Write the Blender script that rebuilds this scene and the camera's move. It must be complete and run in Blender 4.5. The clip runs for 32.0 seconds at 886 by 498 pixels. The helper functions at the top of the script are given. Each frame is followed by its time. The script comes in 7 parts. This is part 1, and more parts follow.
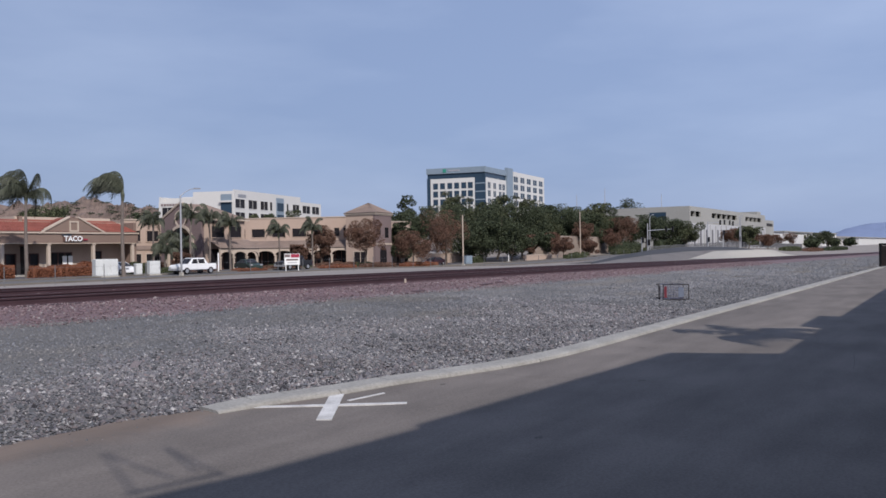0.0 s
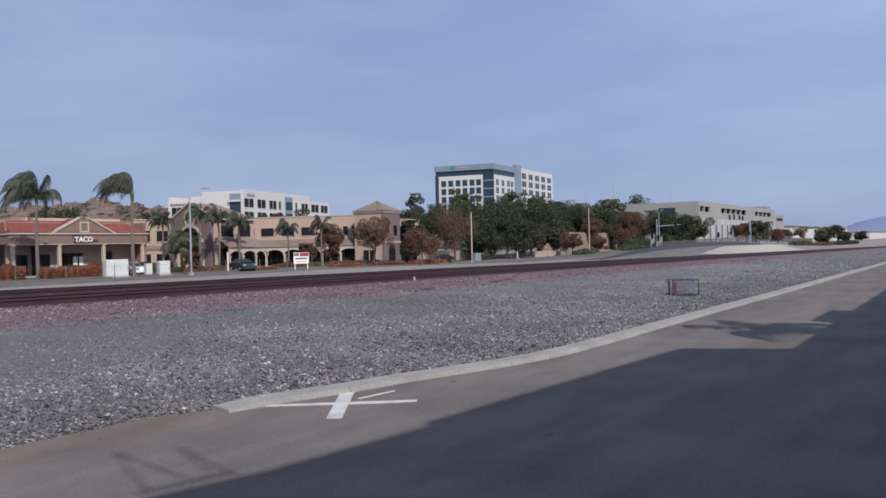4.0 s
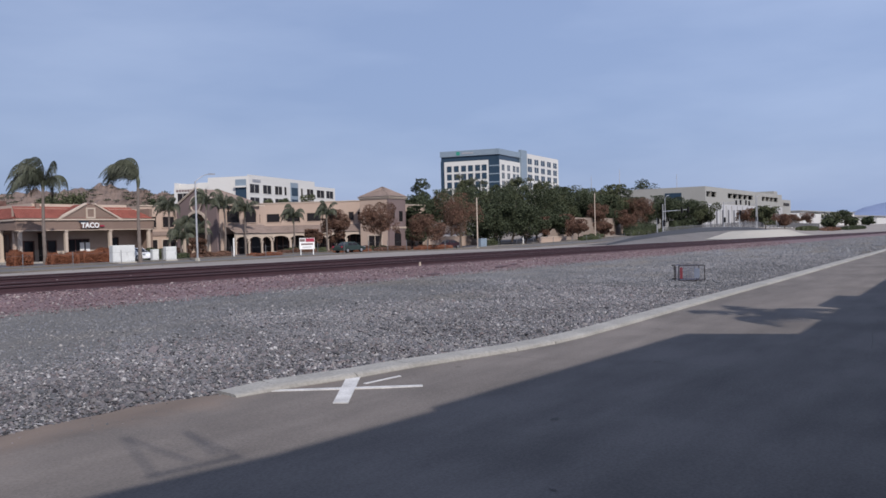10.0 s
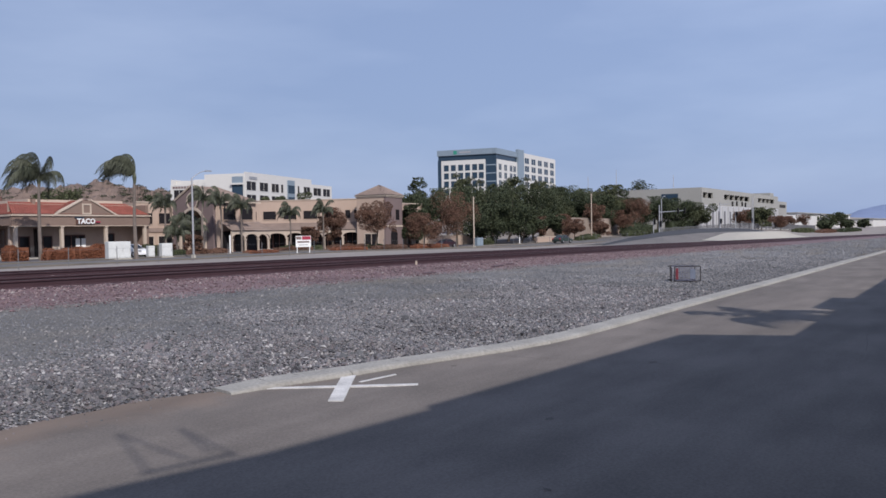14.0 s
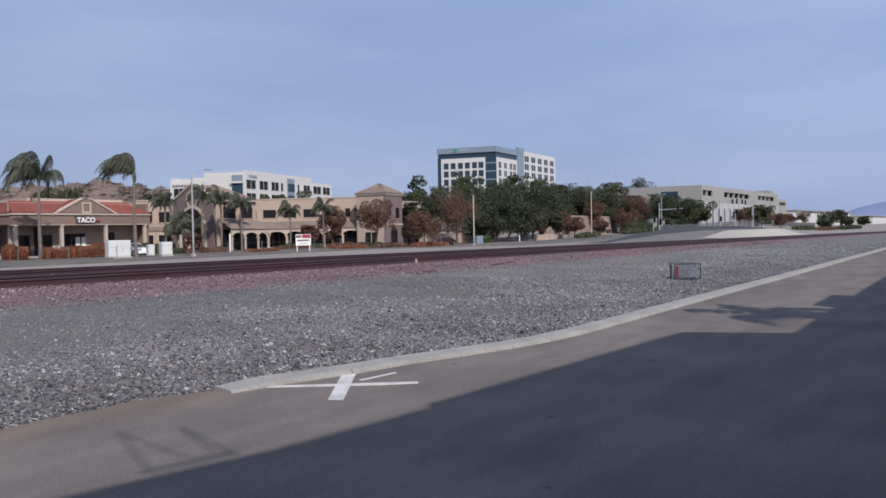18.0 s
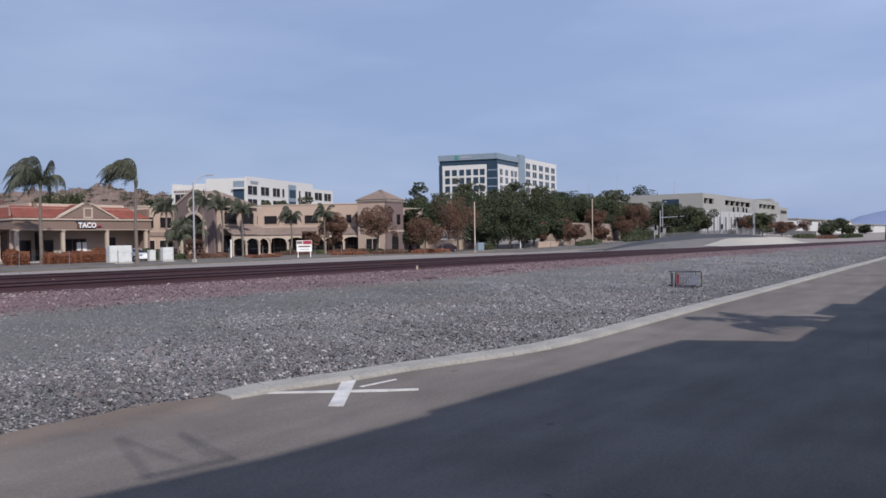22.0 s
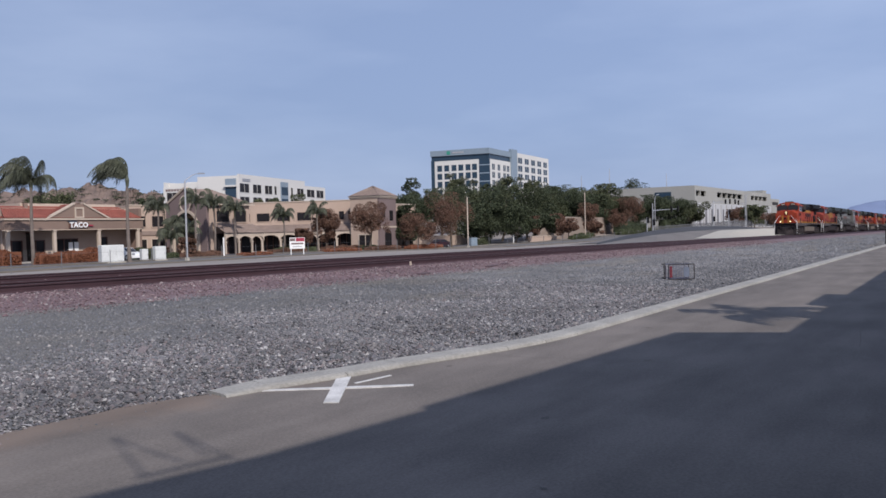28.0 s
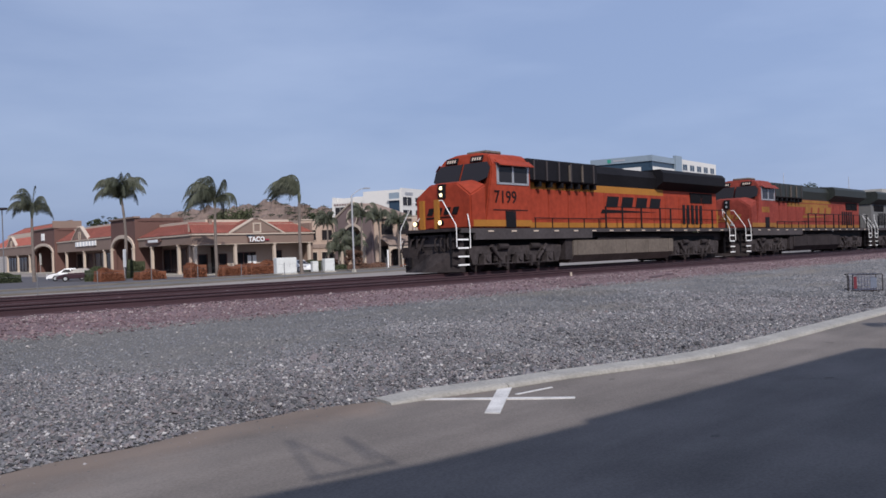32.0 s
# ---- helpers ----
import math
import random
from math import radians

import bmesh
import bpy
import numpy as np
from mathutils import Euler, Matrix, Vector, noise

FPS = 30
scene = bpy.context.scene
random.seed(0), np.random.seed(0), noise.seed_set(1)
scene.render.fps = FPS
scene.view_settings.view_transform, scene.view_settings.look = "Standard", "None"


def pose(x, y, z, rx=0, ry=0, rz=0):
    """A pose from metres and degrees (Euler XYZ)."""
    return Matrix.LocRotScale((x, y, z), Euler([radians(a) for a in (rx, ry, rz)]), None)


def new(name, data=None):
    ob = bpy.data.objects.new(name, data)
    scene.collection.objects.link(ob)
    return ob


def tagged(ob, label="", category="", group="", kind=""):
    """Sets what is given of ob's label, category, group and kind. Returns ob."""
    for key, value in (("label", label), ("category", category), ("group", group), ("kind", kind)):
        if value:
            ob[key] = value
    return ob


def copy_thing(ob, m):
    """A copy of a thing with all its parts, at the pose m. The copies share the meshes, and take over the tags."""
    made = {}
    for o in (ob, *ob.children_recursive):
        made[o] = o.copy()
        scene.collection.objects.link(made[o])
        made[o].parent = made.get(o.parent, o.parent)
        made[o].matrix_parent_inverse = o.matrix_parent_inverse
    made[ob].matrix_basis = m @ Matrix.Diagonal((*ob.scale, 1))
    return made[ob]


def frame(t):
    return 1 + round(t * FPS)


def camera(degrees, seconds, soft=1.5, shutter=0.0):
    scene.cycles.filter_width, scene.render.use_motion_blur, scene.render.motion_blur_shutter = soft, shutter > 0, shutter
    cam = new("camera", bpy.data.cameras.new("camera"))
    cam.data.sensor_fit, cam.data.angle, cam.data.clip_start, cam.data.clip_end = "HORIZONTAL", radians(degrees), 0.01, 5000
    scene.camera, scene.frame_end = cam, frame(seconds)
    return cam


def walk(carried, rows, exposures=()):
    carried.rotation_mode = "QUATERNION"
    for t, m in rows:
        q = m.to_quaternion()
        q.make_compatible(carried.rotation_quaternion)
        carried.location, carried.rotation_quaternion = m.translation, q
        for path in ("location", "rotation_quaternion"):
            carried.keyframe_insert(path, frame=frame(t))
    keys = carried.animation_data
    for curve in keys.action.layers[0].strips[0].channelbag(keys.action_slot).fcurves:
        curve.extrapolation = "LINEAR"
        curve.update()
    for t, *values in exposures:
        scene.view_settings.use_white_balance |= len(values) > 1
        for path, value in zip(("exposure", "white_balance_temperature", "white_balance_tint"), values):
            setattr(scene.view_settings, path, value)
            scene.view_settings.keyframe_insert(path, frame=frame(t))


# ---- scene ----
# Axes: x runs along the railway, y away from it, the eye stands over the origin.
EYE = (0.0, 0.0, 1.6)
TURNS = [  # seconds, tilt, lean, heading
    (0.0, 89.945, 0.853, -57.692), (0.5, 89.889, 1.015, -57.449), (1.0, 89.709, 1.205, -57.69), (1.5, 89.947, 1.421, -57.5),
    (2.0, 89.768, 1.308, -57.535), (2.5, 89.479, 1.68, -57.197), (3.0, 89.403, 1.562, -57.127), (3.5, 89.738, 1.471, -57.066),
    (5.5, 89.708, 1.187, -57.077), (6.0, 89.7, 1.272, -56.913), (6.5, 89.741, 1.233, -57.026), (7.0, 89.859, 1.396, -56.555),
    (7.5, 89.793, 1.565, -56.646), (8.0, 89.71, 1.467, -56.681), (8.5, 89.583, 1.336, -56.807), (9.0, 89.378, 1.358, -56.96),
    (9.5, 89.031, 1.333, -56.943), (10.0, 88.778, 1.409, -56.689), (10.5, 88.935, 1.325, -56.829), (11.0, 88.887, 1.269, -56.908),
    (11.5, 89.082, 1.397, -56.707), (12.0, 88.727, 1.235, -56.709), (12.5, 88.567, 1.1, -56.763), (13.0, 88.815, 1.1, -56.823),
    (13.5, 88.814, 1.097, -56.88), (14.0, 88.697, 0.935, -56.932), (14.5, 88.743, 1.0, -57.091), (16.5, 88.459, 1.022, -57.141),
    (17.0, 88.555, 1.064, -56.993), (17.5, 88.594, 1.008, -56.996), (18.0, 88.568, 1.039, -56.936), (18.5, 88.489, 0.82, -56.868),
    (19.0, 88.58, 0.849, -56.712), (19.5, 88.804, 0.975, -56.71), (20.0, 89.126, 0.871, -56.72), (20.5, 88.927, 0.94, -56.651),
    (21.0, 88.79, 0.709, -57.329), (21.5, 89.052, 0.792, -57.037), (22.0, 89.041, 0.787, -56.866), (22.5, 88.907, 0.602, -56.894),
    (23.0, 88.747, 0.904, -56.818), (23.5, 88.845, 0.958, -56.901), (24.0, 88.661, 0.826, -56.968), (24.5, 88.582, 0.865, -57.027),
    (25.0, 88.746, 1.055, -56.941), (25.5, 88.664, 1.054, -57.201), (27.5, 88.677, 1.52, -57.406), (28.0, 88.712, 1.469, -57.354),
    (28.5, 88.731, 1.193, -57.287), (29.0, 88.404, 1.241, -57.325), (29.5, 88.586, 1.268, -57.129), (30.0, 88.459, 1.289, -56.935),
    (30.5, 88.605, 1.38, -56.616), (31.0, 88.902, 1.683, -55.612), (31.5, 89.065, 2.021, -52.336), (32.0, 89.822, 2.05, -46.212),
]
cam = camera(56.8, 32.0, soft=1.62)
walk(cam, [(t, pose(*EYE, a, b, c)) for t, a, b, c in TURNS], [(0.0, -0.06, 6150, 14), (8.5, -0.06, 6150, 14), (10.5, 0.0, 6150, 14), (32.0, 0.0, 6150, 14)])

# ---- world and sun ----
SUN_EL, SUN_TO = 40.0, 57.0       # height of the sun; heading of its light, degrees from +x towards +y


def make_world():
    w = bpy.data.worlds.new("sky")
    scene.world = w
    w.use_nodes = True
    nt = w.node_tree
    nt.nodes.clear()
    N, L = nt.nodes.new, nt.links.new
    out, bg = N("ShaderNodeOutputWorld"), N("ShaderNodeBackground")
    sky = N("ShaderNodeTexSky")
    sky.sky_type, sky.sun_disc = "NISHITA", False
    sky.sun_elevation = radians(SUN_EL)
    sky.sun_rotation = radians(90 - (SUN_TO + 180))
    sky.air_density, sky.dust_density, sky.ozone_density = 1.0, 2.5, 1.0
    tc = N("ShaderNodeTexCoord")
    mp = N("ShaderNodeMapping")
    mp.inputs["Scale"].default_value = (1.0, 1.0, 4.0)
    mp.inputs["Rotation"].default_value = (0.12, 0.05, 0.4)
    L(tc.outputs["Generated"], mp.inputs["Vector"])
    n1 = N("ShaderNodeTexNoise")
    n1.inputs["Scale"].default_value, n1.inputs["Detail"].default_value, n1.inputs["Roughness"].default_value = 2.2, 6.0, 0.5
    L(mp.outputs["Vector"], n1.inputs["Vector"])
    rp = N("ShaderNodeValToRGB")
    rp.color_ramp.elements[0].position, rp.color_ramp.elements[0].color = 0.36, (2.08, 2.72, 4.12, 1)
    rp.color_ramp.elements[1].position, rp.color_ramp.elements[1].color = 0.66, (2.9, 3.55, 4.9, 1)
    L(n1.outputs["Fac"], rp.inputs["Fac"])
    mx = N("ShaderNodeMix")
    mx.data_type = "RGBA"
    mx.inputs["Factor"].default_value = 0.86
    L(sky.outputs["Color"], mx.inputs["A"])
    L(rp.outputs["Color"], mx.inputs["B"])
    dot, gain, sc = N("ShaderNodeVectorMath"), N("ShaderNodeMath"), N("ShaderNodeVectorMath")
    dot.operation, gain.operation, sc.operation = "DOT_PRODUCT", "MULTIPLY_ADD", "SCALE"
    dot.inputs[1].default_value = (0.545, -0.84, 0.0)
    gain.inputs[1].default_value, gain.inputs[2].default_value = 0.14, 1.0
    L(tc.outputs["Generated"], dot.inputs[0])
    L(dot.outputs["Value"], gain.inputs[0])
    L(mx.outputs["Result"], sc.inputs[0])
    L(gain.outputs[0], sc.inputs["Scale"])
    L(sc.outputs["Vector"], bg.inputs["Color"])
    bg.inputs["Strength"].default_value = 0.14
    L(bg.outputs["Background"], out.inputs["Surface"])
    lamp = bpy.data.lights.new("sun", "SUN")
    lamp.energy, lamp.angle, lamp.color = 4.2, radians(0.6), (1.0, 0.93, 0.82)
    ob = new("sun", lamp)
    a, e = radians(SUN_TO), radians(SUN_EL)
    way = Vector((math.cos(a) * math.cos(e), math.sin(a) * math.cos(e), -math.sin(e)))
    ob.matrix_world = Matrix.Translation((-20, -40, 60)) @ way.to_track_quat("-Z", "Y").to_matrix().to_4x4()


make_world()

# ---- mesh helpers ----


def bx(bm, x0, x1, y0, y1, z0, z1, m=None):
    vs = [bm.verts.new((x, y, z)) for z in (z0, z1) for y in (y0, y1) for x in (x0, x1)]
    fs = [bm.faces.new([vs[i] for i in q]) for q in ((0, 2, 3, 1), (4, 5, 7, 6), (0, 1, 5, 4), (2, 6, 7, 3), (0, 4, 6, 2), (1, 3, 7, 5))]
    if m is not None:
        for v in vs:
            v.co = m @ v.co
    return fs


def rod(bm, p0, p1, r0, r1=None, n=8, caps=True):
    r1 = r0 if r1 is None else r1
    p0, p1 = Vector(p0), Vector(p1)
    q = (p1 - p0).to_track_quat("Z", "Y")
    rings = []
    for p, r in ((p0, r0), (p1, r1)):
        rings.append([bm.verts.new(p + q @ Vector((r * math.cos(2 * math.pi * i / n), r * math.sin(2 * math.pi * i / n), 0))) for i in range(n)])
    for i in range(n):
        bm.faces.new((rings[0][i], rings[0][(i + 1) % n], rings[1][(i + 1) % n], rings[1][i]))
    if caps:
        bm.faces.new(rings[0][::-1])
        bm.faces.new(rings[1])


def tube(bm, pts, r, n=6):
    for a, b in zip(pts, pts[1:]):
        rod(bm, a, b, r, n=n)


def prism(bm, outline, axis, a, b):
    """A closed outline of pairs, swept along x, y or z from a to b."""
    def place(u, v, w):
        return {"x": (w, u, v), "y": (u, w, v), "z": (u, v, w)}[axis]
    lo = [bm.verts.new(place(u, v, a)) for u, v in outline]
    hi = [bm.verts.new(place(u, v, b)) for u, v in outline]
    n = len(outline)
    bm.faces.new(lo)
    bm.faces.new(hi[::-1])
    for i in range(n):
        bm.faces.new((lo[i], hi[i], hi[(i + 1) % n], lo[(i + 1) % n]))


def mesh_of(bm, name, material=None, smooth=False, mats=()):
    bmesh.ops.recalc_face_normals(bm, faces=bm.faces)
    me = bpy.data.meshes.new(name)
    bm.to_mesh(me)
    bm.free()
    for m in mats or ((material,) if material else ()):
        me.materials.append(m)
    if smooth:
        for p in me.polygons:
            p.use_smooth = True
    return me


def part(name, bm, material, parent, label="", smooth=False):
    ob = new(name, mesh_of(bm, name, material, smooth))
    ob.parent = parent
    if label:
        ob["label"] = label
    return ob


def solid(name, bm, material, label, category, group="", kind="", smooth=False, m=None):
    ob = tagged(new(name, mesh_of(bm, name, material, smooth)), label, category, group, kind)
    if m is not None:
        ob.matrix_basis = m
    return ob


def thing(name, m, label, category, group="", kind=""):
    ob = tagged(new(name), label, category, group, kind)
    ob.matrix_basis = m
    return ob


def raw(name, verts, faces, material, smooth=False):
    me = bpy.data.meshes.new(name)
    me.from_pydata(verts, [], faces)
    me.materials.append(material)
    if smooth:
        me.polygons.foreach_set("use_smooth", [True] * len(me.polygons))
    me.update()
    return me


B = bmesh.new


# ---- materials ----
def mat(name, c, rough=0.8, metal=0.0, var=0.25, big=0.6, fine=14.0, bump=0.25, spec=0.4, tint=None, island=0.0, rand=0.0, emit=0.0, depth=0.01):
    """A surface with colour changing at two scales, fine relief and wear."""
    m = bpy.data.materials.new(name)
    m.use_nodes = True
    nt = m.node_tree
    N, L = nt.nodes.new, nt.links.new
    b = nt.nodes["Principled BSDF"]
    b.inputs["Roughness"].default_value, b.inputs["Metallic"].default_value = rough, metal
    b.inputs["Specular IOR Level"].default_value = spec
    tc = N("ShaderNodeTexCoord")
    n1, n2 = N("ShaderNodeTexNoise"), N("ShaderNodeTexNoise")
    n1.inputs["Scale"].default_value, n1.inputs["Detail"].default_value = big, 5.0
    n2.inputs["Scale"].default_value, n2.inputs["Detail"].default_value = fine, 4.0
    geo = N("ShaderNodeNewGeometry")
    L(geo.outputs["Position"] if island < 0 else tc.outputs["Object"], n1.inputs["Vector"])
    L(geo.outputs["Position"] if island < 0 else tc.outputs["Object"], n2.inputs["Vector"])
    ad = N("ShaderNodeMath")
    ad.operation = "ADD"
    L(n1.outputs["Fac"], ad.inputs[0])
    L(n2.outputs["Fac"], ad.inputs[1])
    last = ad.outputs[0]
    for k, sock in ((max(island, 0.0), geo.outputs["Random Per Island"]), (rand, None)):
        if k:
            if sock is None:
                sock = N("ShaderNodeObjectInfo").outputs["Random"]
            mu = N("ShaderNodeMath")
            mu.operation = "MULTIPLY_ADD"
            L(sock, mu.inputs[0])
            mu.inputs[1].default_value = k * 2
            L(last, mu.inputs[2])
            su = N("ShaderNodeMath")
            su.operation = "SUBTRACT"
            L(mu.outputs[0], su.inputs[0])
            su.inputs[1].default_value = k
            last = su.outputs[0]
    rp = N("ShaderNodeValToRGB")
    lo = [max(0.0, x * (1 - var)) for x in c]
    hi = [min(1.0, x * (1 + var)) for x in c] if tint is None else list(tint)
    e = rp.color_ramp.elements
    e[0].position, e[0].color = 0.3, (*lo, 1)
    e[1].position, e[1].color = 0.7, (*hi, 1)
    half = N("ShaderNodeMath")
    half.operation = "MULTIPLY"
    half.inputs[1].default_value = 0.5
    L(last, half.inputs[0])
    L(half.outputs[0], rp.inputs["Fac"])
    L(rp.outputs["Color"], b.inputs["Base Color"])
    if bump:
        bp = N("ShaderNodeBump")
        bp.inputs["Strength"].default_value, bp.inputs["Distance"].default_value = bump, depth
        L(n2.outputs["Fac"], bp.inputs["Height"])
        L(bp.outputs["Normal"], b.inputs["Normal"])
    if emit:
        b.inputs["Emission Color"].default_value = (*c, 1)
        b.inputs["Emission Strength"].default_value = emit
    return m


def glass_mat(name, c, rough=0.2):
    m = bpy.data.materials.new(name)
    m.use_nodes = True
    b = m.node_tree.nodes["Principled BSDF"]
    b.inputs["Base Color"].default_value = (*c, 1)
    b.inputs["Roughness"].default_value, b.inputs["Specular IOR Level"].default_value = rough, 0.2
    return m


M_ASPHALT = mat("asphalt", (0.075, 0.07, 0.075), 0.9, big=0.5, fine=60, bump=0.4, depth=0.006)
M_PAVE = mat("worn_asphalt", (0.132, 0.117, 0.101), 0.9, big=0.55, fine=48, bump=0.5, var=0.36)


def pave_mat():
    """Worn asphalt with faint long stains and brown soil washed over its gravel edge."""
    m = mat("worn_drive", (0.141, 0.123, 0.111), 0.92, big=0.55, fine=48, bump=0.5, var=0.34)
    nt = m.node_tree
    N, L = nt.nodes.new, nt.links.new
    b = nt.nodes["Principled BSDF"]
    base = b.inputs["Base Color"].links[0].from_socket
    geo, sep = N("ShaderNodeNewGeometry"), N("ShaderNodeSeparateXYZ")
    L(geo.outputs["Position"], sep.inputs[0])
    nz = N("ShaderNodeTexNoise")
    nz.inputs["Scale"].default_value, nz.inputs["Detail"].default_value, nz.inputs["Roughness"].default_value = 1.1, 8.0, 0.65
    L(geo.outputs["Position"], nz.inputs["Vector"])
    wob = N("ShaderNodeMath")
    wob.operation = "MULTIPLY_ADD"
    L(nz.outputs["Fac"], wob.inputs[0])
    wob.inputs[1].default_value = 1.7
    L(sep.outputs["Y"], wob.inputs[2])
    near, along = N("ShaderNodeMapRange"), N("ShaderNodeMapRange")
    for r, lo, hi, a, c in ((near, 6.55, 7.3, 0.0, 0.85), (along, 6.2, 8.4, 1.0, 0.0)):
        r.interpolation_type = "SMOOTHSTEP"
        r.inputs["From Min"].default_value, r.inputs["From Max"].default_value = lo, hi
        r.inputs["To Min"].default_value, r.inputs["To Max"].default_value = a, c
    L(wob.outputs[0], near.inputs["Value"])
    L(sep.outputs["X"], along.inputs["Value"])
    mu = N("ShaderNodeMath")
    mu.operation = "MULTIPLY"
    L(near.outputs["Result"], mu.inputs[0])
    L(along.outputs["Result"], mu.inputs[1])
    mx = N("ShaderNodeMix")
    mx.data_type = "RGBA"
    L(mu.outputs[0], mx.inputs["Factor"])
    L(base, mx.inputs["A"])
    mx.inputs["B"].default_value = (0.16, 0.122, 0.098, 1)
    # long faint stains
    mp, st = N("ShaderNodeMapping"), N("ShaderNodeTexNoise")
    mp.inputs["Scale"].default_value = (0.35, 1.3, 1.0)
    L(geo.outputs["Position"], mp.inputs["Vector"])
    L(mp.outputs["Vector"], st.inputs["Vector"])
    st.inputs["Scale"].default_value, st.inputs["Detail"].default_value = 1.6, 6.0
    rg = N("ShaderNodeMapRange")
    rg.inputs["From Min"].default_value, rg.inputs["From Max"].default_value = 0.35, 0.65
    rg.inputs["To Min"].default_value, rg.inputs["To Max"].default_value = 0.86, 1.12
    L(st.outputs["Fac"], rg.inputs["Value"])
    sc = N("ShaderNodeVectorMath")
    sc.operation = "SCALE"
    L(mx.outputs["Result"], sc.inputs[0])
    L(rg.outputs["Result"], sc.inputs["Scale"])
    L(sc.outputs["Vector"], b.inputs["Base Color"])
    return m


def gravel_mat(name, stops, fine=40.0, patch=None):
    """Crushed stone: every lump takes one of several mineral colours, with fine grain over it."""
    m = bpy.data.materials.new(name)
    m.use_nodes = True
    nt = m.node_tree
    N, L = nt.nodes.new, nt.links.new
    b = nt.nodes["Principled BSDF"]
    b.inputs["Roughness"].default_value, b.inputs["Specular IOR Level"].default_value = 0.9, 0.3
    geo, rp = N("ShaderNodeNewGeometry"), N("ShaderNodeValToRGB")
    rp.color_ramp.interpolation = "LINEAR"
    e = rp.color_ramp.elements
    while len(e) < len(stops):
        e.new(0.5)
    for k, (p, c) in enumerate(stops):
        e[k].position, e[k].color = p, (*c, 1)
    L(geo.outputs["Random Per Island"], rp.inputs["Fac"])
    nz, wide, mr, mw, mu, sc = N("ShaderNodeTexNoise"), N("ShaderNodeTexNoise"), N("ShaderNodeMapRange"), N("ShaderNodeMapRange"), N("ShaderNodeMath"), N("ShaderNodeVectorMath")
    nz.inputs["Scale"].default_value, nz.inputs["Detail"].default_value = fine, 4.0
    wide.inputs["Scale"].default_value, wide.inputs["Detail"].default_value = 0.5, 4.0
    for t, r, lo, hi in ((nz, mr, 0.75, 1.25), (wide, mw, 0.82, 1.2)):
        L(geo.outputs["Position"], t.inputs["Vector"])
        r.inputs["From Min"].default_value, r.inputs["From Max"].default_value = 0.3, 0.7
        r.inputs["To Min"].default_value, r.inputs["To Max"].default_value = lo, hi
        L(t.outputs["Fac"], r.inputs["Value"])
    mu.operation, sc.operation = "MULTIPLY", "SCALE"
    L(mr.outputs["Result"], mu.inputs[0])
    L(mw.outputs["Result"], mu.inputs[1])
    L(rp.outputs["Color"], sc.inputs[0])
    L(mu.outputs[0], sc.inputs["Scale"])
    last = sc.outputs["Vector"]
    if patch:
        # soil and dust lying in patches drawn out along the track
        mp, pn, pr, mx = N("ShaderNodeMapping"), N("ShaderNodeTexNoise"), N("ShaderNodeMapRange"), N("ShaderNodeMix")
        mp.inputs["Scale"].default_value = (0.22, 0.8, 1.0)
        pn.inputs["Scale"].default_value, pn.inputs["Detail"].default_value = 1.0, 5.0
        pr.inputs["From Min"].default_value, pr.inputs["From Max"].default_value = 0.48, 0.66
        pr.inputs["To Min"].default_value, pr.inputs["To Max"].default_value = 0.0, 0.65
        mx.data_type = "RGBA"
        L(geo.outputs["Position"], mp.inputs["Vector"])
        L(mp.outputs["Vector"], pn.inputs["Vector"])
        L(pn.outputs["Fac"], pr.inputs["Value"])
        L(pr.outputs["Result"], mx.inputs["Factor"])
        L(last, mx.inputs["A"])
        mx.inputs["B"].default_value = (*patch, 1)
        last = mx.outputs["Result"]
    L(last, b.inputs["Base Color"])
    bp = N("ShaderNodeBump")
    bp.inputs["Strength"].default_value, bp.inputs["Distance"].default_value = 0.3, 0.01
    L(nz.outputs["Fac"], bp.inputs["Height"])
    L(bp.outputs["Normal"], b.inputs["Normal"])
    return m


M_DRIVE = pave_mat()
M_KERB = mat("kerb_concrete", (0.276, 0.266, 0.246), 0.88, big=1.6, fine=26, var=0.3, bump=0.4)
M_PAINT = mat("white_road_paint", (0.5, 0.49, 0.48), 0.8, big=5, fine=60, var=0.35)
M_DIRT = mat("dry_dirt", (0.225, 0.2, 0.182), 0.95, big=0.08, fine=3.0, var=0.3)
M_GRAVELBED = mat("gravel_bed", (0.125, 0.127, 0.136), 0.95, big=0.22, fine=24, var=0.45, tint=(0.186, 0.175, 0.162), bump=1.0, depth=0.06)
M_STONE = gravel_mat("gravel_stone", [(0.0, (0.032, 0.03, 0.035)), (0.2, (0.09, 0.093, 0.1)), (0.42, (0.14, 0.138, 0.152)), (0.58, (0.148, 0.122, 0.122)), (0.7, (0.12, 0.118, 0.136)), (0.82, (0.175, 0.165, 0.165)), (0.93, (0.22, 0.21, 0.215)), (1.0, (0.38, 0.37, 0.37))])
M_BALLAST = mat("ballast_bed", (0.148, 0.102, 0.108), 0.95, big=0.4, fine=18, var=0.4, bump=0.9, depth=0.05)
M_REDSTONE = gravel_mat("ballast_stone", [(0.0, (0.06, 0.04, 0.044)), (0.35, (0.14, 0.094, 0.104)), (0.7, (0.18, 0.123, 0.134)), (0.9, (0.2, 0.155, 0.155)), (1.0, (0.3, 0.27, 0.26))])
M_RAIL = mat("rusty_rail", (0.064, 0.035, 0.041), 0.6, metal=0.3, big=2, fine=30)
M_RAILTOP = mat("rail_top", (0.16, 0.12, 0.11), 0.45, metal=0.8, var=0.1, bump=0)
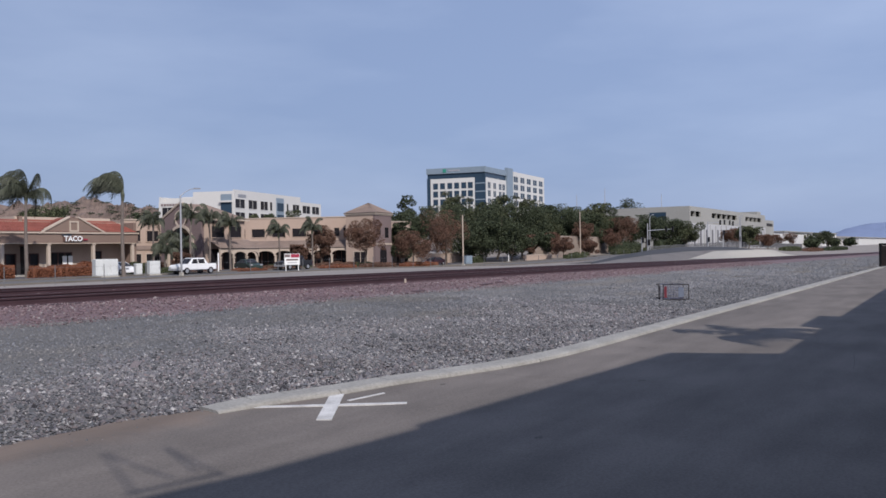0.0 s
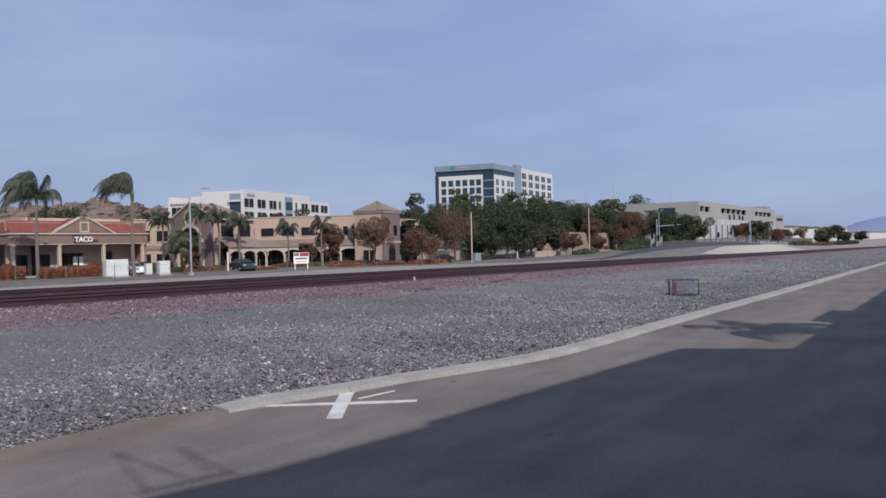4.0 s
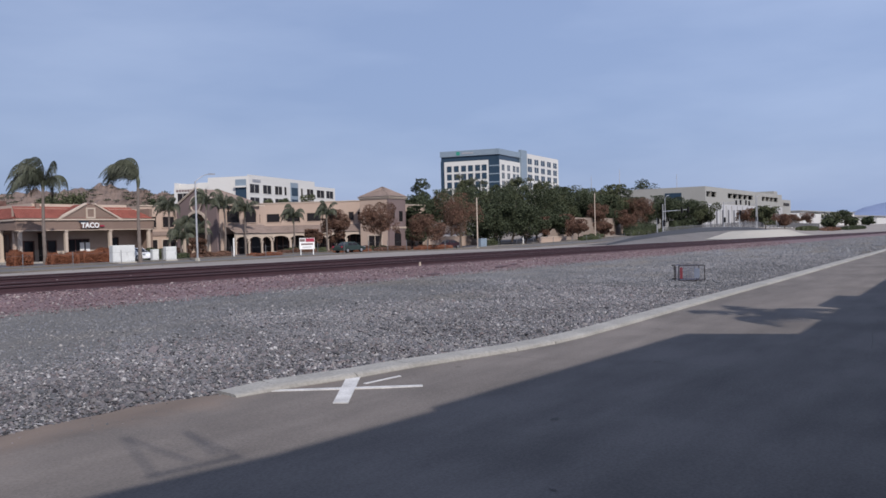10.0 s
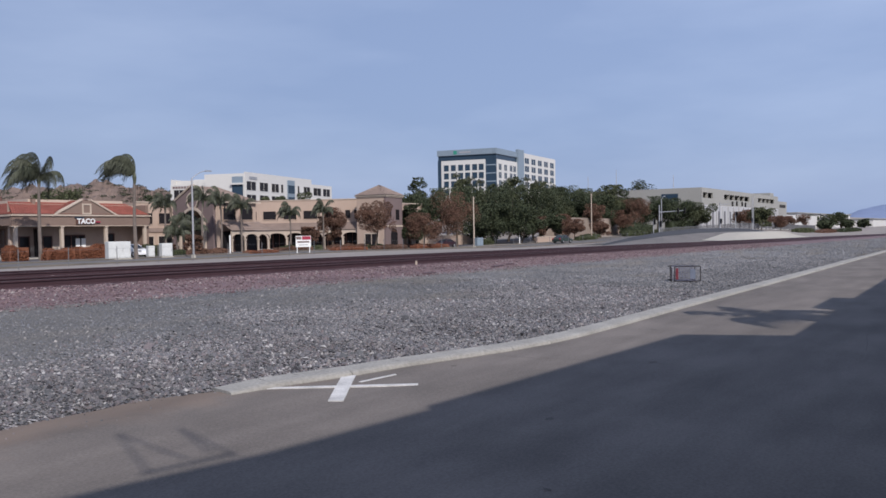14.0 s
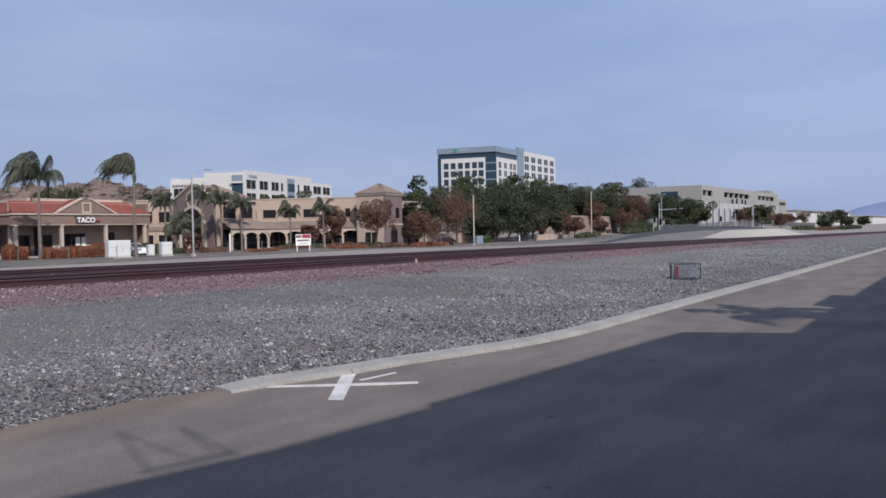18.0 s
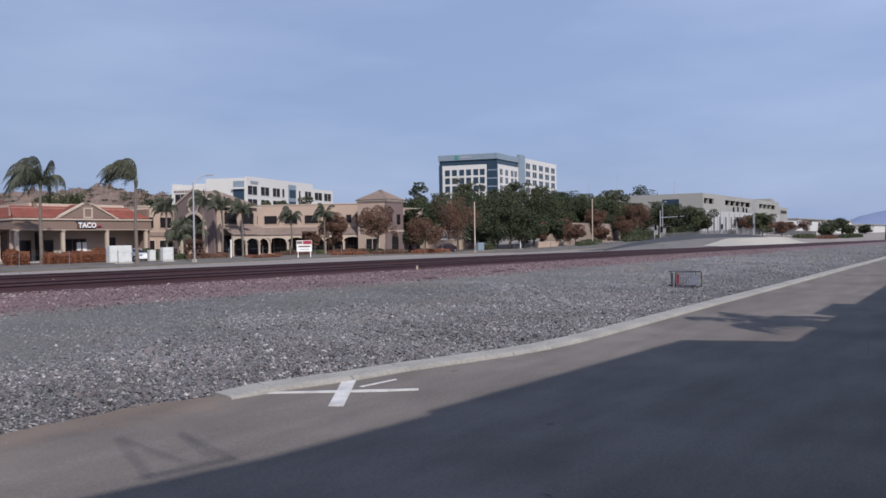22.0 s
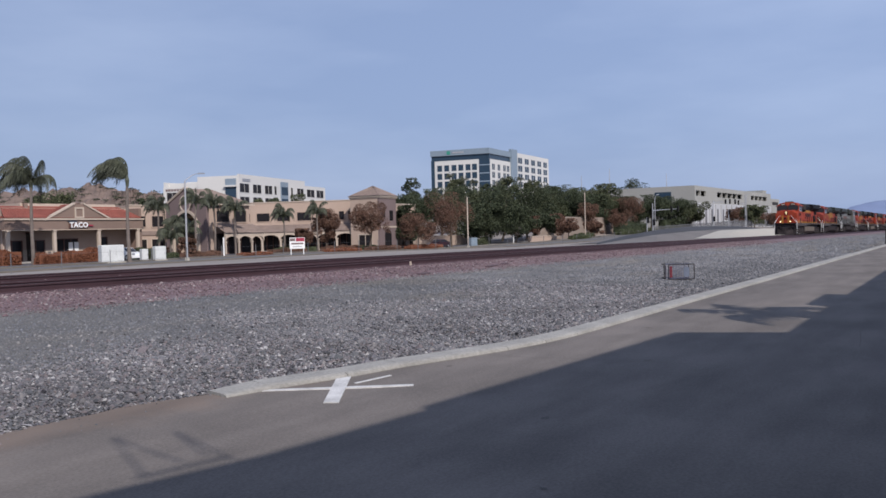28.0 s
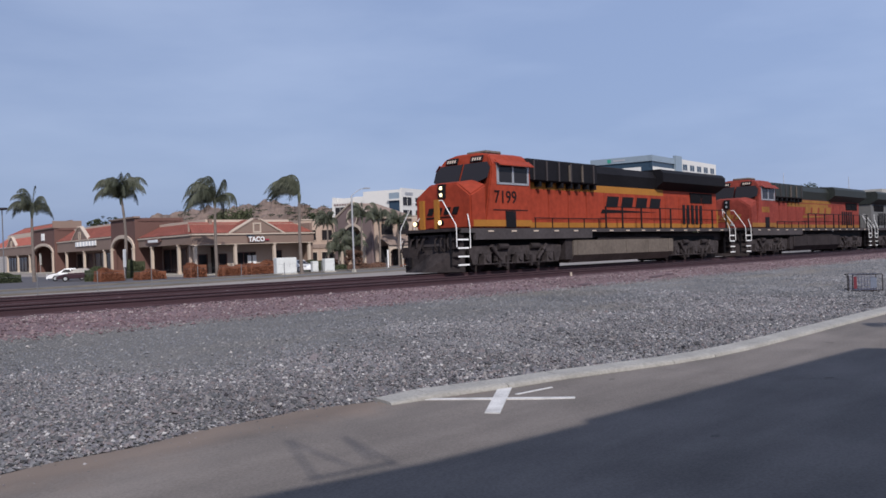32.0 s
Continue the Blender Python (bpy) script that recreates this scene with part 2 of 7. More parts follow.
M_TIE = mat("dark_sleeper", (0.08, 0.054, 0.062), 0.9, big=1.0, fine=20, rand=0.3)
M_STUCCO = mat("beige_stucco", (0.4, 0.305, 0.245), 0.9, big=0.15, fine=8, var=0.12)
M_TAN = mat("tan_stucco", (0.2, 0.142, 0.115), 0.9, big=0.2, fine=8, var=0.12)
M_MAUVE = mat("mauve_stucco", (0.17, 0.126, 0.122), 0.9, big=0.2, fine=8, var=0.12)
M_BROWN = mat("brown_stucco", (0.115, 0.06, 0.05), 0.9, big=0.2, fine=8, var=0.15)
M_CREAM = mat("cream_trim", (0.46, 0.38, 0.31), 0.85, big=0.5, fine=8, var=0.1)
M_TILE = mat("clay_roof_tile", (0.23, 0.07, 0.05), 0.85, big=0.8, fine=6, var=0.35, rand=0.4)
M_SHINGLE = mat("tan_roof_tile", (0.21, 0.16, 0.135), 0.9, big=0.8, fine=6, var=0.25, rand=0.3)
M_WHITEB = mat("white_cladding", (0.55, 0.54, 0.52), 0.7, big=0.05, fine=2, var=0.06, bump=0.05)
M_DARKWIN = glass_mat("dark_window", (0.02, 0.018, 0.02))
M_BLUEGLASS = glass_mat("blue_glass", (0.028, 0.05, 0.078))
M_TEAL = mat("pale_teal_panel", (0.2, 0.25, 0.3), 0.4, big=0.05, fine=1, var=0.1, bump=0)
M_CONC = mat("pale_concrete", (0.36, 0.335, 0.29), 0.85, big=0.08, fine=4, var=0.12)
# near-black: interior shade put into the colour; also the dark signal lenses
M_SHADEFILL_LENS = mat("dark_interior", (0.03, 0.028, 0.028), 0.95)
M_LEAF = mat("tree_leaf", (0.046, 0.056, 0.032), 0.8, spec=0.15, island=0.3, big=0.5, fine=3, var=0.5, bump=0)
M_LEAF2 = mat("olive_leaf", (0.066, 0.074, 0.04), 0.8, spec=0.15, island=0.35, big=0.4, fine=3, var=0.5, bump=0)
M_AUTUMN = mat("autumn_leaf", (0.125, 0.072, 0.052), 0.85, spec=0.15, island=0.25, big=0.6, fine=3, var=0.45, bump=0)
M_PALM = mat("palm_frond", (0.056, 0.062, 0.04), 0.65, island=0.4, big=0.6, fine=3, var=0.5, bump=0)
M_TRUNK = mat("palm_trunk", (0.145, 0.12, 0.105), 0.9, big=1.5, fine=12, var=0.35)
M_BARK = mat("bark", (0.11, 0.085, 0.065), 0.95, big=2, fine=14, var=0.35)
M_HEDGE = mat("rusty_hedge", (0.175, 0.066, 0.034), 0.9, island=0.2, big=0.8, fine=5, var=0.4, bump=0)
M_BUSH = mat("green_bush", (0.055, 0.066, 0.03), 0.8, island=0.5, big=0.8, fine=5, var=0.5, bump=0)
M_STEEL = mat("galvanised_steel", (0.42, 0.42, 0.43), 0.5, metal=0.6, big=2, fine=20, var=0.15)
M_WHITE = mat("white_paint", (0.75, 0.75, 0.74), 0.5, big=0.8, fine=10, var=0.08, bump=0.05)
M_BLACK = mat("black_paint", (0.0105, 0.01, 0.012), 0.65, big=0.8, fine=9, var=0.35, spec=0.09)
M_ORANGE = mat("orange_paint", (0.255, 0.04, 0.02), 0.6, big=0.5, fine=4, var=0.28, bump=0.08, spec=0.12)
M_YELLOW = mat("yellow_paint", (0.3, 0.13, 0.026), 0.6, spec=0.12, big=0.6, fine=8, var=0.15, bump=0.06)
M_UNDER = mat("grimy_running_gear", (0.03, 0.025, 0.026), 0.9, spec=0.1, big=1.2, fine=9, var=0.5)
M_TANK = mat("dusty_fuel_tank", (0.12, 0.1, 0.085), 0.85, spec=0.15, big=0.7, fine=7, var=0.3)
M_GREYLOCO = mat("weathered_grey_paint", (0.125, 0.122, 0.118), 0.6, big=0.5, fine=6, var=0.2)
M_GREEN = mat("dark_green_paint", (0.016, 0.019, 0.016), 0.6, big=0.5, fine=6, var=0.3)
M_LAMP = mat("lit_headlight", (1.0, 0.8, 0.42), 0.3, var=0.0, bump=0, emit=2.2)
M_ROADTAN = mat("dusty_road", (0.115, 0.108, 0.104), 0.9, big=0.3, fine=8, var=0.25)
M_FENCE = mat("weathered_post", (0.13, 0.13, 0.138), 0.7, var=0.2)
M_SHRUB = mat("hill_shrub", (0.05, 0.052, 0.033), 0.9, island=0.5, var=0.4, bump=0)
M_HILL = mat("dry_hillside", (0.15, 0.11, 0.092), 0.95, big=0.03, fine=0.25, var=0.4, depth=1.0)
# aerial haze is put into the base colour of the far mountains
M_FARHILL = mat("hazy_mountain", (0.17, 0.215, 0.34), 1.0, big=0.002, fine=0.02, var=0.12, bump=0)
M_REDSIGN = mat("red_sign", (0.3, 0.025, 0.055), 0.5, var=0.1, bump=0)


def loft(bm, a, b):
    va, vb = [bm.verts.new(p) for p in a], [bm.verts.new(p) for p in b]
    n = len(a)
    for i in range(n):
        bm.faces.new((va[i], va[(i + 1) % n], vb[(i + 1) % n], vb[i]))
    bm.faces.new(va[::-1])
    bm.faces.new(vb)


def plate(bm, pts, off):
    """A flat polygon with thickness off (a vector)."""
    off = Vector(off)
    va = [bm.verts.new(p) for p in pts]
    vb = [bm.verts.new(Vector(p) + off) for p in pts]
    n = len(pts)
    bm.faces.new(va)
    bm.faces.new(vb[::-1])
    for i in range(n):
        bm.faces.new((va[i], vb[i], vb[(i + 1) % n], va[(i + 1) % n]))


def lettering(bm, word, size, m, bold=0.0):
    """Raised letters from the built-in font."""
    cu = bpy.data.curves.new("letters", "FONT")
    cu.offset = bold
    cu.body, cu.size, cu.extrude, cu.resolution_u = word, size, 0.012, 2
    ob = bpy.data.objects.new("letters", cu)
    me = bpy.data.meshes.new_from_object(ob)
    me.transform(m)
    bm.from_mesh(me)
    bpy.data.objects.remove(ob)
    bpy.data.curves.remove(cu)
    bpy.data.meshes.remove(me)


SHARED = {}


def share(key, build, material, smooth=False):
    if key not in SHARED:
        bm = B()
        build(bm)
        SHARED[key] = mesh_of(bm, key, material, smooth)
    return SHARED[key]


def sub(name, me, parent, m=None, label=""):
    ob = new(name, me)
    ob.parent = parent
    if m is not None:
        ob.matrix_basis = m
    if label:
        ob["label"] = label
    return ob


# ---- the lie of the land ----
def lerp_table(tab, v):
    if v <= tab[0][0]:
        return tab[0][1]
    for (a, p), (b, q) in zip(tab, tab[1:]):
        if v <= b:
            return p + (q - p) * (v - a) / (b - a)
    return tab[-1][1]


def smooth(a, b, v):
    k = min(1.0, max(0.0, (v - a) / (b - a)))
    return k * k * (3 - 2 * k)


CROSS = [(5.2, 0.0), (14.0, 0.27), (15.6, 0.4), (24.4, 0.47), (26.0, 0.4), (28.0, 0.13), (40.0, 0.1)]
FAR = [(80, -0.85), (116, -1.3), (155, -0.75), (215, 0.4), (250, 0.8), (310, -0.3), (400, -0.9)]


def grade(s):
    return -0.0084 * min(300.0, max(-70.0, s - 18.0))


def rail_z(s):
    return 0.595 + grade(s)


def land(s, d):
    near = lerp_table(CROSS, d) + grade(s) * (0.65 + 0.35 * smooth(5, 14, d))
    if s < 18 and d < 14:
        near = lerp_table(CROSS, d) + grade(s) * min(1.0, max(0.0, (d - 11.8) / 2.2))
    z = near + (lerp_table(FAR, s) - near) * smooth(30, 62, d)
    return z + 13.0 * smooth(92, 175, d) * smooth(170, 280, s)


def spread(lo, hi, marks):
    return sorted({lo, hi, *marks})


def build_ground():
    S = spread(-3500, 4200, [-1500, -600, -300, -150, -80, *range(-40, 180, 6), *range(180, 420, 12), 450, 500, 600, 800, 1100, 1600, 2400])
    D = spread(-3000, 4200, [-1200, -400, -150, -60, -20, -8, 0, 4.0, 5.2, 7.4, 9.6, 10.7, 11.8, 12.5, 13.2, 14, 15.6, 18, 25, 27, 30, 34, 38, 42, 46, 50, 54, 58, 62, 70, 80, 92, *range(100, 180, 10), 200, 240, 300, 400, 600, 1000, 1800])
    verts = [(s, d, land(s, d) - (0.03 if d < 5.3 else 0.0)) for d in D for s in S]
    n = len(S)
    faces = [(j * n + i, j * n + i + 1, (j + 1) * n + i + 1, (j + 1) * n + i) for j in range(len(D) - 1) for i in range(n - 1)]
    me = raw("ground", verts, faces, M_DIRT, True)
    for m in (M_GRAVELBED, M_BALLAST):
        me.materials.append(m)
    for p in me.polygons:
        c = p.center
        p.material_index = 1 if 4.0 < c.y < 14 and -80 < c.x < 450 else 2 if 14 < c.y < 27 else 0
    tagged(new("ground", me), "dry level ground with grey gravel beside the railway", "ground", kind="structure")


build_ground()

# the kerb runs beside the gravel and turns away at its near end
KERB = [(5.52, 6.16), (6.0, 6.07), (6.4, 5.97), (6.95, 5.81), (7.75, 5.66), (8.6, 5.43), (9.5, 5.19), (10.3, 5.03), (11.2, 4.95), (12.5, 4.91), (15.0, 4.88), (17.0, 4.85), (24, 4.8), (32, 4.8), (45, 4.82), (70, 4.85), (120, 4.85), (300, 4.85)]


def build_pavement():
    # the drive lies up to the kerb and, before the kerb's end, runs on to the gravel
    edge = [(-60, 6.9), (-10, 6.75), (0, 6.6), (1, 6.56), (1.7, 6.48), (2.4, 6.56), (3.1, 6.5), (3.8, 6.62), (4.4, 6.56), (4.9, 6.6), (5.2, 6.46), (5.5, 6.34)] + [(s, d - 0.1) for s, d in KERB[1:]]
    verts, faces = [], []
    for s, d in edge:
        for k in (-14.0, 1.0, min(d - 0.05, 5.15), d):
            verts.append((s, k, land(s, k) + 0.006))
    for i in range(len(edge) - 1):
        for j in range(3):
            a = i * 4 + j
            faces.append((a, a + 4, a + 5, a + 1))
    tagged(new("pavement", raw("pavement", verts, faces, M_DRIVE)), "worn tan asphalt drive along a kerb", "pavement", kind="structure")
    # raised concrete kerb, cast in lengths
    for i, ((s0, d0), (s1, d1)) in enumerate(zip(KERB, KERB[1:])):
        n = max(1, round((s1 - s0) / 6.0)) if s0 < 70 else 8
        for k in range(n):
            a, b = Vector((s0 + (s1 - s0) * k / n, d0 + (d1 - d0) * k / n)), Vector((s0 + (s1 - s0) * (k + 1) / n, d0 + (d1 - d0) * (k + 1) / n))
            way = (b - a).normalized()
            side = Vector((-way.y, way.x))
            b = b - way * 0.003
            bm = B()
            rows = []
            for p in (a, b):
                z = land(p.x, p.y)
                low = 0.6 if i == 0 and p is a else 1.0
                rows.append([bm.verts.new((*(p + side * o), z + h * low)) for o, h in ((-0.1, -0.05), (-0.1, 0.012), (-0.085, 0.04), (-0.04, 0.058), (0.22, 0.066), (0.26, 0.05), (0.26, -0.05))])
            for q in range(6):
                bm.faces.new((rows[0][q], rows[0][q + 1], rows[1][q + 1], rows[1][q]))
            bm.faces.new(rows[0])
            bm.faces.new(rows[1][::-1])
            solid("kerb", bm, M_KERB, "pale concrete kerb length beside the gravel", "kerb", "kerb lengths", "structure")


build_pavement()


def flat_quad(name, pts, material, label, lift, category="marking"):
    bm = B()
    vs = [bm.verts.new((s, d, land(s, d) + lift - 0.03)) for s, d in pts]
    lo = [bm.verts.new((v.co.x, v.co.y, v.co.z - 0.012)) for v in vs]
    bm.faces.new(vs)
    for i in range(len(vs)):
        bm.faces.new((vs[i], lo[i], lo[(i + 1) % len(vs)], vs[(i + 1) % len(vs)]))
    return solid(name, bm, material, label, category, "painted cross on the drive", "structure")


flat_quad("painted_stroke", [(5.90, 6.09), (5.86, 6.03), (6.90, 4.83), (6.97, 4.88)], M_PAINT, "long thin white painted stroke on the drive", 0.042)
flat_quad("painted_stroke", [(5.83, 5.12), (5.90, 4.99), (7.12, 5.81), (7.06, 5.95)], M_PAINT, "broad white painted stroke crossing a thin one", 0.046)
flat_quad("painted_stroke", [(6.72, 5.47), (6.72, 5.43), (7.26, 5.37), (7.28, 5.41)], M_PAINT, "short faint white painted tick on the drive", 0.042)


# ---- railway ----
TRACKS = (18.1, 22.4)


def build_tracks():
    S = [-120, -60, -20, 0, 18, 40, 80, 120, 180, 240, 318, 420, 700]
    for y in TRACKS:
        tr = thing("railway_track", Matrix.Identity(4), "rusty railway track on dark sleepers and reddish ballast", "track", "two parallel tracks", "structure")
        for k in (-0.755, 0.755):
            bm = B()
            prof = ((-0.075, -0.17), (0.075, -0.17), (0.07, -0.15), (0.012, -0.13), (0.012, -0.045), (0.037, -0.035), (0.037, -0.004), (-0.037, -0.004), (-0.037, -0.035), (-0.012, -0.045), (-0.012, -0.13), (-0.07, -0.15))
            rings = [[bm.verts.new((s, y + k + u, rail_z(s) + v)) for u, v in prof] for s in S]
            for a, b in zip(rings, rings[1:]):
                for i in range(len(prof)):
                    bm.faces.new((a[i], b[i], b[(i + 1) % 12], a[(i + 1) % 12]))
            rail = part("rail", bm, M_RAIL, tr)
            bm = B()
            strip = [[bm.verts.new((s, y + k + u, rail_z(s))) for u in (-0.03, 0.03)] for s in S]
            low = [[bm.verts.new((s, y + k + u, rail_z(s) - 0.006)) for u in (-0.03, 0.03)] for s in S]
            for i in range(len(S) - 1):
                bm.faces.new((strip[i][0], strip[i + 1][0], strip[i + 1][1], strip[i][1]))
                for q in (0, 1):
                    bm.faces.new((strip[i][q], strip[i + 1][q], low[i + 1][q], low[i][q]))
            part("running_surface", bm, M_RAILTOP, rail, "worn bright rail top")


build_tracks()


# ---- buildings ----
def up(x, y, z, rz=0.0):
    return pose(x, y, z, 0, 0, rz)


def wall_part(parent, name, x0, x1, y0, y1, z0, z1, material, label=""):
    bm = B()
    bx(bm, x0, x1, y0, y1, z0, z1)
    return part(name, bm, material, parent, label)


def window(parent, x0, x1, z0, z1, y, frame_mat, pane_mat, t=0.12, out=-1, mull=0):
    """A framed window on a wall whose outer face lies at y; out: -1 faces -y, 1 faces +y."""
    bm = B()
    f0, f1 = sorted((y + out * 0.09, y - out * 0.05))
    ring = [[bm.verts.new((x, yy, zz)) for x, zz in ((x0 - e, z0 - e), (x1 + e, z0 - e), (x1 + e, z1 + e), (x0 - e, z1 + e))] for yy, e in ((f0, t), (f0, 0.0), (f1, 0.0), (f1, t))]
    for a, b in zip(ring, ring[1:] + ring[:1]):
        for i in range(4):
            bm.faces.new((a[i], a[(i + 1) % 4], b[(i + 1) % 4], b[i]))
    w = part("window", bm, frame_mat, parent)
    deep = parent if parent.parent else w      # three levels at most
    for k in range(mull):
        xm = x0 + (x1 - x0) * (k + 1) / (mull + 1)
        bm = B()
        bx(bm, xm - 0.04, xm + 0.04, f0, f1, z0, z1)
        part("mullion", bm, frame_mat, deep)
    bm = B()
    p0, p1 = sorted((y + out * 0.015, y - out * 0.03))
    bx(bm, x0, x1, p0, p1, z0, z1)
    part("pane", bm, pane_mat, deep)
    return w


def tile_slope(bm, a, b, c, d, pitch=0.34, amp=0.05):
    """Barrel tiles over the slope: a-b along the eave, d-c along the ridge."""
    a, b, c, d = (Vector(p) for p in (a, b, c, d))
    n = max(4, int((b - a).length / pitch))
    rows = max(2, int((d - a).length / 0.45))
    nor = (b - a).cross(d - a).normalized()
    if nor.z < 0:
        nor = -nor
    grid = []
    for j in range(rows * 2):
        r, lip = (j + 1) // 2 / rows, 0.035 if j % 2 == 0 else 0.0
        row = []
        for i in range(n * 2 + 1):
            q = i / (n * 2)
            p = (a.lerp(b, q)).lerp(d.lerp(c, q), min(1.0, r))
            row.append(bm.verts.new(p + nor * (amp * (1 if i % 2 else 0) + lip)))
        grid.append(row)
    for r0, r1 in zip(grid, grid[1:]):
        for i in range(n * 2):
            bm.faces.new((r0[i], r0[i + 1], r1[i + 1], r1[i]))


def gable_front(parent, xc, half, z0, z1, y, th, wall_mat, out=-1, vent=True):
    """A raised gable on a fascia, with pale coping and a square vent."""
    y0, y1 = sorted((y, y - out * th))
    bm = B()
    prism(bm, [(xc - half, z0), (xc + half, z0), (xc + half * 0.15, z1), (xc - half * 0.15, z1)], "y", y0, y1)
    g = part("gable", bm, wall_mat, parent)
    for k in (-1, 1):
        bm = B()
        prism(bm, [(xc + k * half * 1.04, z0 - 0.02), (xc + k * half * 1.04, z0 + 0.2), (xc + k * half * 0.13, z1 + 0.18), (xc + k * half * 0.13, z1)], "y", y0 - 0.12, y1 + 0.12)
        part("coping", bm, M_CREAM, g, "pale coping")
    if vent:
        window(g, xc - 0.42, xc + 0.42, z0 + 0.45, z0 + 1.35, y, M_CREAM, M_TAN, t=0.18, out=out)
    return g


def arcade_column(parent, x, y, z0, z1, w=0.24):
    bm = B()
    bx(bm, x - w, x + w, y - w, y + w, z0, z1)
    bx(bm, x - w - 0.06, x + w + 0.06, y - w - 0.06, y + w + 0.06, z0, z0 + 0.35)
    bx(bm, x - w - 0.06, x + w + 0.06, y - w - 0.06, y + w + 0.06, z1 - 0.2, z1)
    return part("column", bm, M_CREAM, parent, "pale square column")


def arch_wall(bm, x0, x1, z0, z1, xc, half, spring, y0, y1, n=14, rise=None):
    """A wall panel with one arched opening."""
    rise = half if rise is None else rise
    arc = [(xc - half * math.cos(math.pi * i / n), spring + rise * math.sin(math.pi * i / n)) for i in range(n + 1)]
    prism(bm, [(x0, z0), (xc - half, z0), *arc, (xc + half, z0), (x1, z0), (x1, z1), (x0, z1)], "y", y0, y1)


def arch_trim(bm, xc, half, spring, w, y0, y1, n=16, rise=None):
    rise = half if rise is None else rise
    for i in range(n):
        a, b = math.pi * i / n, math.pi * (i + 1) / n
        prism(bm, [(xc - half * math.cos(a), spring + rise * math.sin(a)), (xc - (half + w) * math.cos(a), spring + (rise + w) * math.sin(a)),
                   (xc - (half + w) * math.cos(b), spring + (rise + w) * math.sin(b)), (xc - half * math.cos(b), spring + rise * math.sin(b))], "y", y0, y1)


def build_taco_shop():
    z = -0.95
    h = thing("shop_building", Matrix.Identity(4), "tan stucco shop building with red tile roof and white columns", "building")
    wall_part(h, "back_wall", 50.2, 66.9, 90.3, 90.7, z, 5.4, M_STUCCO, "tan shopfront wall")
    wall_part(h, "wainscot", 50.2, 66.5, 90.2, 90.3, z, 0.6, M_CREAM, "pale lower wall")
    wall_part(h, "side_wall", 66.5, 66.9, 88.2, 104, z, 5.4, M_TAN)
    wall_part(h, "rear_wall", 55.2, 66.9, 104, 104.3, z, 5.4, M_TAN)
    wall_part(h, "flat_roof", 55.2, 66.9, 91.8, 104, 5.3, 5.5, M_CONC)
    wall_part(h, "parapet", 52.8, 65.2, 91.0, 91.35, 5.4, 5.95, M_CREAM, "pale parapet")
    wall_part(h, "floor_slab", 48.9, 67.2, 87.4, 104.3, z - 0.5, z + 0.02, M_CONC)
    wall_part(h, "soffit", 49.2, 66.9, 88.3, 90.3, 2.9, 3.0, M_TAN)
    f = wall_part(h, "fascia", 49.1, 66.9, 87.9, 88.25, 2.85, 3.95, M_TAN, "tan fascia band")
    wall_part(f, "eave_trim", 49.0, 67.0, 87.75, 88.3, 3.95, 4.13, M_CREAM, "pale eave trim")
    wall_part(f, "lower_trim", 49.05, 66.95, 87.85, 88.28, 2.78, 2.85, M_CREAM)
    bm = B()
    tile_slope(bm, (49.1, 87.8, 4.14), (66.9, 87.8, 4.14), (65.6, 91.0, 5.62), (50.4, 91.0, 5.62))
    part("tile_roof", bm, M_TILE, h, "red clay tile roof")
    bm = B()
    tile_slope(bm, (54.2, 87.9, 4.3), (58.05, 87.9, 5.85), (58.05, 91.6, 5.85), (54.2, 91.6, 4.3), pitch=0.5)
    tile_slope(bm, (58.05, 87.9, 5.85), (62.0, 87.9, 4.3), (62.0, 91.6, 4.3), (58.05, 91.6, 5.85), pitch=0.5)
    part("gable_roof", bm, M_TILE, h)
    gable_front(h, 58.05, 4.1, 3.9, 5.8, 87.85, 0.35, M_TAN)
    for x in (49.6, 55.0, 60.7, 66.2):
        arcade_column(h, x, 88.1, z, 2.85, 0.17)
    for x0, x1, z0, z1, m in ((51.2, 52.3, z + 0.05, 1.6, 0), (54.0, 55.0, z + 0.9, 1.6, 0), (56.6, 59.2, z + 0.1, 1.7, 2), (62.4, 63.2, z + 0.9, 1.8, 0)):
        window(h, x0, x1, z0, z1, 90.2, M_BROWN, M_DARKWIN, t=0.1, mull=m)
    for x in (58.0, 58.75):
        wall_part(h, "window_paper", x, x + 0.55, 90.06, 90.1, z + 0.75, 1.35, M_WHITE, "white paper inside the shop window")
    # the sign over the entrance
    sg = thing("shop_sign", Matrix.Identity(4), "white lettered sign on the tan fascia", "sign")
    wall_part(sg, "backing", 56.66, 59.02, 87.72, 87.84, 3.05, 3.69, M_BROWN, "dark brown backing board")
    bm = B()
    lettering(bm, "TACO", 0.84, Matrix.Translation((56.72, 87.7, 3.08)) @ pose(0, 0, 0, 90, 0, 0), 0.03)
    part("letters", bm, M_WHITE, sg, "white letters")
    wall_part(sg, "red_bar", 59.2, 59.75, 87.72, 87.84, 3.2, 3.36, M_REDSIGN, "small red bar")
    wall_part(sg, "upper_bar", 56.5, 57.7, 87.72, 87.84, 3.74, 3.84, M_BLUEGLASS)


build_taco_shop()


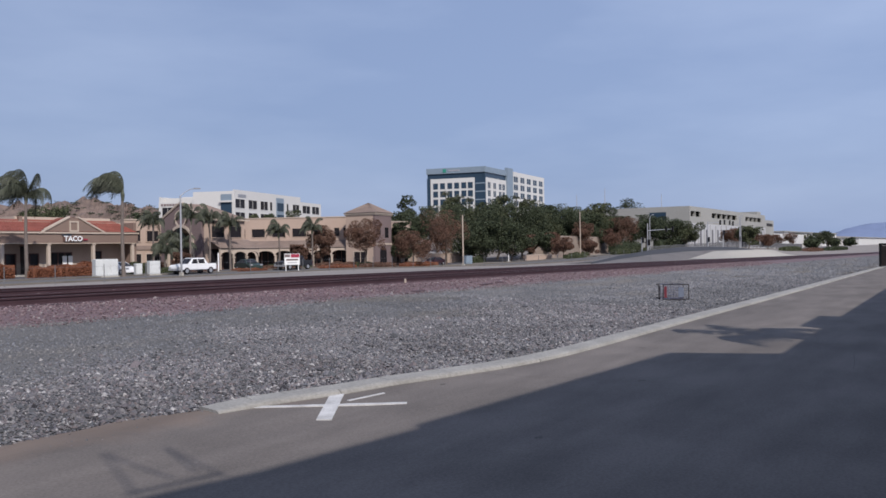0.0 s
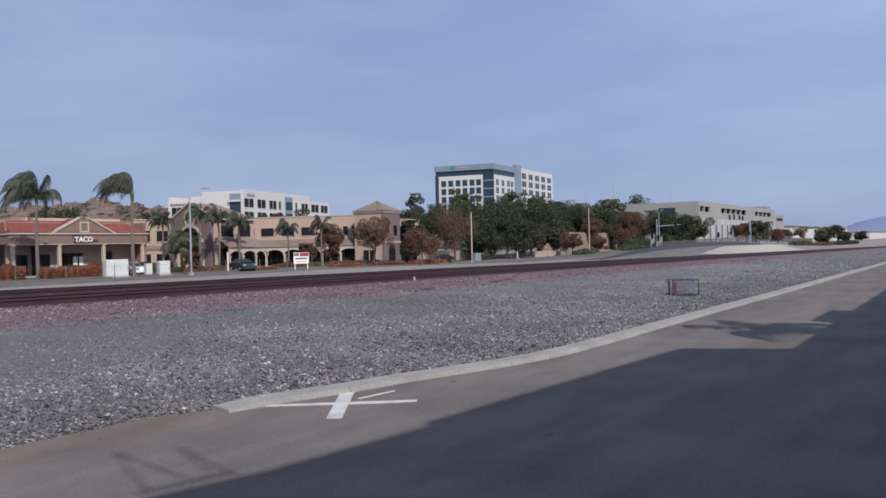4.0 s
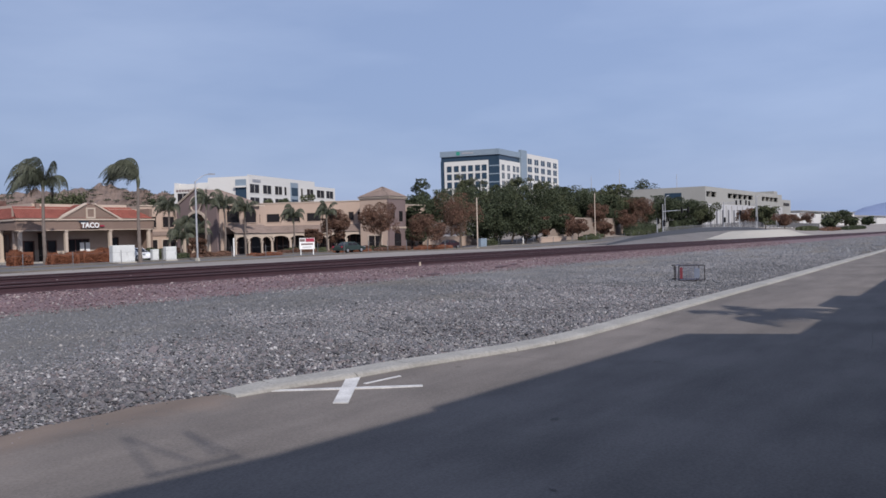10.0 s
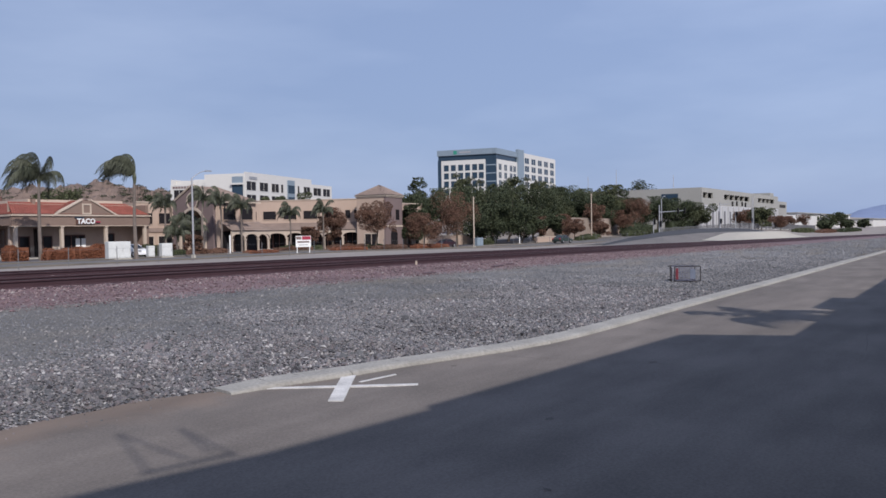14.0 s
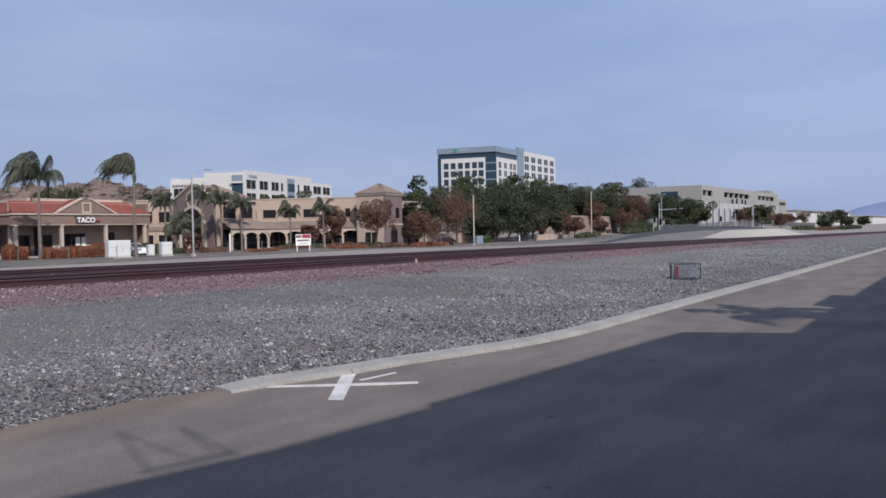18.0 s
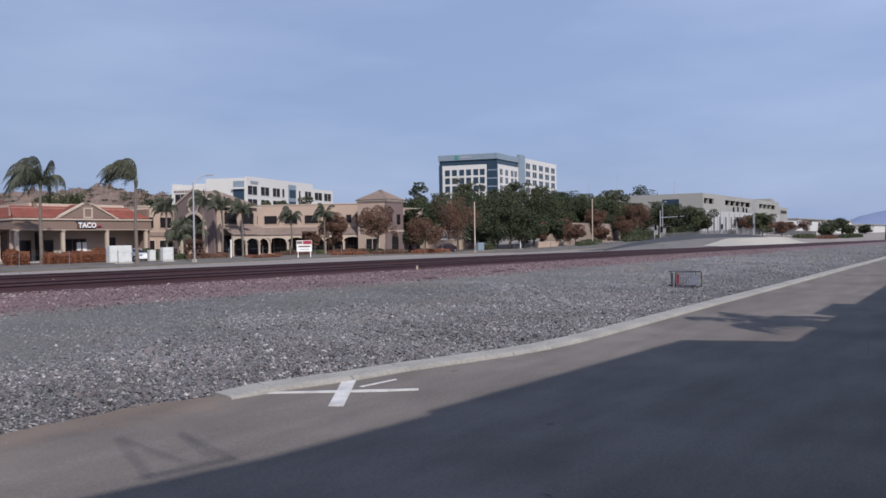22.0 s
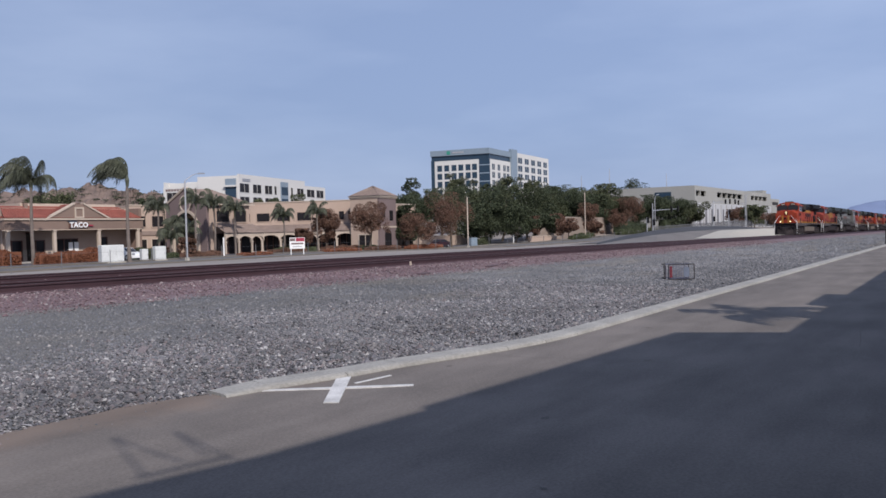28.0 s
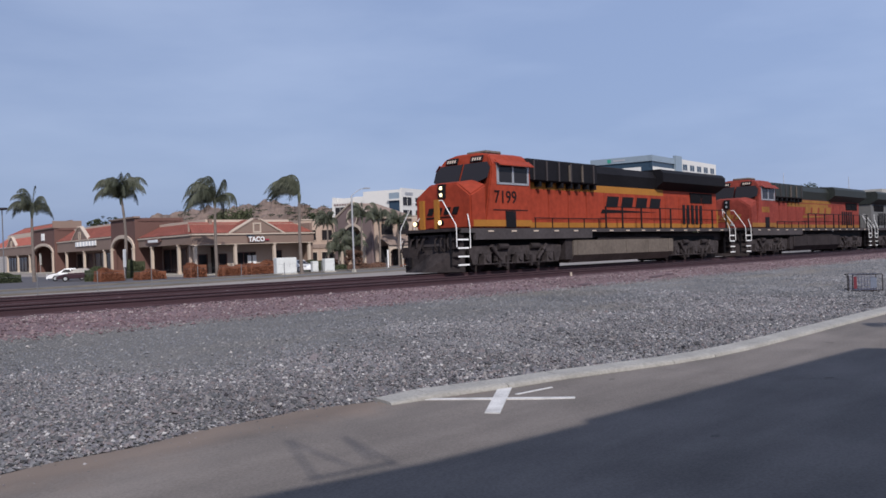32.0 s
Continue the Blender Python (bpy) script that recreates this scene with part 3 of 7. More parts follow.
def build_wing():
    """The long shop row that runs back from the corner; x runs along it, its front faces +y."""
    ang = math.degrees(math.atan2(82.0, 11.6))
    h = thing("shop_row", up(49.4, 88, 0, ang), "long tan shop row with red tile roof and brown arched towers", "building")
    z = -0.7
    wall_part(h, "back_wall", 3.0, 128, -3.6, -3.2, z, 6.0, M_TAN, "tan shopfront wall")
    wall_part(h, "rear_wall", 18.0, 128, -15.3, -15.0, z, 6.0, M_TAN)
    wall_part(h, "end_wall", 127.8, 128, -15, -3.2, z, 6.0, M_TAN)
    wall_part(h, "flat_roof", 16.5, 128, -15, -3.6, 5.9, 6.1, M_CONC)
    wall_part(h, "walkway", 0, 128, -3.2, 0.5, z - 0.5, z + 0.02, M_CONC)
    spans = ((0.6, 20.0), (31.0, 65.0), (83.0, 128.0))
    for a, b in spans:
        e, hip, rise = (4.14, 3.2, 1.5) if a < 1 else (4.85, 0.0, 2.0)      # the corner span meets the shop's hipped roof
        f = wall_part(h, "fascia", a, b, -0.35, 0.0, 2.95, e - 0.2, M_TAN, "tan fascia band")
        wall_part(f, "eave_trim", a, b, -0.4, 0.12, e - 0.2, e - 0.01, M_CREAM, "pale eave trim")
        wall_part(h, "soffit", a, b, -3.2, -0.35, 2.98, 3.08, M_TAN)
        bm = B()
        tile_slope(bm, (a, 0.1, e), (b, 0.1, e), (b, -3.0, e + rise), (a + hip, -3.0, e + rise))
        part("tile_roof", bm, M_TILE, h, "red clay tile roof")
        wall_part(h, "parapet", a + hip, b, -3.4, -3.0, e + rise - 0.2, e + rise + 0.35, M_CREAM)
        n = max(2, round((b - a) / (8.0 if a < 1 else 12.0)))
        for i in range(n):
            arcade_column(h, a + (b - a) * (i + 0.5) / n, -0.2, z, 2.95, 0.18)
            xa = a + (b - a) * (i + 0.06) / n
            # broad dark panes also stand in for the darkness under the arcade roof
            window(h, xa, xa + (b - a) / n * 0.86, z + 0.1, 2.5, -3.2, M_BROWN, M_DARKWIN, out=1, mull=2)
    for xc in (49.5, 105.0):
        gable_front(h, xc, 5.0, 4.6, 6.9, 0.05, 0.35, M_TAN, out=1)
    # the end of the row carries a second, higher roof
    wall_part(h, "upper_band", 83.5, 128, -3.8, -3.4, 6.9, 7.9, M_CREAM, "pale band between two roofs")
    bm = B()
    tile_slope(bm, (83.5, -3.5, 7.9), (128, -3.5, 7.9), (128, -7.0, 9.5), (83.5, -7.0, 9.5), pitch=0.5)
    part("upper_tile_roof", bm, M_TILE, h, "red clay tile roof")
    wall_part(h, "upper_end_wall", 83.2, 83.5, -9.0, -3.5, 5.9, 9.5, M_TAN)
    wall_part(h, "upper_back_wall", 83.5, 128, -7.4, -7.0, 5.9, 9.7, M_TAN)
    for a, b, top in ((20.0, 31.0, 7.0), (65.0, 83.0, 7.4)):
        c, hw = (a + b) / 2, (b - a) * 0.43
        bm = B()
        arch_wall(bm, a, b, z, top, c, hw, 2.9, -0.1, 0.4, rise=1.45)
        bx(bm, a, a + 0.4, -6, -0.1, z, top)
        bx(bm, b - 0.4, b, -6, -0.1, z, top)
        bx(bm, a, b, -6.4, -6.0, z, top)
        bx(bm, a, b, -6, -0.1, top - 0.6, top - 0.4)
        tw = part("tower", bm, M_BROWN, h, "dark brown stucco tower")
        wall_part(tw, "cornice", a - 0.2, b + 0.2, -0.3, 0.6, top, top + 0.22, M_TAN, "tan cornice")
        bm = B()
        arch_trim(bm, c, hw, 2.9, 0.5, 0.3, 0.62, rise=1.45)
        part("arch_trim", bm, M_CREAM, tw, "pale arch trim")
        for k in (-1, 1):
            arcade_column(tw, c + k * (hw + 0.22), 0.5, z, 2.9, 0.2)
    # unreadable signs become plain bars
    for xc, w, hh, zc, m, lab in ((13.7, 3.0, 0.62, 3.62, M_REDSIGN, "dark brown oval sign with a pale bar"), (46.2, 12.4, 0.75, 4.1, M_WHITE, "white sign of unreadable letters"), (73.5, 2.4, 1.3, 6.0, M_WHITE, "pale sign of unreadable letters on a brown tower")):
        s = thing("shop_sign", up(49.4, 88, 0, ang), lab, "sign")
        if m is M_REDSIGN:
            bm = B()
            prism(bm, [(xc + w * math.cos(a), zc + hh * 0.6 * math.sin(a)) for a in [i * math.pi / 10 for i in range(20)]], "y", 0.05, 0.16)
            part("panel", bm, M_BROWN, s)
            wall_part(s, "bar", xc - 1.9, xc + 1.9, 0.17, 0.2, zc - 0.16, zc + 0.18, M_WHITE)
        else:
            y = 0.42 if zc > 5 else 0.05
            for k in range(7):
                wall_part(s, "bar", xc - w / 2 + k * w / 7, xc - w / 2 + (k + 0.75) * w / 7, y, y + 0.12, zc - hh / 2, zc + hh / 2, M_WHITE)


build_wing()


def build_retail():
    """Two-storey beige block; x runs along its front, which faces -y."""
    z = -1.3
    a, b = Vector((95.2, 113.0)), Vector((107.4, 86.3))
    ang = math.degrees(math.atan2(b.y - a.y, b.x - a.x))
    L = (b - a).length
    h = thing("retail_building", up(a.x, a.y, 0, ang), "two-storey beige stucco retail building with an arched arcade", "building")
    up_wall = wall_part(h, "upper_wall", 0, L, 2.6, 3.0, z, 7.15, M_STUCCO, "beige stucco wall")
    wall_part(h, "rear_wall", 0, L, 17.6, 18.0, z, 7.05, M_STUCCO)
    wall_part(h, "end_wall", 0, 0.4, 3.0, 17.6, z, 7.05, M_STUCCO)
    wall_part(h, "end_wall", L - 0.4, L, 3.0, 17.6, z, 7.05, M_STUCCO)
    wall_part(h, "flat_roof", 0.4, L - 0.4, 3.0, 17.6, 6.3, 6.5, M_CONC)
    wall_part(up_wall, "coping", -0.1, L + 0.1, 2.5, 3.1, 7.15, 7.3, M_CREAM)
    for x0, x1 in ((0.7, 3.1), (4.25, 6.7), (7.75, 10.15), (11.35, 13.65), (15.0, 17.3), (18.6, 21.05), (22.3, 24.4), (26.0, 26.9), (27.6, 28.5)):
        window(h, x0, x1, 3.95, 5.35, 2.6, M_STUCCO, M_DARKWIN, t=0.1)
    # sloping arcade roof and arcade
    bm = B()
    tile_slope(bm, (0, -0.3, 2.0), (L, -0.3, 2.0), (L, 2.6, 3.3), (0, 2.6, 3.3), pitch=0.4)
    part("arcade_roof", bm, M_SHINGLE, h, "tan tile arcade roof")
    n = 9
    for k in range(n):
        x0, x1 = L * k / n, L * (k + 1) / n
        bm = B()
        arch_wall(bm, x0 + 0.01, x1 - 0.01, 0.85, 2.0, (x0 + x1) / 2, (x1 - x0) * 0.46, 0.9, -0.15, 0.15, n=10, rise=0.68)
        part("arch_panel", bm, M_CREAM, h, "pale scalloped arch")
        arcade_column(h, x0 + 0.15, 0.0, z, 0.85, 0.15)
        # panes span nearly the whole bay, painting the arcade's shaded back wall dark
        window(h, x0 + 0.12, x1 - 0.12, z + 0.1, 1.9, 2.6, M_BROWN, M_DARKWIN, t=0.1, mull=2)
    wall_part(h, "arcade_floor", -0.5, L + 0.5, -0.6, 2.6, z - 0.5, z + 0.02, M_CONC)
    # corner tower with a pyramid roof
    t = thing("corner_tower", up(109.5, 83.9, 0, -83), "mauve stucco corner tower with a tan pyramid roof", "building")
    z = -1.5
    hw = 2.78
    tw = wall_part(t, "tower_wall", hw - 0.35, hw, -hw, hw, z, 7.2, M_MAUVE, "mauve stucco tower wall")
    wall_part(t, "tower_wall", -hw, hw - 0.35, -hw, -hw + 0.35, z, 7.2, M_STUCCO, "beige stucco tower wall")
    wall_part(t, "tower_wall", -hw, hw - 0.35, hw - 0.35, hw, z, 7.2, M_MAUVE)
    wall_part(t, "tower_wall", -hw, -hw + 0.35, -hw + 0.35, hw - 0.35, z, 7.2, M_MAUVE)
    bm = B()
    for k, (zz, e) in enumerate(((7.2, 0.12), (7.4, 0.25))):
        bx(bm, -hw - e, hw + e, -hw - e, hw + e, zz, zz + 0.2)
    part("cornice", bm, M_CREAM, tw, "pale cornice")
    e = hw + 0.35
    for k in range(4):
        c0 = Vector((-e, -e, 7.6))
        pts = [Matrix.Rotation(math.pi / 2 * (k + i), 3, "Z") @ c0 for i in (0, 1)]
        bm = B()
        tile_slope(bm, pts[0], pts[1], (0, 0, 9.35), (0, 0, 9.35), pitch=0.5)
        part("roof_slope", bm, M_SHINGLE, t, "tan tile roof slope")
    window(t, -0.7, 0.3, 3.8, 5.2, -hw, M_CREAM, M_DARKWIN, t=0.15)
    # openings of the mauve side, which faces the railway
    for y0, y1, z0, z1, round_top in ((-2.2, -1.0, 4.0, 5.0, True), (0.5, 1.7, 3.5, 5.2, False), (-1.2, 1.0, z + 0.1, 1.0, True)):
        bm = B()
        yc, r = (y0 + y1) / 2, (y1 - y0) / 2
        out = [(y0, z0), (y1, z0)] + ([(yc + r * math.cos(q), z1 + r * math.sin(q)) for q in [math.pi * i / 10 for i in range(11)]] if round_top else [(y1, z1), (y0, z1)])
        prism(bm, out, "x", hw - 0.02, hw + 0.03)
        part("window", bm, M_DARKWIN, t, "dark arched window" if round_top else "")
    wall_part(t, "belt", hw, hw + 0.08, -hw, hw, 2.3, 2.6, M_CREAM)
    window(t, -1.2, 1.2, z + 0.1, 1.2, -hw, M_CREAM, M_DARKWIN, t=0.18, mull=1)
    # the wing beyond the tower
    w = thing("retail_building", up(112.0, 82.6, 0, 4), "low beige stucco wing with small dark windows", "building")
    z = -1.5
    bm = B()
    bx(bm, 0, 9.0, 0, 0.3, z, 6.3)
    bx(bm, 0, 9.0, 9.7, 10, z, 6.3)
    bx(bm, 8.7, 9.0, 0.3, 9.7, z, 6.3)
    bx(bm, 0, 8.7, 0.3, 9.7, 5.6, 5.8)
    part("wall", bm, M_STUCCO, w)
    wall_part(w, "coping", -0.05, 9.1, -0.1, 0.4, 6.3, 6.45, M_CREAM)
    for k in range(3):
        window(w, 1.6 + 2.6 * k, 2.5 + 2.6 * k, 3.4, 5.0, 0, M_STUCCO, M_DARKWIN)
        window(w, 1.3 + 2.6 * k, 2.7 + 2.6 * k, z + 0.1, 1.2, 0, M_CREAM, M_DARKWIN)
    # gabled arch entrance, its front faces -x
    g = thing("arch_building", Matrix.Identity(4), "mauve gabled entrance building with a round arch and tan roof", "building")
    z = -1.05
    y0, y1, yc = 84.2, 92.3, 88.3
    bm = B()
    rot = Matrix.Translation((74.0, yc, 0)) @ Matrix.Rotation(-math.pi / 2, 4, "Z")
    arch_wall(bm, -4.0, 4.0, z, 6.0, 0, 2.2, 2.7, 0, 0.4)
    prism(bm, [(-4.0, 6.0), (4.0, 6.0), (0, 8.1)], "y", 0, 0.4)
    bmesh.ops.transform(bm, matrix=rot, verts=bm.verts[:])
    fr = part("front_wall", bm, M_MAUVE, g, "mauve gable wall")
    bm = B()
    arch_trim(bm, 0, 2.2, 2.7, 0.35, -0.12, 0.06)
    bmesh.ops.transform(bm, matrix=rot, verts=bm.verts[:])
    part("arch_trim", bm, M_CREAM, fr, "pale arch trim")
    for k in (-1, 1):
        bm = B()
        prism(bm, [(k * 4.3, 5.75), (k * 4.3, 6.05), (0, 8.35), (0, 8.05)], "y", -0.15, 0.5)
        bmesh.ops.transform(bm, matrix=rot, verts=bm.verts[:])
        part("coping", bm, M_CREAM, fr)
        bm = B()
        bx(bm, k * 2.45 - 0.25, k * 2.45 + 0.25, -0.3, 0.1, z, 2.7)
        bmesh.ops.transform(bm, matrix=rot, verts=bm.verts[:])
        part("column", bm, M_CREAM, fr)
    bm = B()
    for i in range(20):
        a0, a1 = 2 * math.pi * i / 20, 2 * math.pi * (i + 1) / 20
        prism(bm, [(0.95 * math.cos(a0), 6.1 + 0.95 * math.sin(a0)), (1.16 * math.cos(a0), 6.1 + 1.16 * math.sin(a0)), (1.16 * math.cos(a1), 6.1 + 1.16 * math.sin(a1)), (0.95 * math.cos(a1), 6.1 + 0.95 * math.sin(a1))], "y", -0.1, 0.05)
    bmesh.ops.transform(bm, matrix=rot, verts=bm.verts[:])
    part("round_trim", bm, M_CREAM, fr, "pale round ring")
    wall_part(g, "side_wall", 74.4, 81.6, y0, y0 + 0.3, z, 6.0, M_STUCCO)
    wall_part(g, "side_wall", 74.4, 81.6, y1 - 0.3, y1, z, 6.0, M_STUCCO)
    wall_part(g, "rear_wall", 81.3, 81.6, y0 + 0.3, y1 - 0.3, z, 6.0, M_STUCCO)
    for x in (75.6, 78.7):
        window(g, x, x + 2.2, 3.5, 5.0, y0, M_STUCCO, M_DARKWIN, t=0.1)
    # arcade with a lean-to roof along the side
    bm = B()
    tile_slope(bm, (75.0, y0 - 2.4, 2.0), (82.2, y0 - 2.4, 2.0), (82.2, y0, 3.2), (75.0, y0, 3.2), pitch=0.4)
    part("arcade_roof", bm, M_SHINGLE, g, "tan tile arcade roof")
    for k in range(3):
        xa, xb = 75.1 + 2.35 * k, 75.1 + 2.35 * (k + 1)
        bm = B()
        arch_wall(bm, xa + 0.01, xb - 0.01, 0.9, 2.0, (xa + xb) / 2, 1.08, 0.95, y0 - 2.2, y0 - 1.95, n=10, rise=0.6)
        part("arch_panel", bm, M_CREAM, g, "pale scalloped arch")
        arcade_column(g, xa + 0.1, y0 - 2.08, z - 0.3, 0.9, 0.1)
        # wide dark panes stand for shade on the wall behind the arches
        window(g, xa + 0.12, xb - 0.12, z + 0.1, 1.9, y0, M_BROWN, M_DARKWIN, t=0.1)
    for pts in (((73.8, y0 - 0.4, 5.95), (82.2, y0 - 0.4, 5.95), (78.3, yc, 8.1), (73.8, yc, 8.1)), ((73.8, y1 + 0.4, 5.95), (82.2, y1 + 0.4, 5.95), (78.3, yc, 8.1), (73.8, yc, 8.1)), ((82.2, y0 - 0.4, 5.95), (82.2, y1 + 0.4, 5.95), (78.3, yc, 8.1), (78.3, yc, 8.1))):
        bm = B()
        tile_slope(bm, *pts, pitch=0.5)
        part("roof_slope", bm, M_SHINGLE, g, "tan tile roof slope")
    wall_part(g, "eave_trim", 73.9, 82.2, y0 - 0.45, y0 - 0.3, 5.75, 5.95, M_CREAM)
    # beige block between the shop and the arch
    q = thing("retail_building", up(72.5, 98.5, 0, -8), "beige two-storey block behind palms", "building")
    bm = B()
    bx(bm, 0, 9.0, 0, 0.3, -1.0, 6.2)
    bx(bm, 0, 0.3, 0.3, 12, -1.0, 6.2)
    bx(bm, 0.3, 9.0, 11.7, 12, -1.0, 6.2)
    bx(bm, 0.3, 9.0, 0.3, 11.7, 5.6, 5.8)
    part("wall", bm, M_STUCCO, q)
    wall_part(q, "coping", -0.1, 9.1, -0.1, 0.4, 6.2, 6.35, M_CREAM)
    for k in range(3):
        window(q, 0.8 + 2.8 * k, 2.6 + 2.8 * k, 3.2, 4.7, 0, M_STUCCO, M_DARKWIN)
        window(q, 0.7 + 2.8 * k, 2.7 + 2.8 * k, -0.9, 1.4, 0, M_CREAM, M_DARKWIN)
    wall_part(q, "belt", -0.05, 9.05, -0.12, 0, 2.0, 2.6, M_SHINGLE)


build_retail()


def build_white_offices():
    h = thing("office_building", up(170, 179.4, 0, 16), "long white office building with dark square windows", "building")
    z = 0.0
    wall_part(h, "right_wall", 0, 43.2, 0, 0.5, z, 19.7, M_WHITEB, "white wall")
    wall_part(h, "low_wing_wall", 43.2, 60.5, 0.4, 0.9, z, 18.2, M_WHITEB)
    wall_part(h, "back_wall", 0, 60, 25, 25.5, z, 18.2, M_WHITEB)
    wall_part(h, "roof", 2.0, 60, 0.9, 25, 17.6, 17.9, M_WHITEB)
    wall_part(h, "wing_end_wall", 60, 60.5, 0.9, 25, z, 18.2, M_WHITEB)
    wall_part(h, "end_wall", 2.0, 2.5, 0.5, 25, z, 17.6, M_WHITEB)
    for x, w in ((0.4, 5.4), (8.0, 5.1), (15.3, 4.7), (21.4, 1.5), (32.8, 1.3), (37.2, 4.8), (45.4, 6.0), (53.0, 5.8)):
        for z0 in (14.4, 10.5, 6.6):
            window(h, x, x + w, z0, z0 + 2.6, 0.0 if x < 43 else 0.4, M_WHITEB, M_DARKWIN, t=0.12, mull=1 if w > 2 else 0)
    wall_part(h, "glass_bay", 25.6, 30.5, -0.25, 0.0, 4, 18.6, M_TEAL, "tall pale glass bay")
    for zz in (9.4, 13.2, 17.0):
        wall_part(h, "bay_glass", 25.9, 30.2, -0.33, -0.25, zz - 2.6, zz, M_BLUEGLASS)
    wall_part(h, "sign_bar", 2.0, 6.6, -0.08, 0.0, 17.6, 18.5, M_STEEL, "grey bar of unreadable letters")
    # the long front set back to the other side, facing the shops
    g = thing("office_building", up(161.9, 203.5, 0, -71.5), "white office building front with a glazed corner bay", "building")
    wall_part(g, "wall", 12.0, 25.3, 0, 0.5, z, 19.3, M_WHITEB)
    wall_part(g, "low_wall", 0, 12.0, 0.8, 1.3, z, 16.6, M_WHITEB)
    wall_part(g, "end_wall", 0, 0.5, 1.3, 16, z, 16.6, M_WHITEB)
    wall_part(g, "back_wall", 0, 25, 16, 16.4, z, 16.6, M_WHITEB)
    wall_part(g, "roof", 0.5, 25, 1.3, 16, 16.0, 16.3, M_CONC)
    wall_part(g, "penthouse", 6.0, 11.0, 4.0, 10.0, 16.3, 18.2, M_WHITEB)
    wall_part(g, "corner_glass", 21.2, 24.6, -0.3, 0.0, 4.0, 16.0, M_BLUEGLASS, "dark glazed corner bay")
    wall_part(g, "corner_panel", 21.2, 24.6, -0.3, 0.0, 16.5, 18.4, M_TEAL, "pale panel over the corner bay")
    wall_part(g, "canopy", 20.9, 24.9, -0.9, -0.3, 16.0, 16.5, M_WHITEB)
    for x, w in ((1.2, 3.6), (6.6, 3.6), (13.0, 4.6)):
        for z0 in (12.4, 8.0):
            window(g, x, x + w, z0, z0 + 2.6, 0.8 if x < 12 else 0.0, M_WHITEB, M_DARKWIN, t=0.15, mull=1)
    for k in range(9):
        wall_part(g, "sign_bar", 0.8 + 0.95 * k, 1.5 + 0.95 * k, 0.7, 0.8, 15.4, 16.1, M_MAUVE, "bar of an unreadable letter")


build_white_offices()


def build_office_tower():
    h = thing("office_tower", Matrix.Identity(4), "six-storey white office tower with teal glass top storey", "building")
    z = 8.0
    floors = [14.95 + 3.2 * k for k in range(4)]
    # face towards -x
    rot = up(274.6, 180.2, 0, -79)     # x runs along the front, which faces -y
    f = wall_part(h, "left_front", 1.0, 19.6, 0.0, 0.5, z, 29.2, M_WHITEB, "white panelled front")
    f.matrix_basis = rot
    wall_part(f, "edge_glass", -0.6, 1.0, 0.2, 0.6, z, 29.5, M_BLUEGLASS)
    wall_part(f, "corner_glass", 19.6, 24.0, 0.25, 0.7, z, 29.5, M_BLUEGLASS, "dark glazed corner")
    for k in range(5):
        wall_part(f, "spandrel", 19.6, 24.0, 0.15, 0.25, 13.9 + 3.2 * k, 14.3 + 3.2 * k, M_TEAL)
    wall_part(f, "glass_band", -0.4, 24.0, 0.3, 0.8, 29.2, 31.2, M_BLUEGLASS, "blue glass top storey")
    wall_part(f, "top_band", -0.7, 24.2, -0.2, 0.9, 31.2, 33.4, M_TEAL, "pale teal parapet band")
    wall_part(f, "sign_bar", 6.4, 7.8, -0.3, -0.2, 31.6, 33.0, mat("green_mark", (0.03, 0.22, 0.16), 0.5), "green square mark")
    wall_part(f, "letter_bar", 8.8, 13.5, -0.28, -0.2, 32.0, 32.6, M_STEEL, "grey bar of unreadable letters")
    for z0 in floors:
        for x in (2.3, 5.3, 8.4, 11.3, 14.3, 17.0):
            window(f, x - 0.2, x + 1.9, z0 + 0.5, z0 + 2.9, 0.0, M_WHITEB, M_BLUEGLASS, t=0.1)
    g = wall_part(h, "right_front", 1.0, 22.5, 0.0, 0.5, z, 29.2, M_WHITEB, "white panelled front")
    g.matrix_basis = up(279.2, 156.9, 0, 6)
    wall_part(g, "glass_band", 0.0, 23.0, 0.3, 0.8, 29.2, 31.2, M_BLUEGLASS)
    wall_part(g, "top_band", -0.4, 23.4, -0.2, 0.9, 31.2, 33.4, M_TEAL)
    wall_part(g, "stair_glass", 22.5, 29.0, -0.6, 0.6, z, 34.6, M_TEAL, "pale glass stair tower")
    for z0 in floors:
        for x in (3.0, 8.6, 14.4, 18.2):
            window(g, x, x + 2.8, z0 + 0.5, z0 + 2.9, 0.0, M_WHITEB, M_BLUEGLASS, t=0.1, mull=1)
    w = wall_part(h, "east_wing", 29.0, 70.0, 0.0, 0.5, z, 33.6, M_WHITEB, "white wing")
    w.matrix_basis = up(279.2, 156.9, 0, 6)
    for z0 in [18.6 + 3.4 * k for k in range(4)]:
        for k in range(5):
            x = 31.0 + 7.9 * k
            window(w, x, x + 5.0, z0 + 0.5, z0 + 2.9, 0.0, M_WHITEB, M_BLUEGLASS, t=0.1, mull=1)
    bm = B()
    bx(bm, 282, 348, 182, 182.5, z, 30)
    bx(bm, 282, 348, 166, 182, 29.8, 30.2)
    bx(bm, 347.5, 348, 166, 182, z, 32)
    part("rear_wall", bm, M_WHITEB, h)


build_office_tower()


M_PALEWALL = mat("pale_grey_wall", (0.4, 0.4, 0.41), 0.85, big=0.08, fine=3, var=0.12)
# cooler than the near concrete: distance haze is put into this base colour
M_COOLCONC = mat("weathered_grey_concrete", (0.3, 0.295, 0.275), 0.85, big=0.06, fine=3, var=0.14)


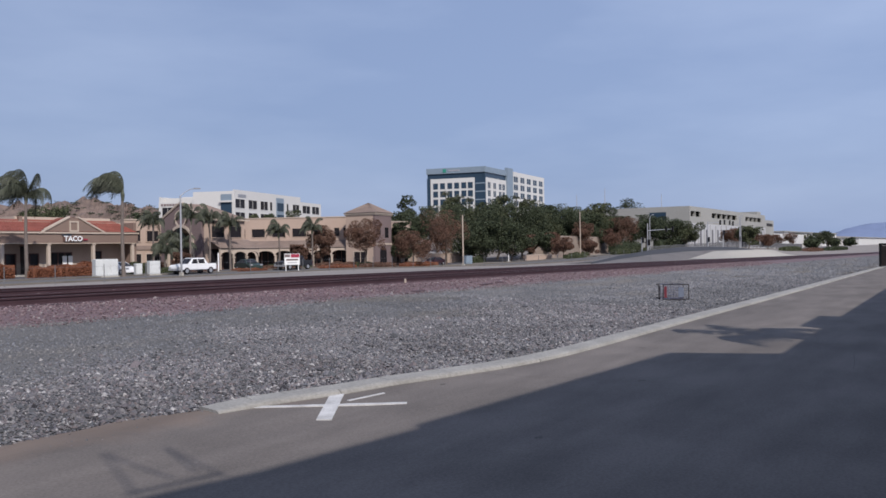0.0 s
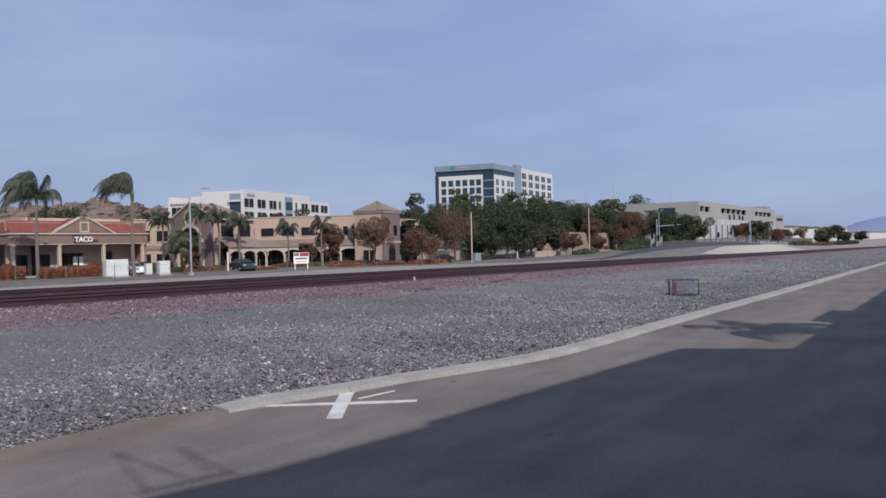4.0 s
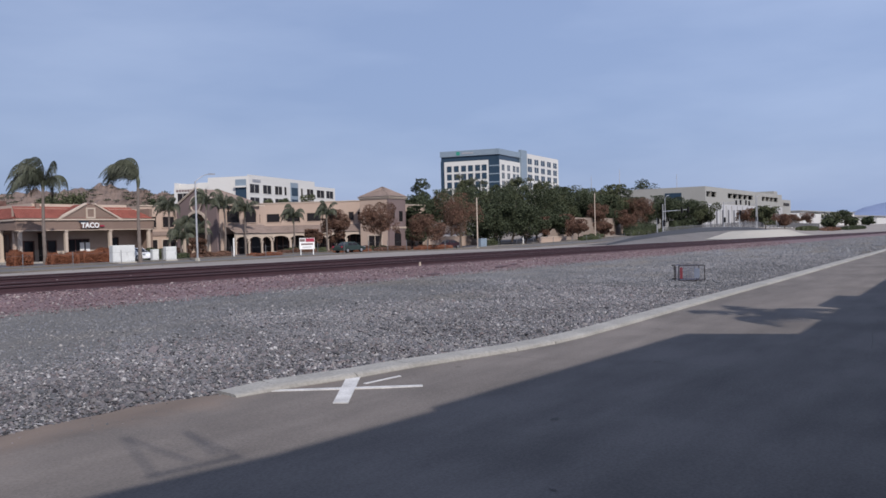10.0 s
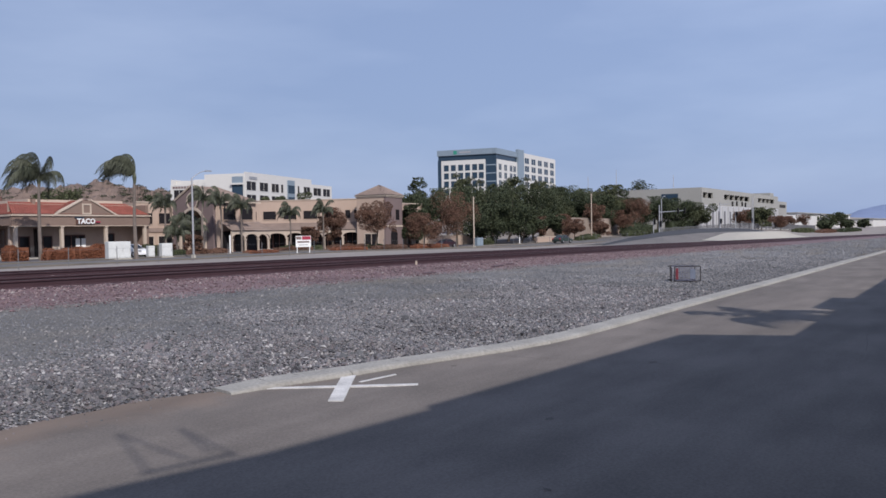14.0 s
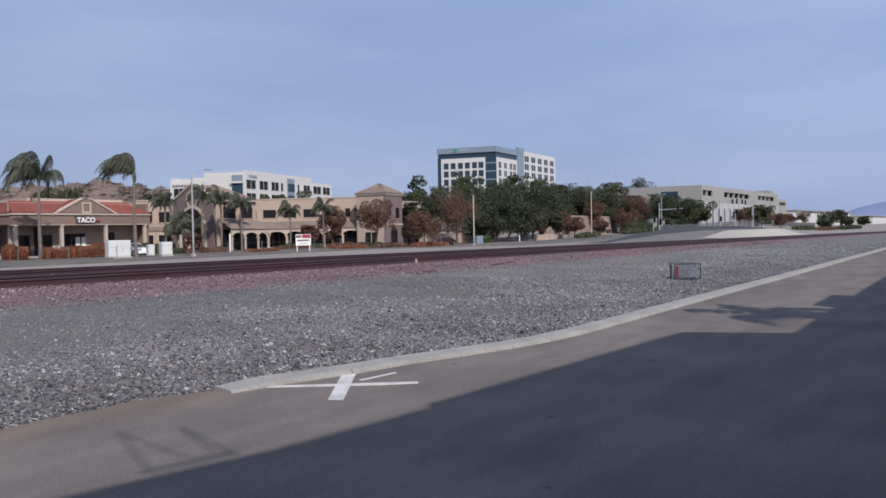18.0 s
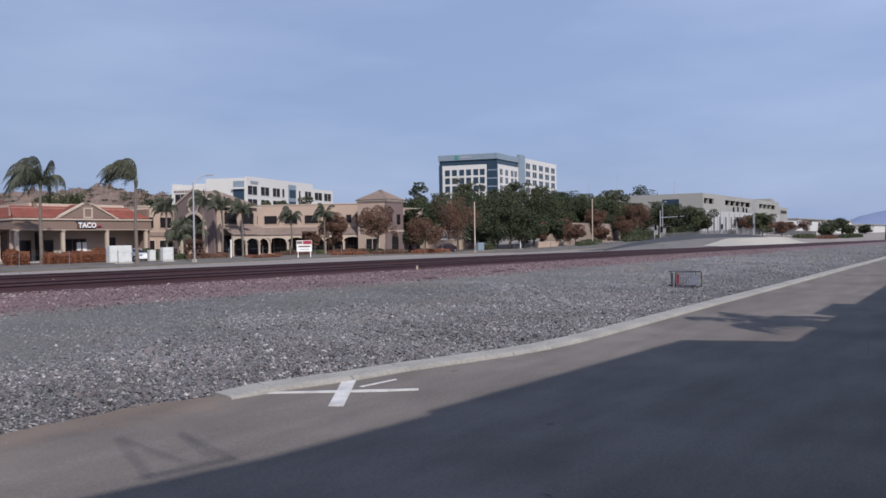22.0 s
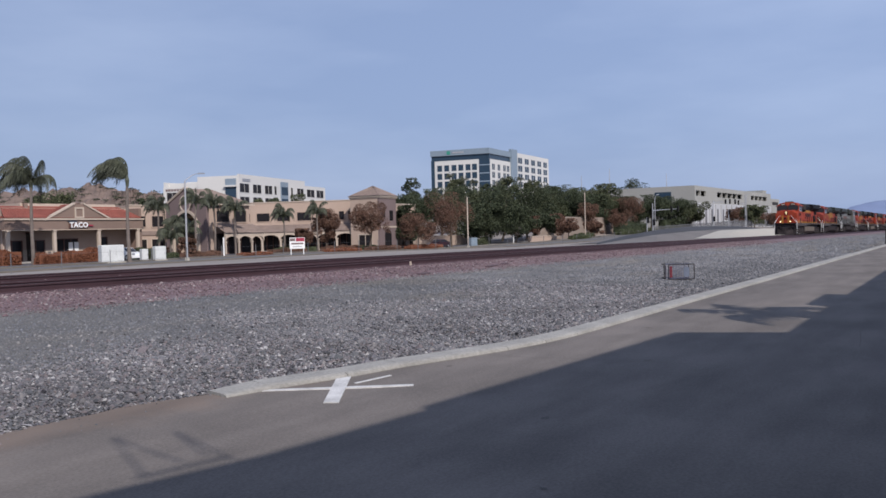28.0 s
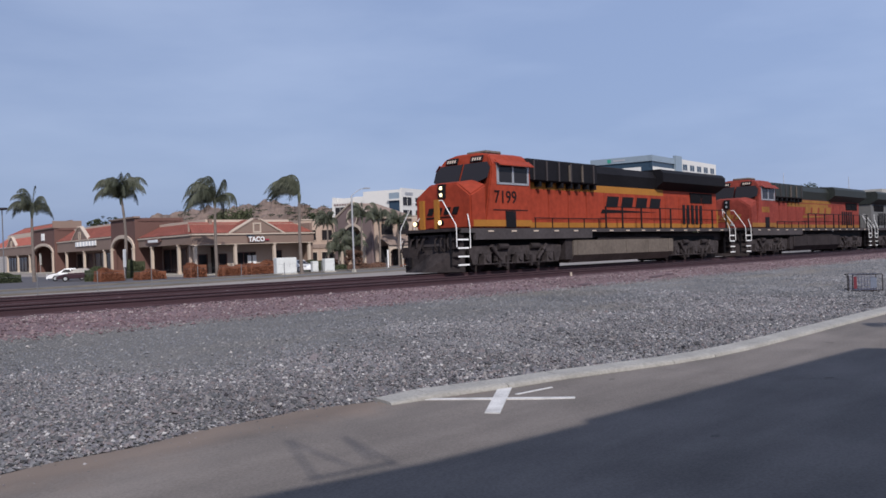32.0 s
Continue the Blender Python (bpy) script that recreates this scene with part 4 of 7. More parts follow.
def build_parking():
    h = thing("parking_structure", Matrix.Identity(4), "long beige concrete parking structure with dark openings", "building")
    z = -1.0
    wall_part(h, "front_wall", 243, 353, 67.5, 68.0, 7.9, 10.0, M_COOLCONC, "beige concrete wall")
    bm = B()
    holes = [(244.2, 255.0), (268.5, 303.0), (317.0, 345.5)]
    xs = [243] + [v for p in holes for v in p] + [353]
    for a, b in zip(xs[::2], xs[1::2]):
        bx(bm, a, b, 67.5, 68.0, 10.0, 11.6)
    bx(bm, 243, 353, 67.5, 68.0, 11.6, 13.0)
    part("upper_wall", bm, M_COOLCONC, h)
    wall_part(h, "lower_wall", 243, 353, 67.4, 68.0, z, 7.9, M_PALEWALL, "white lower wall")
    for k in range(16):
        wall_part(h, "buttress", 244 + 7.0 * k, 244.7 + 7.0 * k, 67.0, 67.4, z, 7.6, M_PALEWALL)
        if k < 15:
            # grey panel painted in for the dark recess between two buttresses
            wall_part(h, "bay_window", 246.6 + 7.0 * k, 248.2 + 7.0 * k, 67.3, 67.4, 1.2, 6.2, M_FENCE, "flat grey panel painted as a shaded recess")
    for a, b in holes:
        n = max(1, int((b - a) / 8.5))
        for k in range(1, n + 1):
            x = a + (b - a) * k / (n + 1)
            wall_part(h, "pillar", x - 0.22, x + 0.22, 67.6, 68.4, 10.0, 11.6, M_COOLCONC)
    wall_part(h, "deck", 243.5, 353, 68, 108, 9.6, 9.9, M_COOLCONC)
    wall_part(h, "roof", 243.5, 353, 68, 108, 11.9, 12.3, M_COOLCONC)
    # near-black wall added behind the deck openings to paint their shade
    wall_part(h, "inner_wall", 243.5, 353, 76, 76.3, 8, 12, M_SHADEFILL_LENS)
    wall_part(h, "side_wall", 243, 243.5, 68, 108, z, 13.0, M_COOLCONC)
    wall_part(h, "end_wall", 352.5, 353, 68, 108, z, 13.0, M_COOLCONC)
    wall_part(h, "side_window", 242.85, 243.0, 74.5, 79.5, 9.0, 11.4, M_BLUEGLASS, "glazed stair bay")
    wall_part(h, "stair_block", 353, 372, 67.7, 90, z, 11.2, M_COOLCONC)
    # flat near-black panel on the solid block, painted as a shaded opening
    wall_part(h, "stair_opening", 357, 369, 67.6, 67.7, 8.7, 9.9, M_SHADEFILL_LENS)
    wall_part(h, "roof_box", 345, 352, 69, 76, 12.9, 14.4, M_COOLCONC)
    wall_part(h, "low_wing", 372, 452, 67.8, 95, z, 5.8, M_WHITEB)
    # the long low sheds further off
    for x0, x1, y0, y1, z1, m, lab in ((560, 760, 96, 140, 9.0, M_WHITEB, "long white warehouse far along the railway"), (640, 720, 84, 92, 8.4, M_WHITEB, "white warehouse far along the railway"),
                                       (700, 1000, 66, 90, 5.0, M_WHITEB, "low white shed far along the railway")):
        w = thing("warehouse", Matrix.Identity(4), lab, "warehouse", "far warehouses")
        wall_part(w, "wall", x0, x1, y0, y1, -3.0, z1, m)
        wall_part(w, "roof", x0 - 1, x1 + 1, y0 - 1, y1 + 1, z1, z1 + 0.5, M_COOLCONC)


build_parking()


def build_rear_building():
    """The building behind the eye, whose shadow lies over the drive."""
    h = thing("rear_building", Matrix.Identity(4), "plain pale building behind the drive", "building")
    # shadow length per metre of height, along x and y
    kx, ky = math.cos(radians(SUN_TO)) / math.tan(radians(SUN_EL)), math.sin(radians(SUN_TO)) / math.tan(radians(SUN_EL))
    H = 6.0
    # its roof edge stands a little forward in the middle
    bm = B()
    prism(bm, [(x - kx * H, y - ky * H) for x, y in ((-12.0, 7.5), (-12.0, -10.0), (13.4, -10.0), (12.65, 2.1), (12.02, 3.68), (6.1, 4.2), (6.02, 4.1), (4.3, 4.32), (2.9, 4.68))], "z", -0.2, H)
    part("main_block", bm, M_CONC, h, "pale wall and flat roof")
    H2 = 5.2
    bm = B()
    bx(bm, 8.4, 70, -30, 2.22 - ky * H2, -0.4, H2)
    part("side_block", bm, M_CONC, h)
    bm = B()
    bx(bm, 16.9 - kx * 5.6, 19.6 - kx * 5.6, 1.2 - ky * 5.6, 2.65 - ky * 5.6, H2, 5.6)
    bx(bm, 16.9 - kx * 5.6, 19.6 - kx * 5.6, -0.6 - ky * 5.6, 1.2 - ky * 5.6, H2, 5.6)
    part("roof_box", bm, M_STEEL, h)
    # a braced frame on the roof edge
    bm = B()
    for top, feet in (((4.03, 5.75), ((3.5, 4.68), (3.85, 4.72))), ((4.42, 5.5), ((4.06, 4.72), (4.08, 4.45)))):
        for q in feet:
            rod(bm, (top[0] - kx * 7.0, top[1] - ky * 7.0, 7.0), (q[0] - kx * 6.05, q[1] - ky * 6.05, 6.05), 0.012)
    rod(bm, (3.44 - kx * 6.2, 4.68 - ky * 6.2, 6.2), (4.12 - kx * 6.2, 4.52 - ky * 6.2, 6.2), 0.02)
    part("roof_brace", bm, M_STEEL, h, "steel brace on the roof edge")


build_rear_building()


# ---- plants ----
def leaf_mesh(name, pts, size, material, rng, flat=0.5):
    """Small leaf quads, one at each point, turned at random."""
    n = len(pts)
    u = rng.normal(size=(n, 3))
    u[:, 2] *= flat
    u /= np.linalg.norm(u, axis=1)[:, None]
    w = rng.normal(size=(n, 3))
    v = np.cross(u, w)
    v /= np.linalg.norm(v, axis=1)[:, None]
    s = size * rng.uniform(0.6, 1.3, n)[:, None]
    k = rng.uniform(0.45, 0.8, n)[:, None]
    quad = np.stack([pts - u * s, pts + v * s * k, pts + u * s, pts - v * s * k], 1).reshape(-1, 3)
    return raw(name, quad.tolist(), [(4 * i, 4 * i + 1, 4 * i + 2, 4 * i + 3) for i in range(n)], material)


def build_tree(x, y, top, r, material, label, seed, leaves=1500, size=0.3, group="street trees", airy=0.0, low=0.3):
    rng = np.random.default_rng(seed)
    z = land(x, y)
    h = top - z
    t = thing("tree", up(x, y, z - 0.05), label, "tree", group)
    bm = B()
    lean = Vector((rng.normal() * 0.03 * h, rng.normal() * 0.03 * h, 0))
    tr = max(0.09, h * 0.018)
    fork = Vector((0, 0, h * low)) + lean
    rod(bm, (0, 0, 0), fork, tr * 1.3, tr, n=8)
    rod(bm, fork, Vector((0, 0, h * 0.8)) + lean * 2, tr, tr * 0.25, n=6)
    ends = []
    for i in range(7):
        a = i * 2.4 + rng.uniform(0, 1)
        z0 = h * rng.uniform(low, low + 0.25)
        e = Vector((math.cos(a) * r * rng.uniform(0.5, 0.85), math.sin(a) * r * rng.uniform(0.5, 0.85), h * rng.uniform(low + 0.2, 0.9)))
        rod(bm, Vector((0, 0, z0)) + lean, e, tr * 0.5, tr * 0.12, n=5)
        ends.append(np.array(e))
    part("trunk", bm, M_BARK, t)
    # clumps round the limbs
    zc = h * (low + 1.0) / 2
    hz = h * (1.0 - low) / 2
    cl = [np.array((rng.normal() * r * 0.42, rng.normal() * r * 0.42, zc + rng.normal() * hz * 0.45)) for _ in range(16)] + ends
    cl.append(np.array((lean.x, lean.y, h * 0.9)))
    pts = []
    per = leaves // len(cl)
    for c in cl:
        cr = rng.uniform(0.3, 0.48) * min(r, hz * 1.3)
        d = rng.normal(size=(per, 3))
        d /= np.linalg.norm(d, axis=1)[:, None]
        pts.append(c + d * (cr * rng.uniform(0.35 + airy * 0.2, 1.0, per) ** 0.6)[:, None] * np.array((1, 1, 0.8)))
    pts = np.concatenate(pts)
    rad = np.hypot(pts[:, 0], pts[:, 1])
    pts = pts[(rad < r * 1.08) & (pts[:, 2] < h * 1.01) & (pts[:, 2] > h * low * 0.75)]
    ob = new("crown", leaf_mesh("crown", pts, size, material, rng))
    ob.parent = t
    return t


def build_palm(x, y, crown_z, seed, label, frond=3.1, n=24, wind=0.5, trunk=0.2, group="tall palms", lift=(0.35, 1.45), dense=5):
    """A queen palm: a ringed grey trunk, feathery fronds that rise, arch over and hang, blown towards one side."""
    rng = np.random.default_rng(seed)
    z = land(x, y)
    h = crown_z - z
    p = thing("palm_tree", up(x, y, z - 0.05), label, "palm", group)
    bm = B()
    sway = Vector((rng.normal() * 0.12, rng.normal() * 0.12, 0))
    pts = [Vector((0, 0, h * k / 9)) + sway * math.sin(math.pi * k / 9) for k in range(10)]
    for k in range(9):
        rod(bm, pts[k], pts[k + 1], trunk * (1.3 if k == 0 else 1.04 - 0.045 * k), trunk * (1.0 - 0.045 * (k + 1)), n=9, caps=False)
    part("trunk", bm, M_TRUNK, p)
    bm = B()
    rod(bm, (0, 0, h - 1.0), (0, 0, h - 0.35), trunk * 0.7, trunk * 1.05, n=8)
    rod(bm, (0, 0, h - 0.35), (0, 0, h + 0.15), trunk * 1.05, trunk * 0.4, n=8)
    part("crown_shaft", bm, M_PALM, p)
    left = Vector((-0.5476, 0.837, 0))
    verts, faces = [], []

    def quad(a, b, c, d):
        k = len(verts)
        verts.extend([tuple(a), tuple(b), tuple(c), tuple(d)])
        faces.append((k, k + 1, k + 2, k + 3))
    m = 14
    for i in range(n):
        a = i * 2.399 + rng.uniform(-0.25, 0.25)
        e = lift[0] + (lift[1] - lift[0]) * ((i + 0.5) / n) + rng.uniform(-0.12, 0.12)
        size = frond * rng.uniform(0.82, 1.1)
        way = Vector((math.cos(a) * math.cos(e), math.sin(a) * math.cos(e), math.sin(e)))
        way = (way + left * wind * 0.22).normalized()
        pos = Vector((0, 0, h - 0.05))
        fall = rng.uniform(0.2, 0.29)
        side = way.cross(Vector((0, 0, 1))).normalized()
        for k in range(m):
            nxt = pos + way * (size / m)
            wd = 0.04 * (1 - k / m) + 0.01
            quad(pos - side * wd, pos + side * wd, nxt + side * wd, nxt - side * wd)
            ll = (frond * 0.24) * math.sin(math.pi * min(1.0, (k + 2.0) / (m + 2))) + 0.08
            for q in (-1, 1):
                for f in range(dense):
                    if k == 0 and f < dense - 2:
                        continue
                    b0 = pos.lerp(nxt, (f + rng.uniform(0.1, 0.9)) / dense)
                    tip = b0 + (side * q * rng.uniform(0.15, 0.6) + way * 0.35 + Vector((0, 0, -rng.uniform(0.5, 1.2))) + left * wind * 0.25).normalized() * ll * rng.uniform(0.7, 1.15)
                    off = way * 0.03
                    quad(b0 - off, b0 + off, tip + off * 0.35, tip - off * 0.35)
            pos = nxt
            way = (way + Vector((0, 0, -fall * (0.15 + 2.2 * k / m))) + left * wind * 0.07).normalized()
    ob = new("fronds", raw("fronds", verts, faces, M_PALM))
    ob.parent = p
    return p


def build_plants():
    for i, (x, y, cz) in enumerate(((47.8, 80.3, 7.8), (53.5, 72.6, 8.0), (35.7, 100.0, 7.7), (41.5, 89.5, 8.6))):
        build_palm(x, y, cz, 10 + i, ("tall windblown palm before the tan shop", "tall palm with fronds swept by wind", "palm at the edge of the car park", "tall palm with drooping fronds and grey trunk")[i], frond=(4.6, 4.7, 3.7, 4.4)[i], n=(26, 26, 16, 24)[i], wind=(1.0, 1.7, 0.3, 0.25)[i], lift=((0.2, 1.4), (0.9, 1.5), (0.4, 1.5), (0.75, 1.4))[i], dense=6)
    for i, (x, y, cz) in enumerate(((67.3, 85.4, 5.4), (66.5, 77.5, 5.9), (71.8, 80.4, 5.8), (76.1, 81.2, 5.2), (82.5, 78.7, 4.3), (88.0, 77.5, 4.7), (66.6, 80.9, 3.2), (66.2, 79.0, 2.4), (64.0, 79.0, 1.8))):
        build_palm(x, y, cz, 40 + i, "short queen palm before the retail building", frond=2.7, n=17, wind=0.4, trunk=0.15, group="short palms")
    for i, (x, y, cz) in enumerate(((220.3, 138, 18.6), (228.9, 138, 17.9), (235.4, 138, 17.3), (256.3, 138, 18.8), (263.2, 138, 18.6), (269.0, 138, 19.6), (277.7, 138, 18.8))):
        build_palm(x, y, cz, 70 + i, "slim palm on the slope below the office tower", frond=2.4, n=13, wind=0.5, trunk=0.22, group="slope palms", dense=3)
    green = [(123.8, 85.0, 8.5, 3.6), (138.8, 89.7, 10.2, 4.8), (159.4, 94.7, 12.0, 6.1), (145.6, 79.2, 10.2, 6.0), (154.7, 78.1, 9.9, 5.6), (168.6, 80.5, 9.2, 4.5), (130.6, 74.6, 6.5, 4.7), (135.8, 71.0, 5.8, 4.2),
             (175.5, 79.2, 10.3, 4.6), (187.4, 79.3, 10.3, 4.1), (206.5, 77.5, 11.9, 4.4), (206.2, 68.7, 9.4, 4.7), (214.0, 66.0, 9.2, 4.8), (224.1, 63.3, 8.1, 4.6), (114.5, 81.0, 6.1, 2.4), (173.0, 75.8, 9.9, 4.2), (180.9, 73.8, 9.2, 4.0), (187.5, 74.5, 9.4, 3.6), (199.0, 72.5, 9.0, 4.2), (150.0, 71.8, 4.6, 2.6)]
    for i, (x, y, t, r) in enumerate(green):
        build_tree(x, y, t, r * 1.12, M_LEAF2 if i % 4 == 1 else M_LEAF, "dense dark green tree beside the road", 100 + i, 13000, 0.165, "green trees", low=0.16)
    olive = [(155.9, 109.3, 13.9, 2.9), (194.8, 77.1, 12.5, 4.2), (230.4, 141.8, 19.1, 3.2), (247.1, 134.4, 18.4, 5.8), (262.0, 130.0, 17.7, 8.0), (153.0, 141.0, 12.0, 2.8), (153.6, 149.3, 11.7, 2.2), (154.8, 156.6, 11.7, 2.2),
             (244.0, 51.2, 6.7, 3.6), (291.4, 103.3, 19.4, 5.7), (455.8, 70.8, 6.6, 5.8), (471.5, 65.1, 6.9, 4.4), (474.8, 60.1, 7.7, 3.9), (111.7, 176.8, 12.8, 3.9), (113.8, 191.8, 12.6, 4.1), (116.0, 151.9, 10.2, 3.1), (104.9, 132.2, 9.3, 1.7),
             (200, 110, 12.5, 6.0), (215, 118, 13.5, 6.0), (232, 108, 14.0, 6.0), (185, 105, 12.0, 6.0), (255, 118, 15.5, 6.5), (275, 125, 17.0, 6.5), (172, 100, 11.0, 5.0), (300, 128, 17.0, 6.0), (225, 95, 12.6, 5.0), (191.8, 118.3, 16.5, 3.0), (196.3, 111.4, 15.3, 1.6), (199.6, 106.3, 16.0, 3.2), (203.7, 100.1, 14.7, 3.4), (202, 93.4, 13.4, 3.0)]
    for i, (x, y, t, r) in enumerate(olive):
        build_tree(x, y, t, r, M_LEAF2 if i % 3 else M_LEAF, "olive green tree on the slope", 200 + i, 4600, 0.24, "slope trees", airy=0.6, low=0.25)
    autumn = [(90.2, 77.8, 5.2, 2.0), (95.2, 73.9, 6.2, 3.0), (105.7, 72.4, 4.4, 2.9), (118.8, 74.5, 8.1, 4.1), (148.2, 65.8, 3.4, 2.4), (160.4, 65.5, 2.9, 2.3), (193.8, 69.5, 8.8, 3.8), (248.9, 58.2, 5.7, 2.2), (271.4, 51.1, 4.3, 2.3), (356.3, 58.5, 5.8, 2.7), (168.5, 70.2, 6.9, 2.6), (155.0, 71.0, 4.6, 2.2), (143.0, 71.0, 4.0, 1.8), (181.0, 68.5, 5.6, 2.4), (83.5, 76.0, 2.4, 1.2), (64.2, 76.6, 1.6, 1.0), (282.0, 60.0, 5.6, 2.6), (302.0, 60.5, 5.2, 2.8), (318.0, 60.0, 5.0, 2.6), (336.0, 60.0, 5.0, 3.0), (262.0, 58.5, 6.4, 2.8)]
    for i, (x, y, t, r) in enumerate(autumn):
        build_tree(x, y, t, r, M_AUTUMN, "reddish brown autumn tree beside the road", 300 + i, 11000, 0.095, "autumn trees", airy=0.8, low=0.28)
    for i, (x, t, r) in enumerate(((124.2, 14.6, 1.6), (127.2, 15.8, 1.8), (129.9, 17.5, 2.2), (132.3, 16.4, 1.8), (135.8, 17.9, 2.2), (139.5, 16.8, 2.0))):
        build_tree(x, 300, t, r, M_LEAF, "dark tree on the rise behind the shops", 450 + i, 500, 0.4, "trees behind the shops", low=0.55)
    # far row of trees along the railway
    for i in range(9):
        build_tree(400 + i * 26, 57 + (i % 3) * 3, 2.6 + (i * 7 % 5) * 0.5, 3.4, M_LEAF, "far dark tree beyond the railway", 400 + i, 400, 0.9, "far trees", low=0.12)


def build_hedge(x0, x1, y0, y1, h, material, label, seed, n=8000, group="hedges", size=0.0):
    rng = np.random.default_rng(seed)
    z = land((x0 + x1) / 2, (y0 + y1) / 2)
    t = thing("hedge", up((x0 + x1) / 2, (y0 + y1) / 2, z - 0.03), label, "hedge", group)
    a, b = (x1 - x0) / 2, (y1 - y0) / 2
    size = size or (0.07 if a < 6 else 0.12 if a < 15 else 0.2)
    p = rng.uniform(-1, 1, (n, 3))
    p = p / np.maximum(np.linalg.norm(p, ord=3, axis=1), 1e-3)[:, None] * rng.uniform(0.75, 1.0, n)[:, None]
    pts = np.stack([p[:, 0] * a, p[:, 1] * b, np.abs(p[:, 2]) * h * (0.86 + 0.14 * np.sin(p[:, 0] * a * 2.1 + seed))], 1)
    ob = new("foliage", leaf_mesh("foliage", pts, size, material, rng, 1.0))
    ob.parent = t
    bm = B()
    bx(bm, -a * 0.85, a * 0.85, -b * 0.7, b * 0.7, 0, h * 0.75)
    part("inner_growth", bm, material, t, "dense inner growth")


def shadow_palm():
    # stands behind the eye, before the rear building; its shadow falls across the drive
    build_palm(11.7, -2.4, 5.2, 91, "palm before the rear building", frond=2.3, n=9, wind=0.2, trunk=0.16, group="tall palms", lift=(0.5, 1.3))


shadow_palm()
build_plants()
for i, (x0, x1, y0, y1, h, m) in enumerate(((45.0, 47.3, 81.0, 83.3, 1.9, M_HEDGE), (47.6, 51.3, 79.1, 81.0, 1.5, M_HEDGE), (51.2, 55.3, 79.1, 81.0, 1.75, M_HEDGE), (57.0, 58.5, 84.0, 85.5, 1.6, M_HEDGE), (40.0, 43.5, 82.8, 84.8, 1.2, M_HEDGE), (32.0, 35.0, 101.0, 104.0, 1.3, M_LEAF), (62.0, 69.8, 75.6, 77.2, 0.9, M_AUTUMN), (60.0, 63.0, 79.5, 81.5, 1.7, M_LEAF2), (64.5, 67.0, 82.0, 84.0, 1.5, M_AUTUMN), (77.6, 86.0, 75.2, 76.8, 1.0, M_LEAF2), (86.5, 96.0, 75.0, 76.6, 1.0, M_AUTUMN), (37.0, 40.0, 88.0, 90.0, 1.7, M_BUSH), (36.3, 39.4, 84.0, 86.0, 1.6, M_HEDGE),
                                            (43.4, 45.6, 92.0, 94.0, 2.7, M_LEAF2), (60.5, 62.5, 75.5, 77.0, 1.0, M_BUSH), (69.0, 75.0, 72.8, 74.2, 0.5, M_HEDGE), (84.0, 92.0, 72.0, 74.0, 0.6, M_HEDGE), (92.5, 101.0, 71.5, 73.5, 0.8, M_AUTUMN), (101.5, 112.0, 71.0, 73.0, 0.8, M_HEDGE),
                                            (147.0, 158.0, 64.5, 66.0, 1.0, M_BUSH), (172.0, 186.0, 63.5, 66.0, 1.3, M_BUSH), (186.5, 196.0, 62.8, 65.0, 1.2, M_LEAF2), (126.0, 131.0, 73.2, 74.4, 1.5, M_BUSH), (63.0, 68.0, 75.4, 76.8, 0.7, M_AUTUMN), (76.0, 83.5, 74.8, 76.2, 0.8, M_AUTUMN), (93.0, 100.0, 75.0, 76.6, 0.9, M_BUSH), (104.0, 112.0, 75.2, 77.0, 0.8, M_AUTUMN), (160.0, 171.0, 69.0, 70.5, 1.0, M_BUSH), (200.0, 215.0, 62.7, 64.0, 1.4, M_BUSH), (204.0, 232.0, 64.5, 67.0, 3.4, M_LEAF), (266.0, 300.0, 45.0, 48.0, 1.5, M_LEAF2), (302.0, 345.0, 44.0, 47.0, 1.3, M_AUTUMN), (348.0, 420.0, 43.0, 47.0, 1.7, M_LEAF), (178.0, 200.0, 66.5, 69.0, 3.0, M_LEAF), (150.0, 176.0, 74.0, 75.5, 2.6, M_LEAF))):
    build_hedge(x0, x1, y0, y1, h, m, "rust coloured clipped hedge" if m is M_HEDGE else "low dry brown shrubs by the car park" if m is M_AUTUMN else "low green bush by the road", 500 + i)


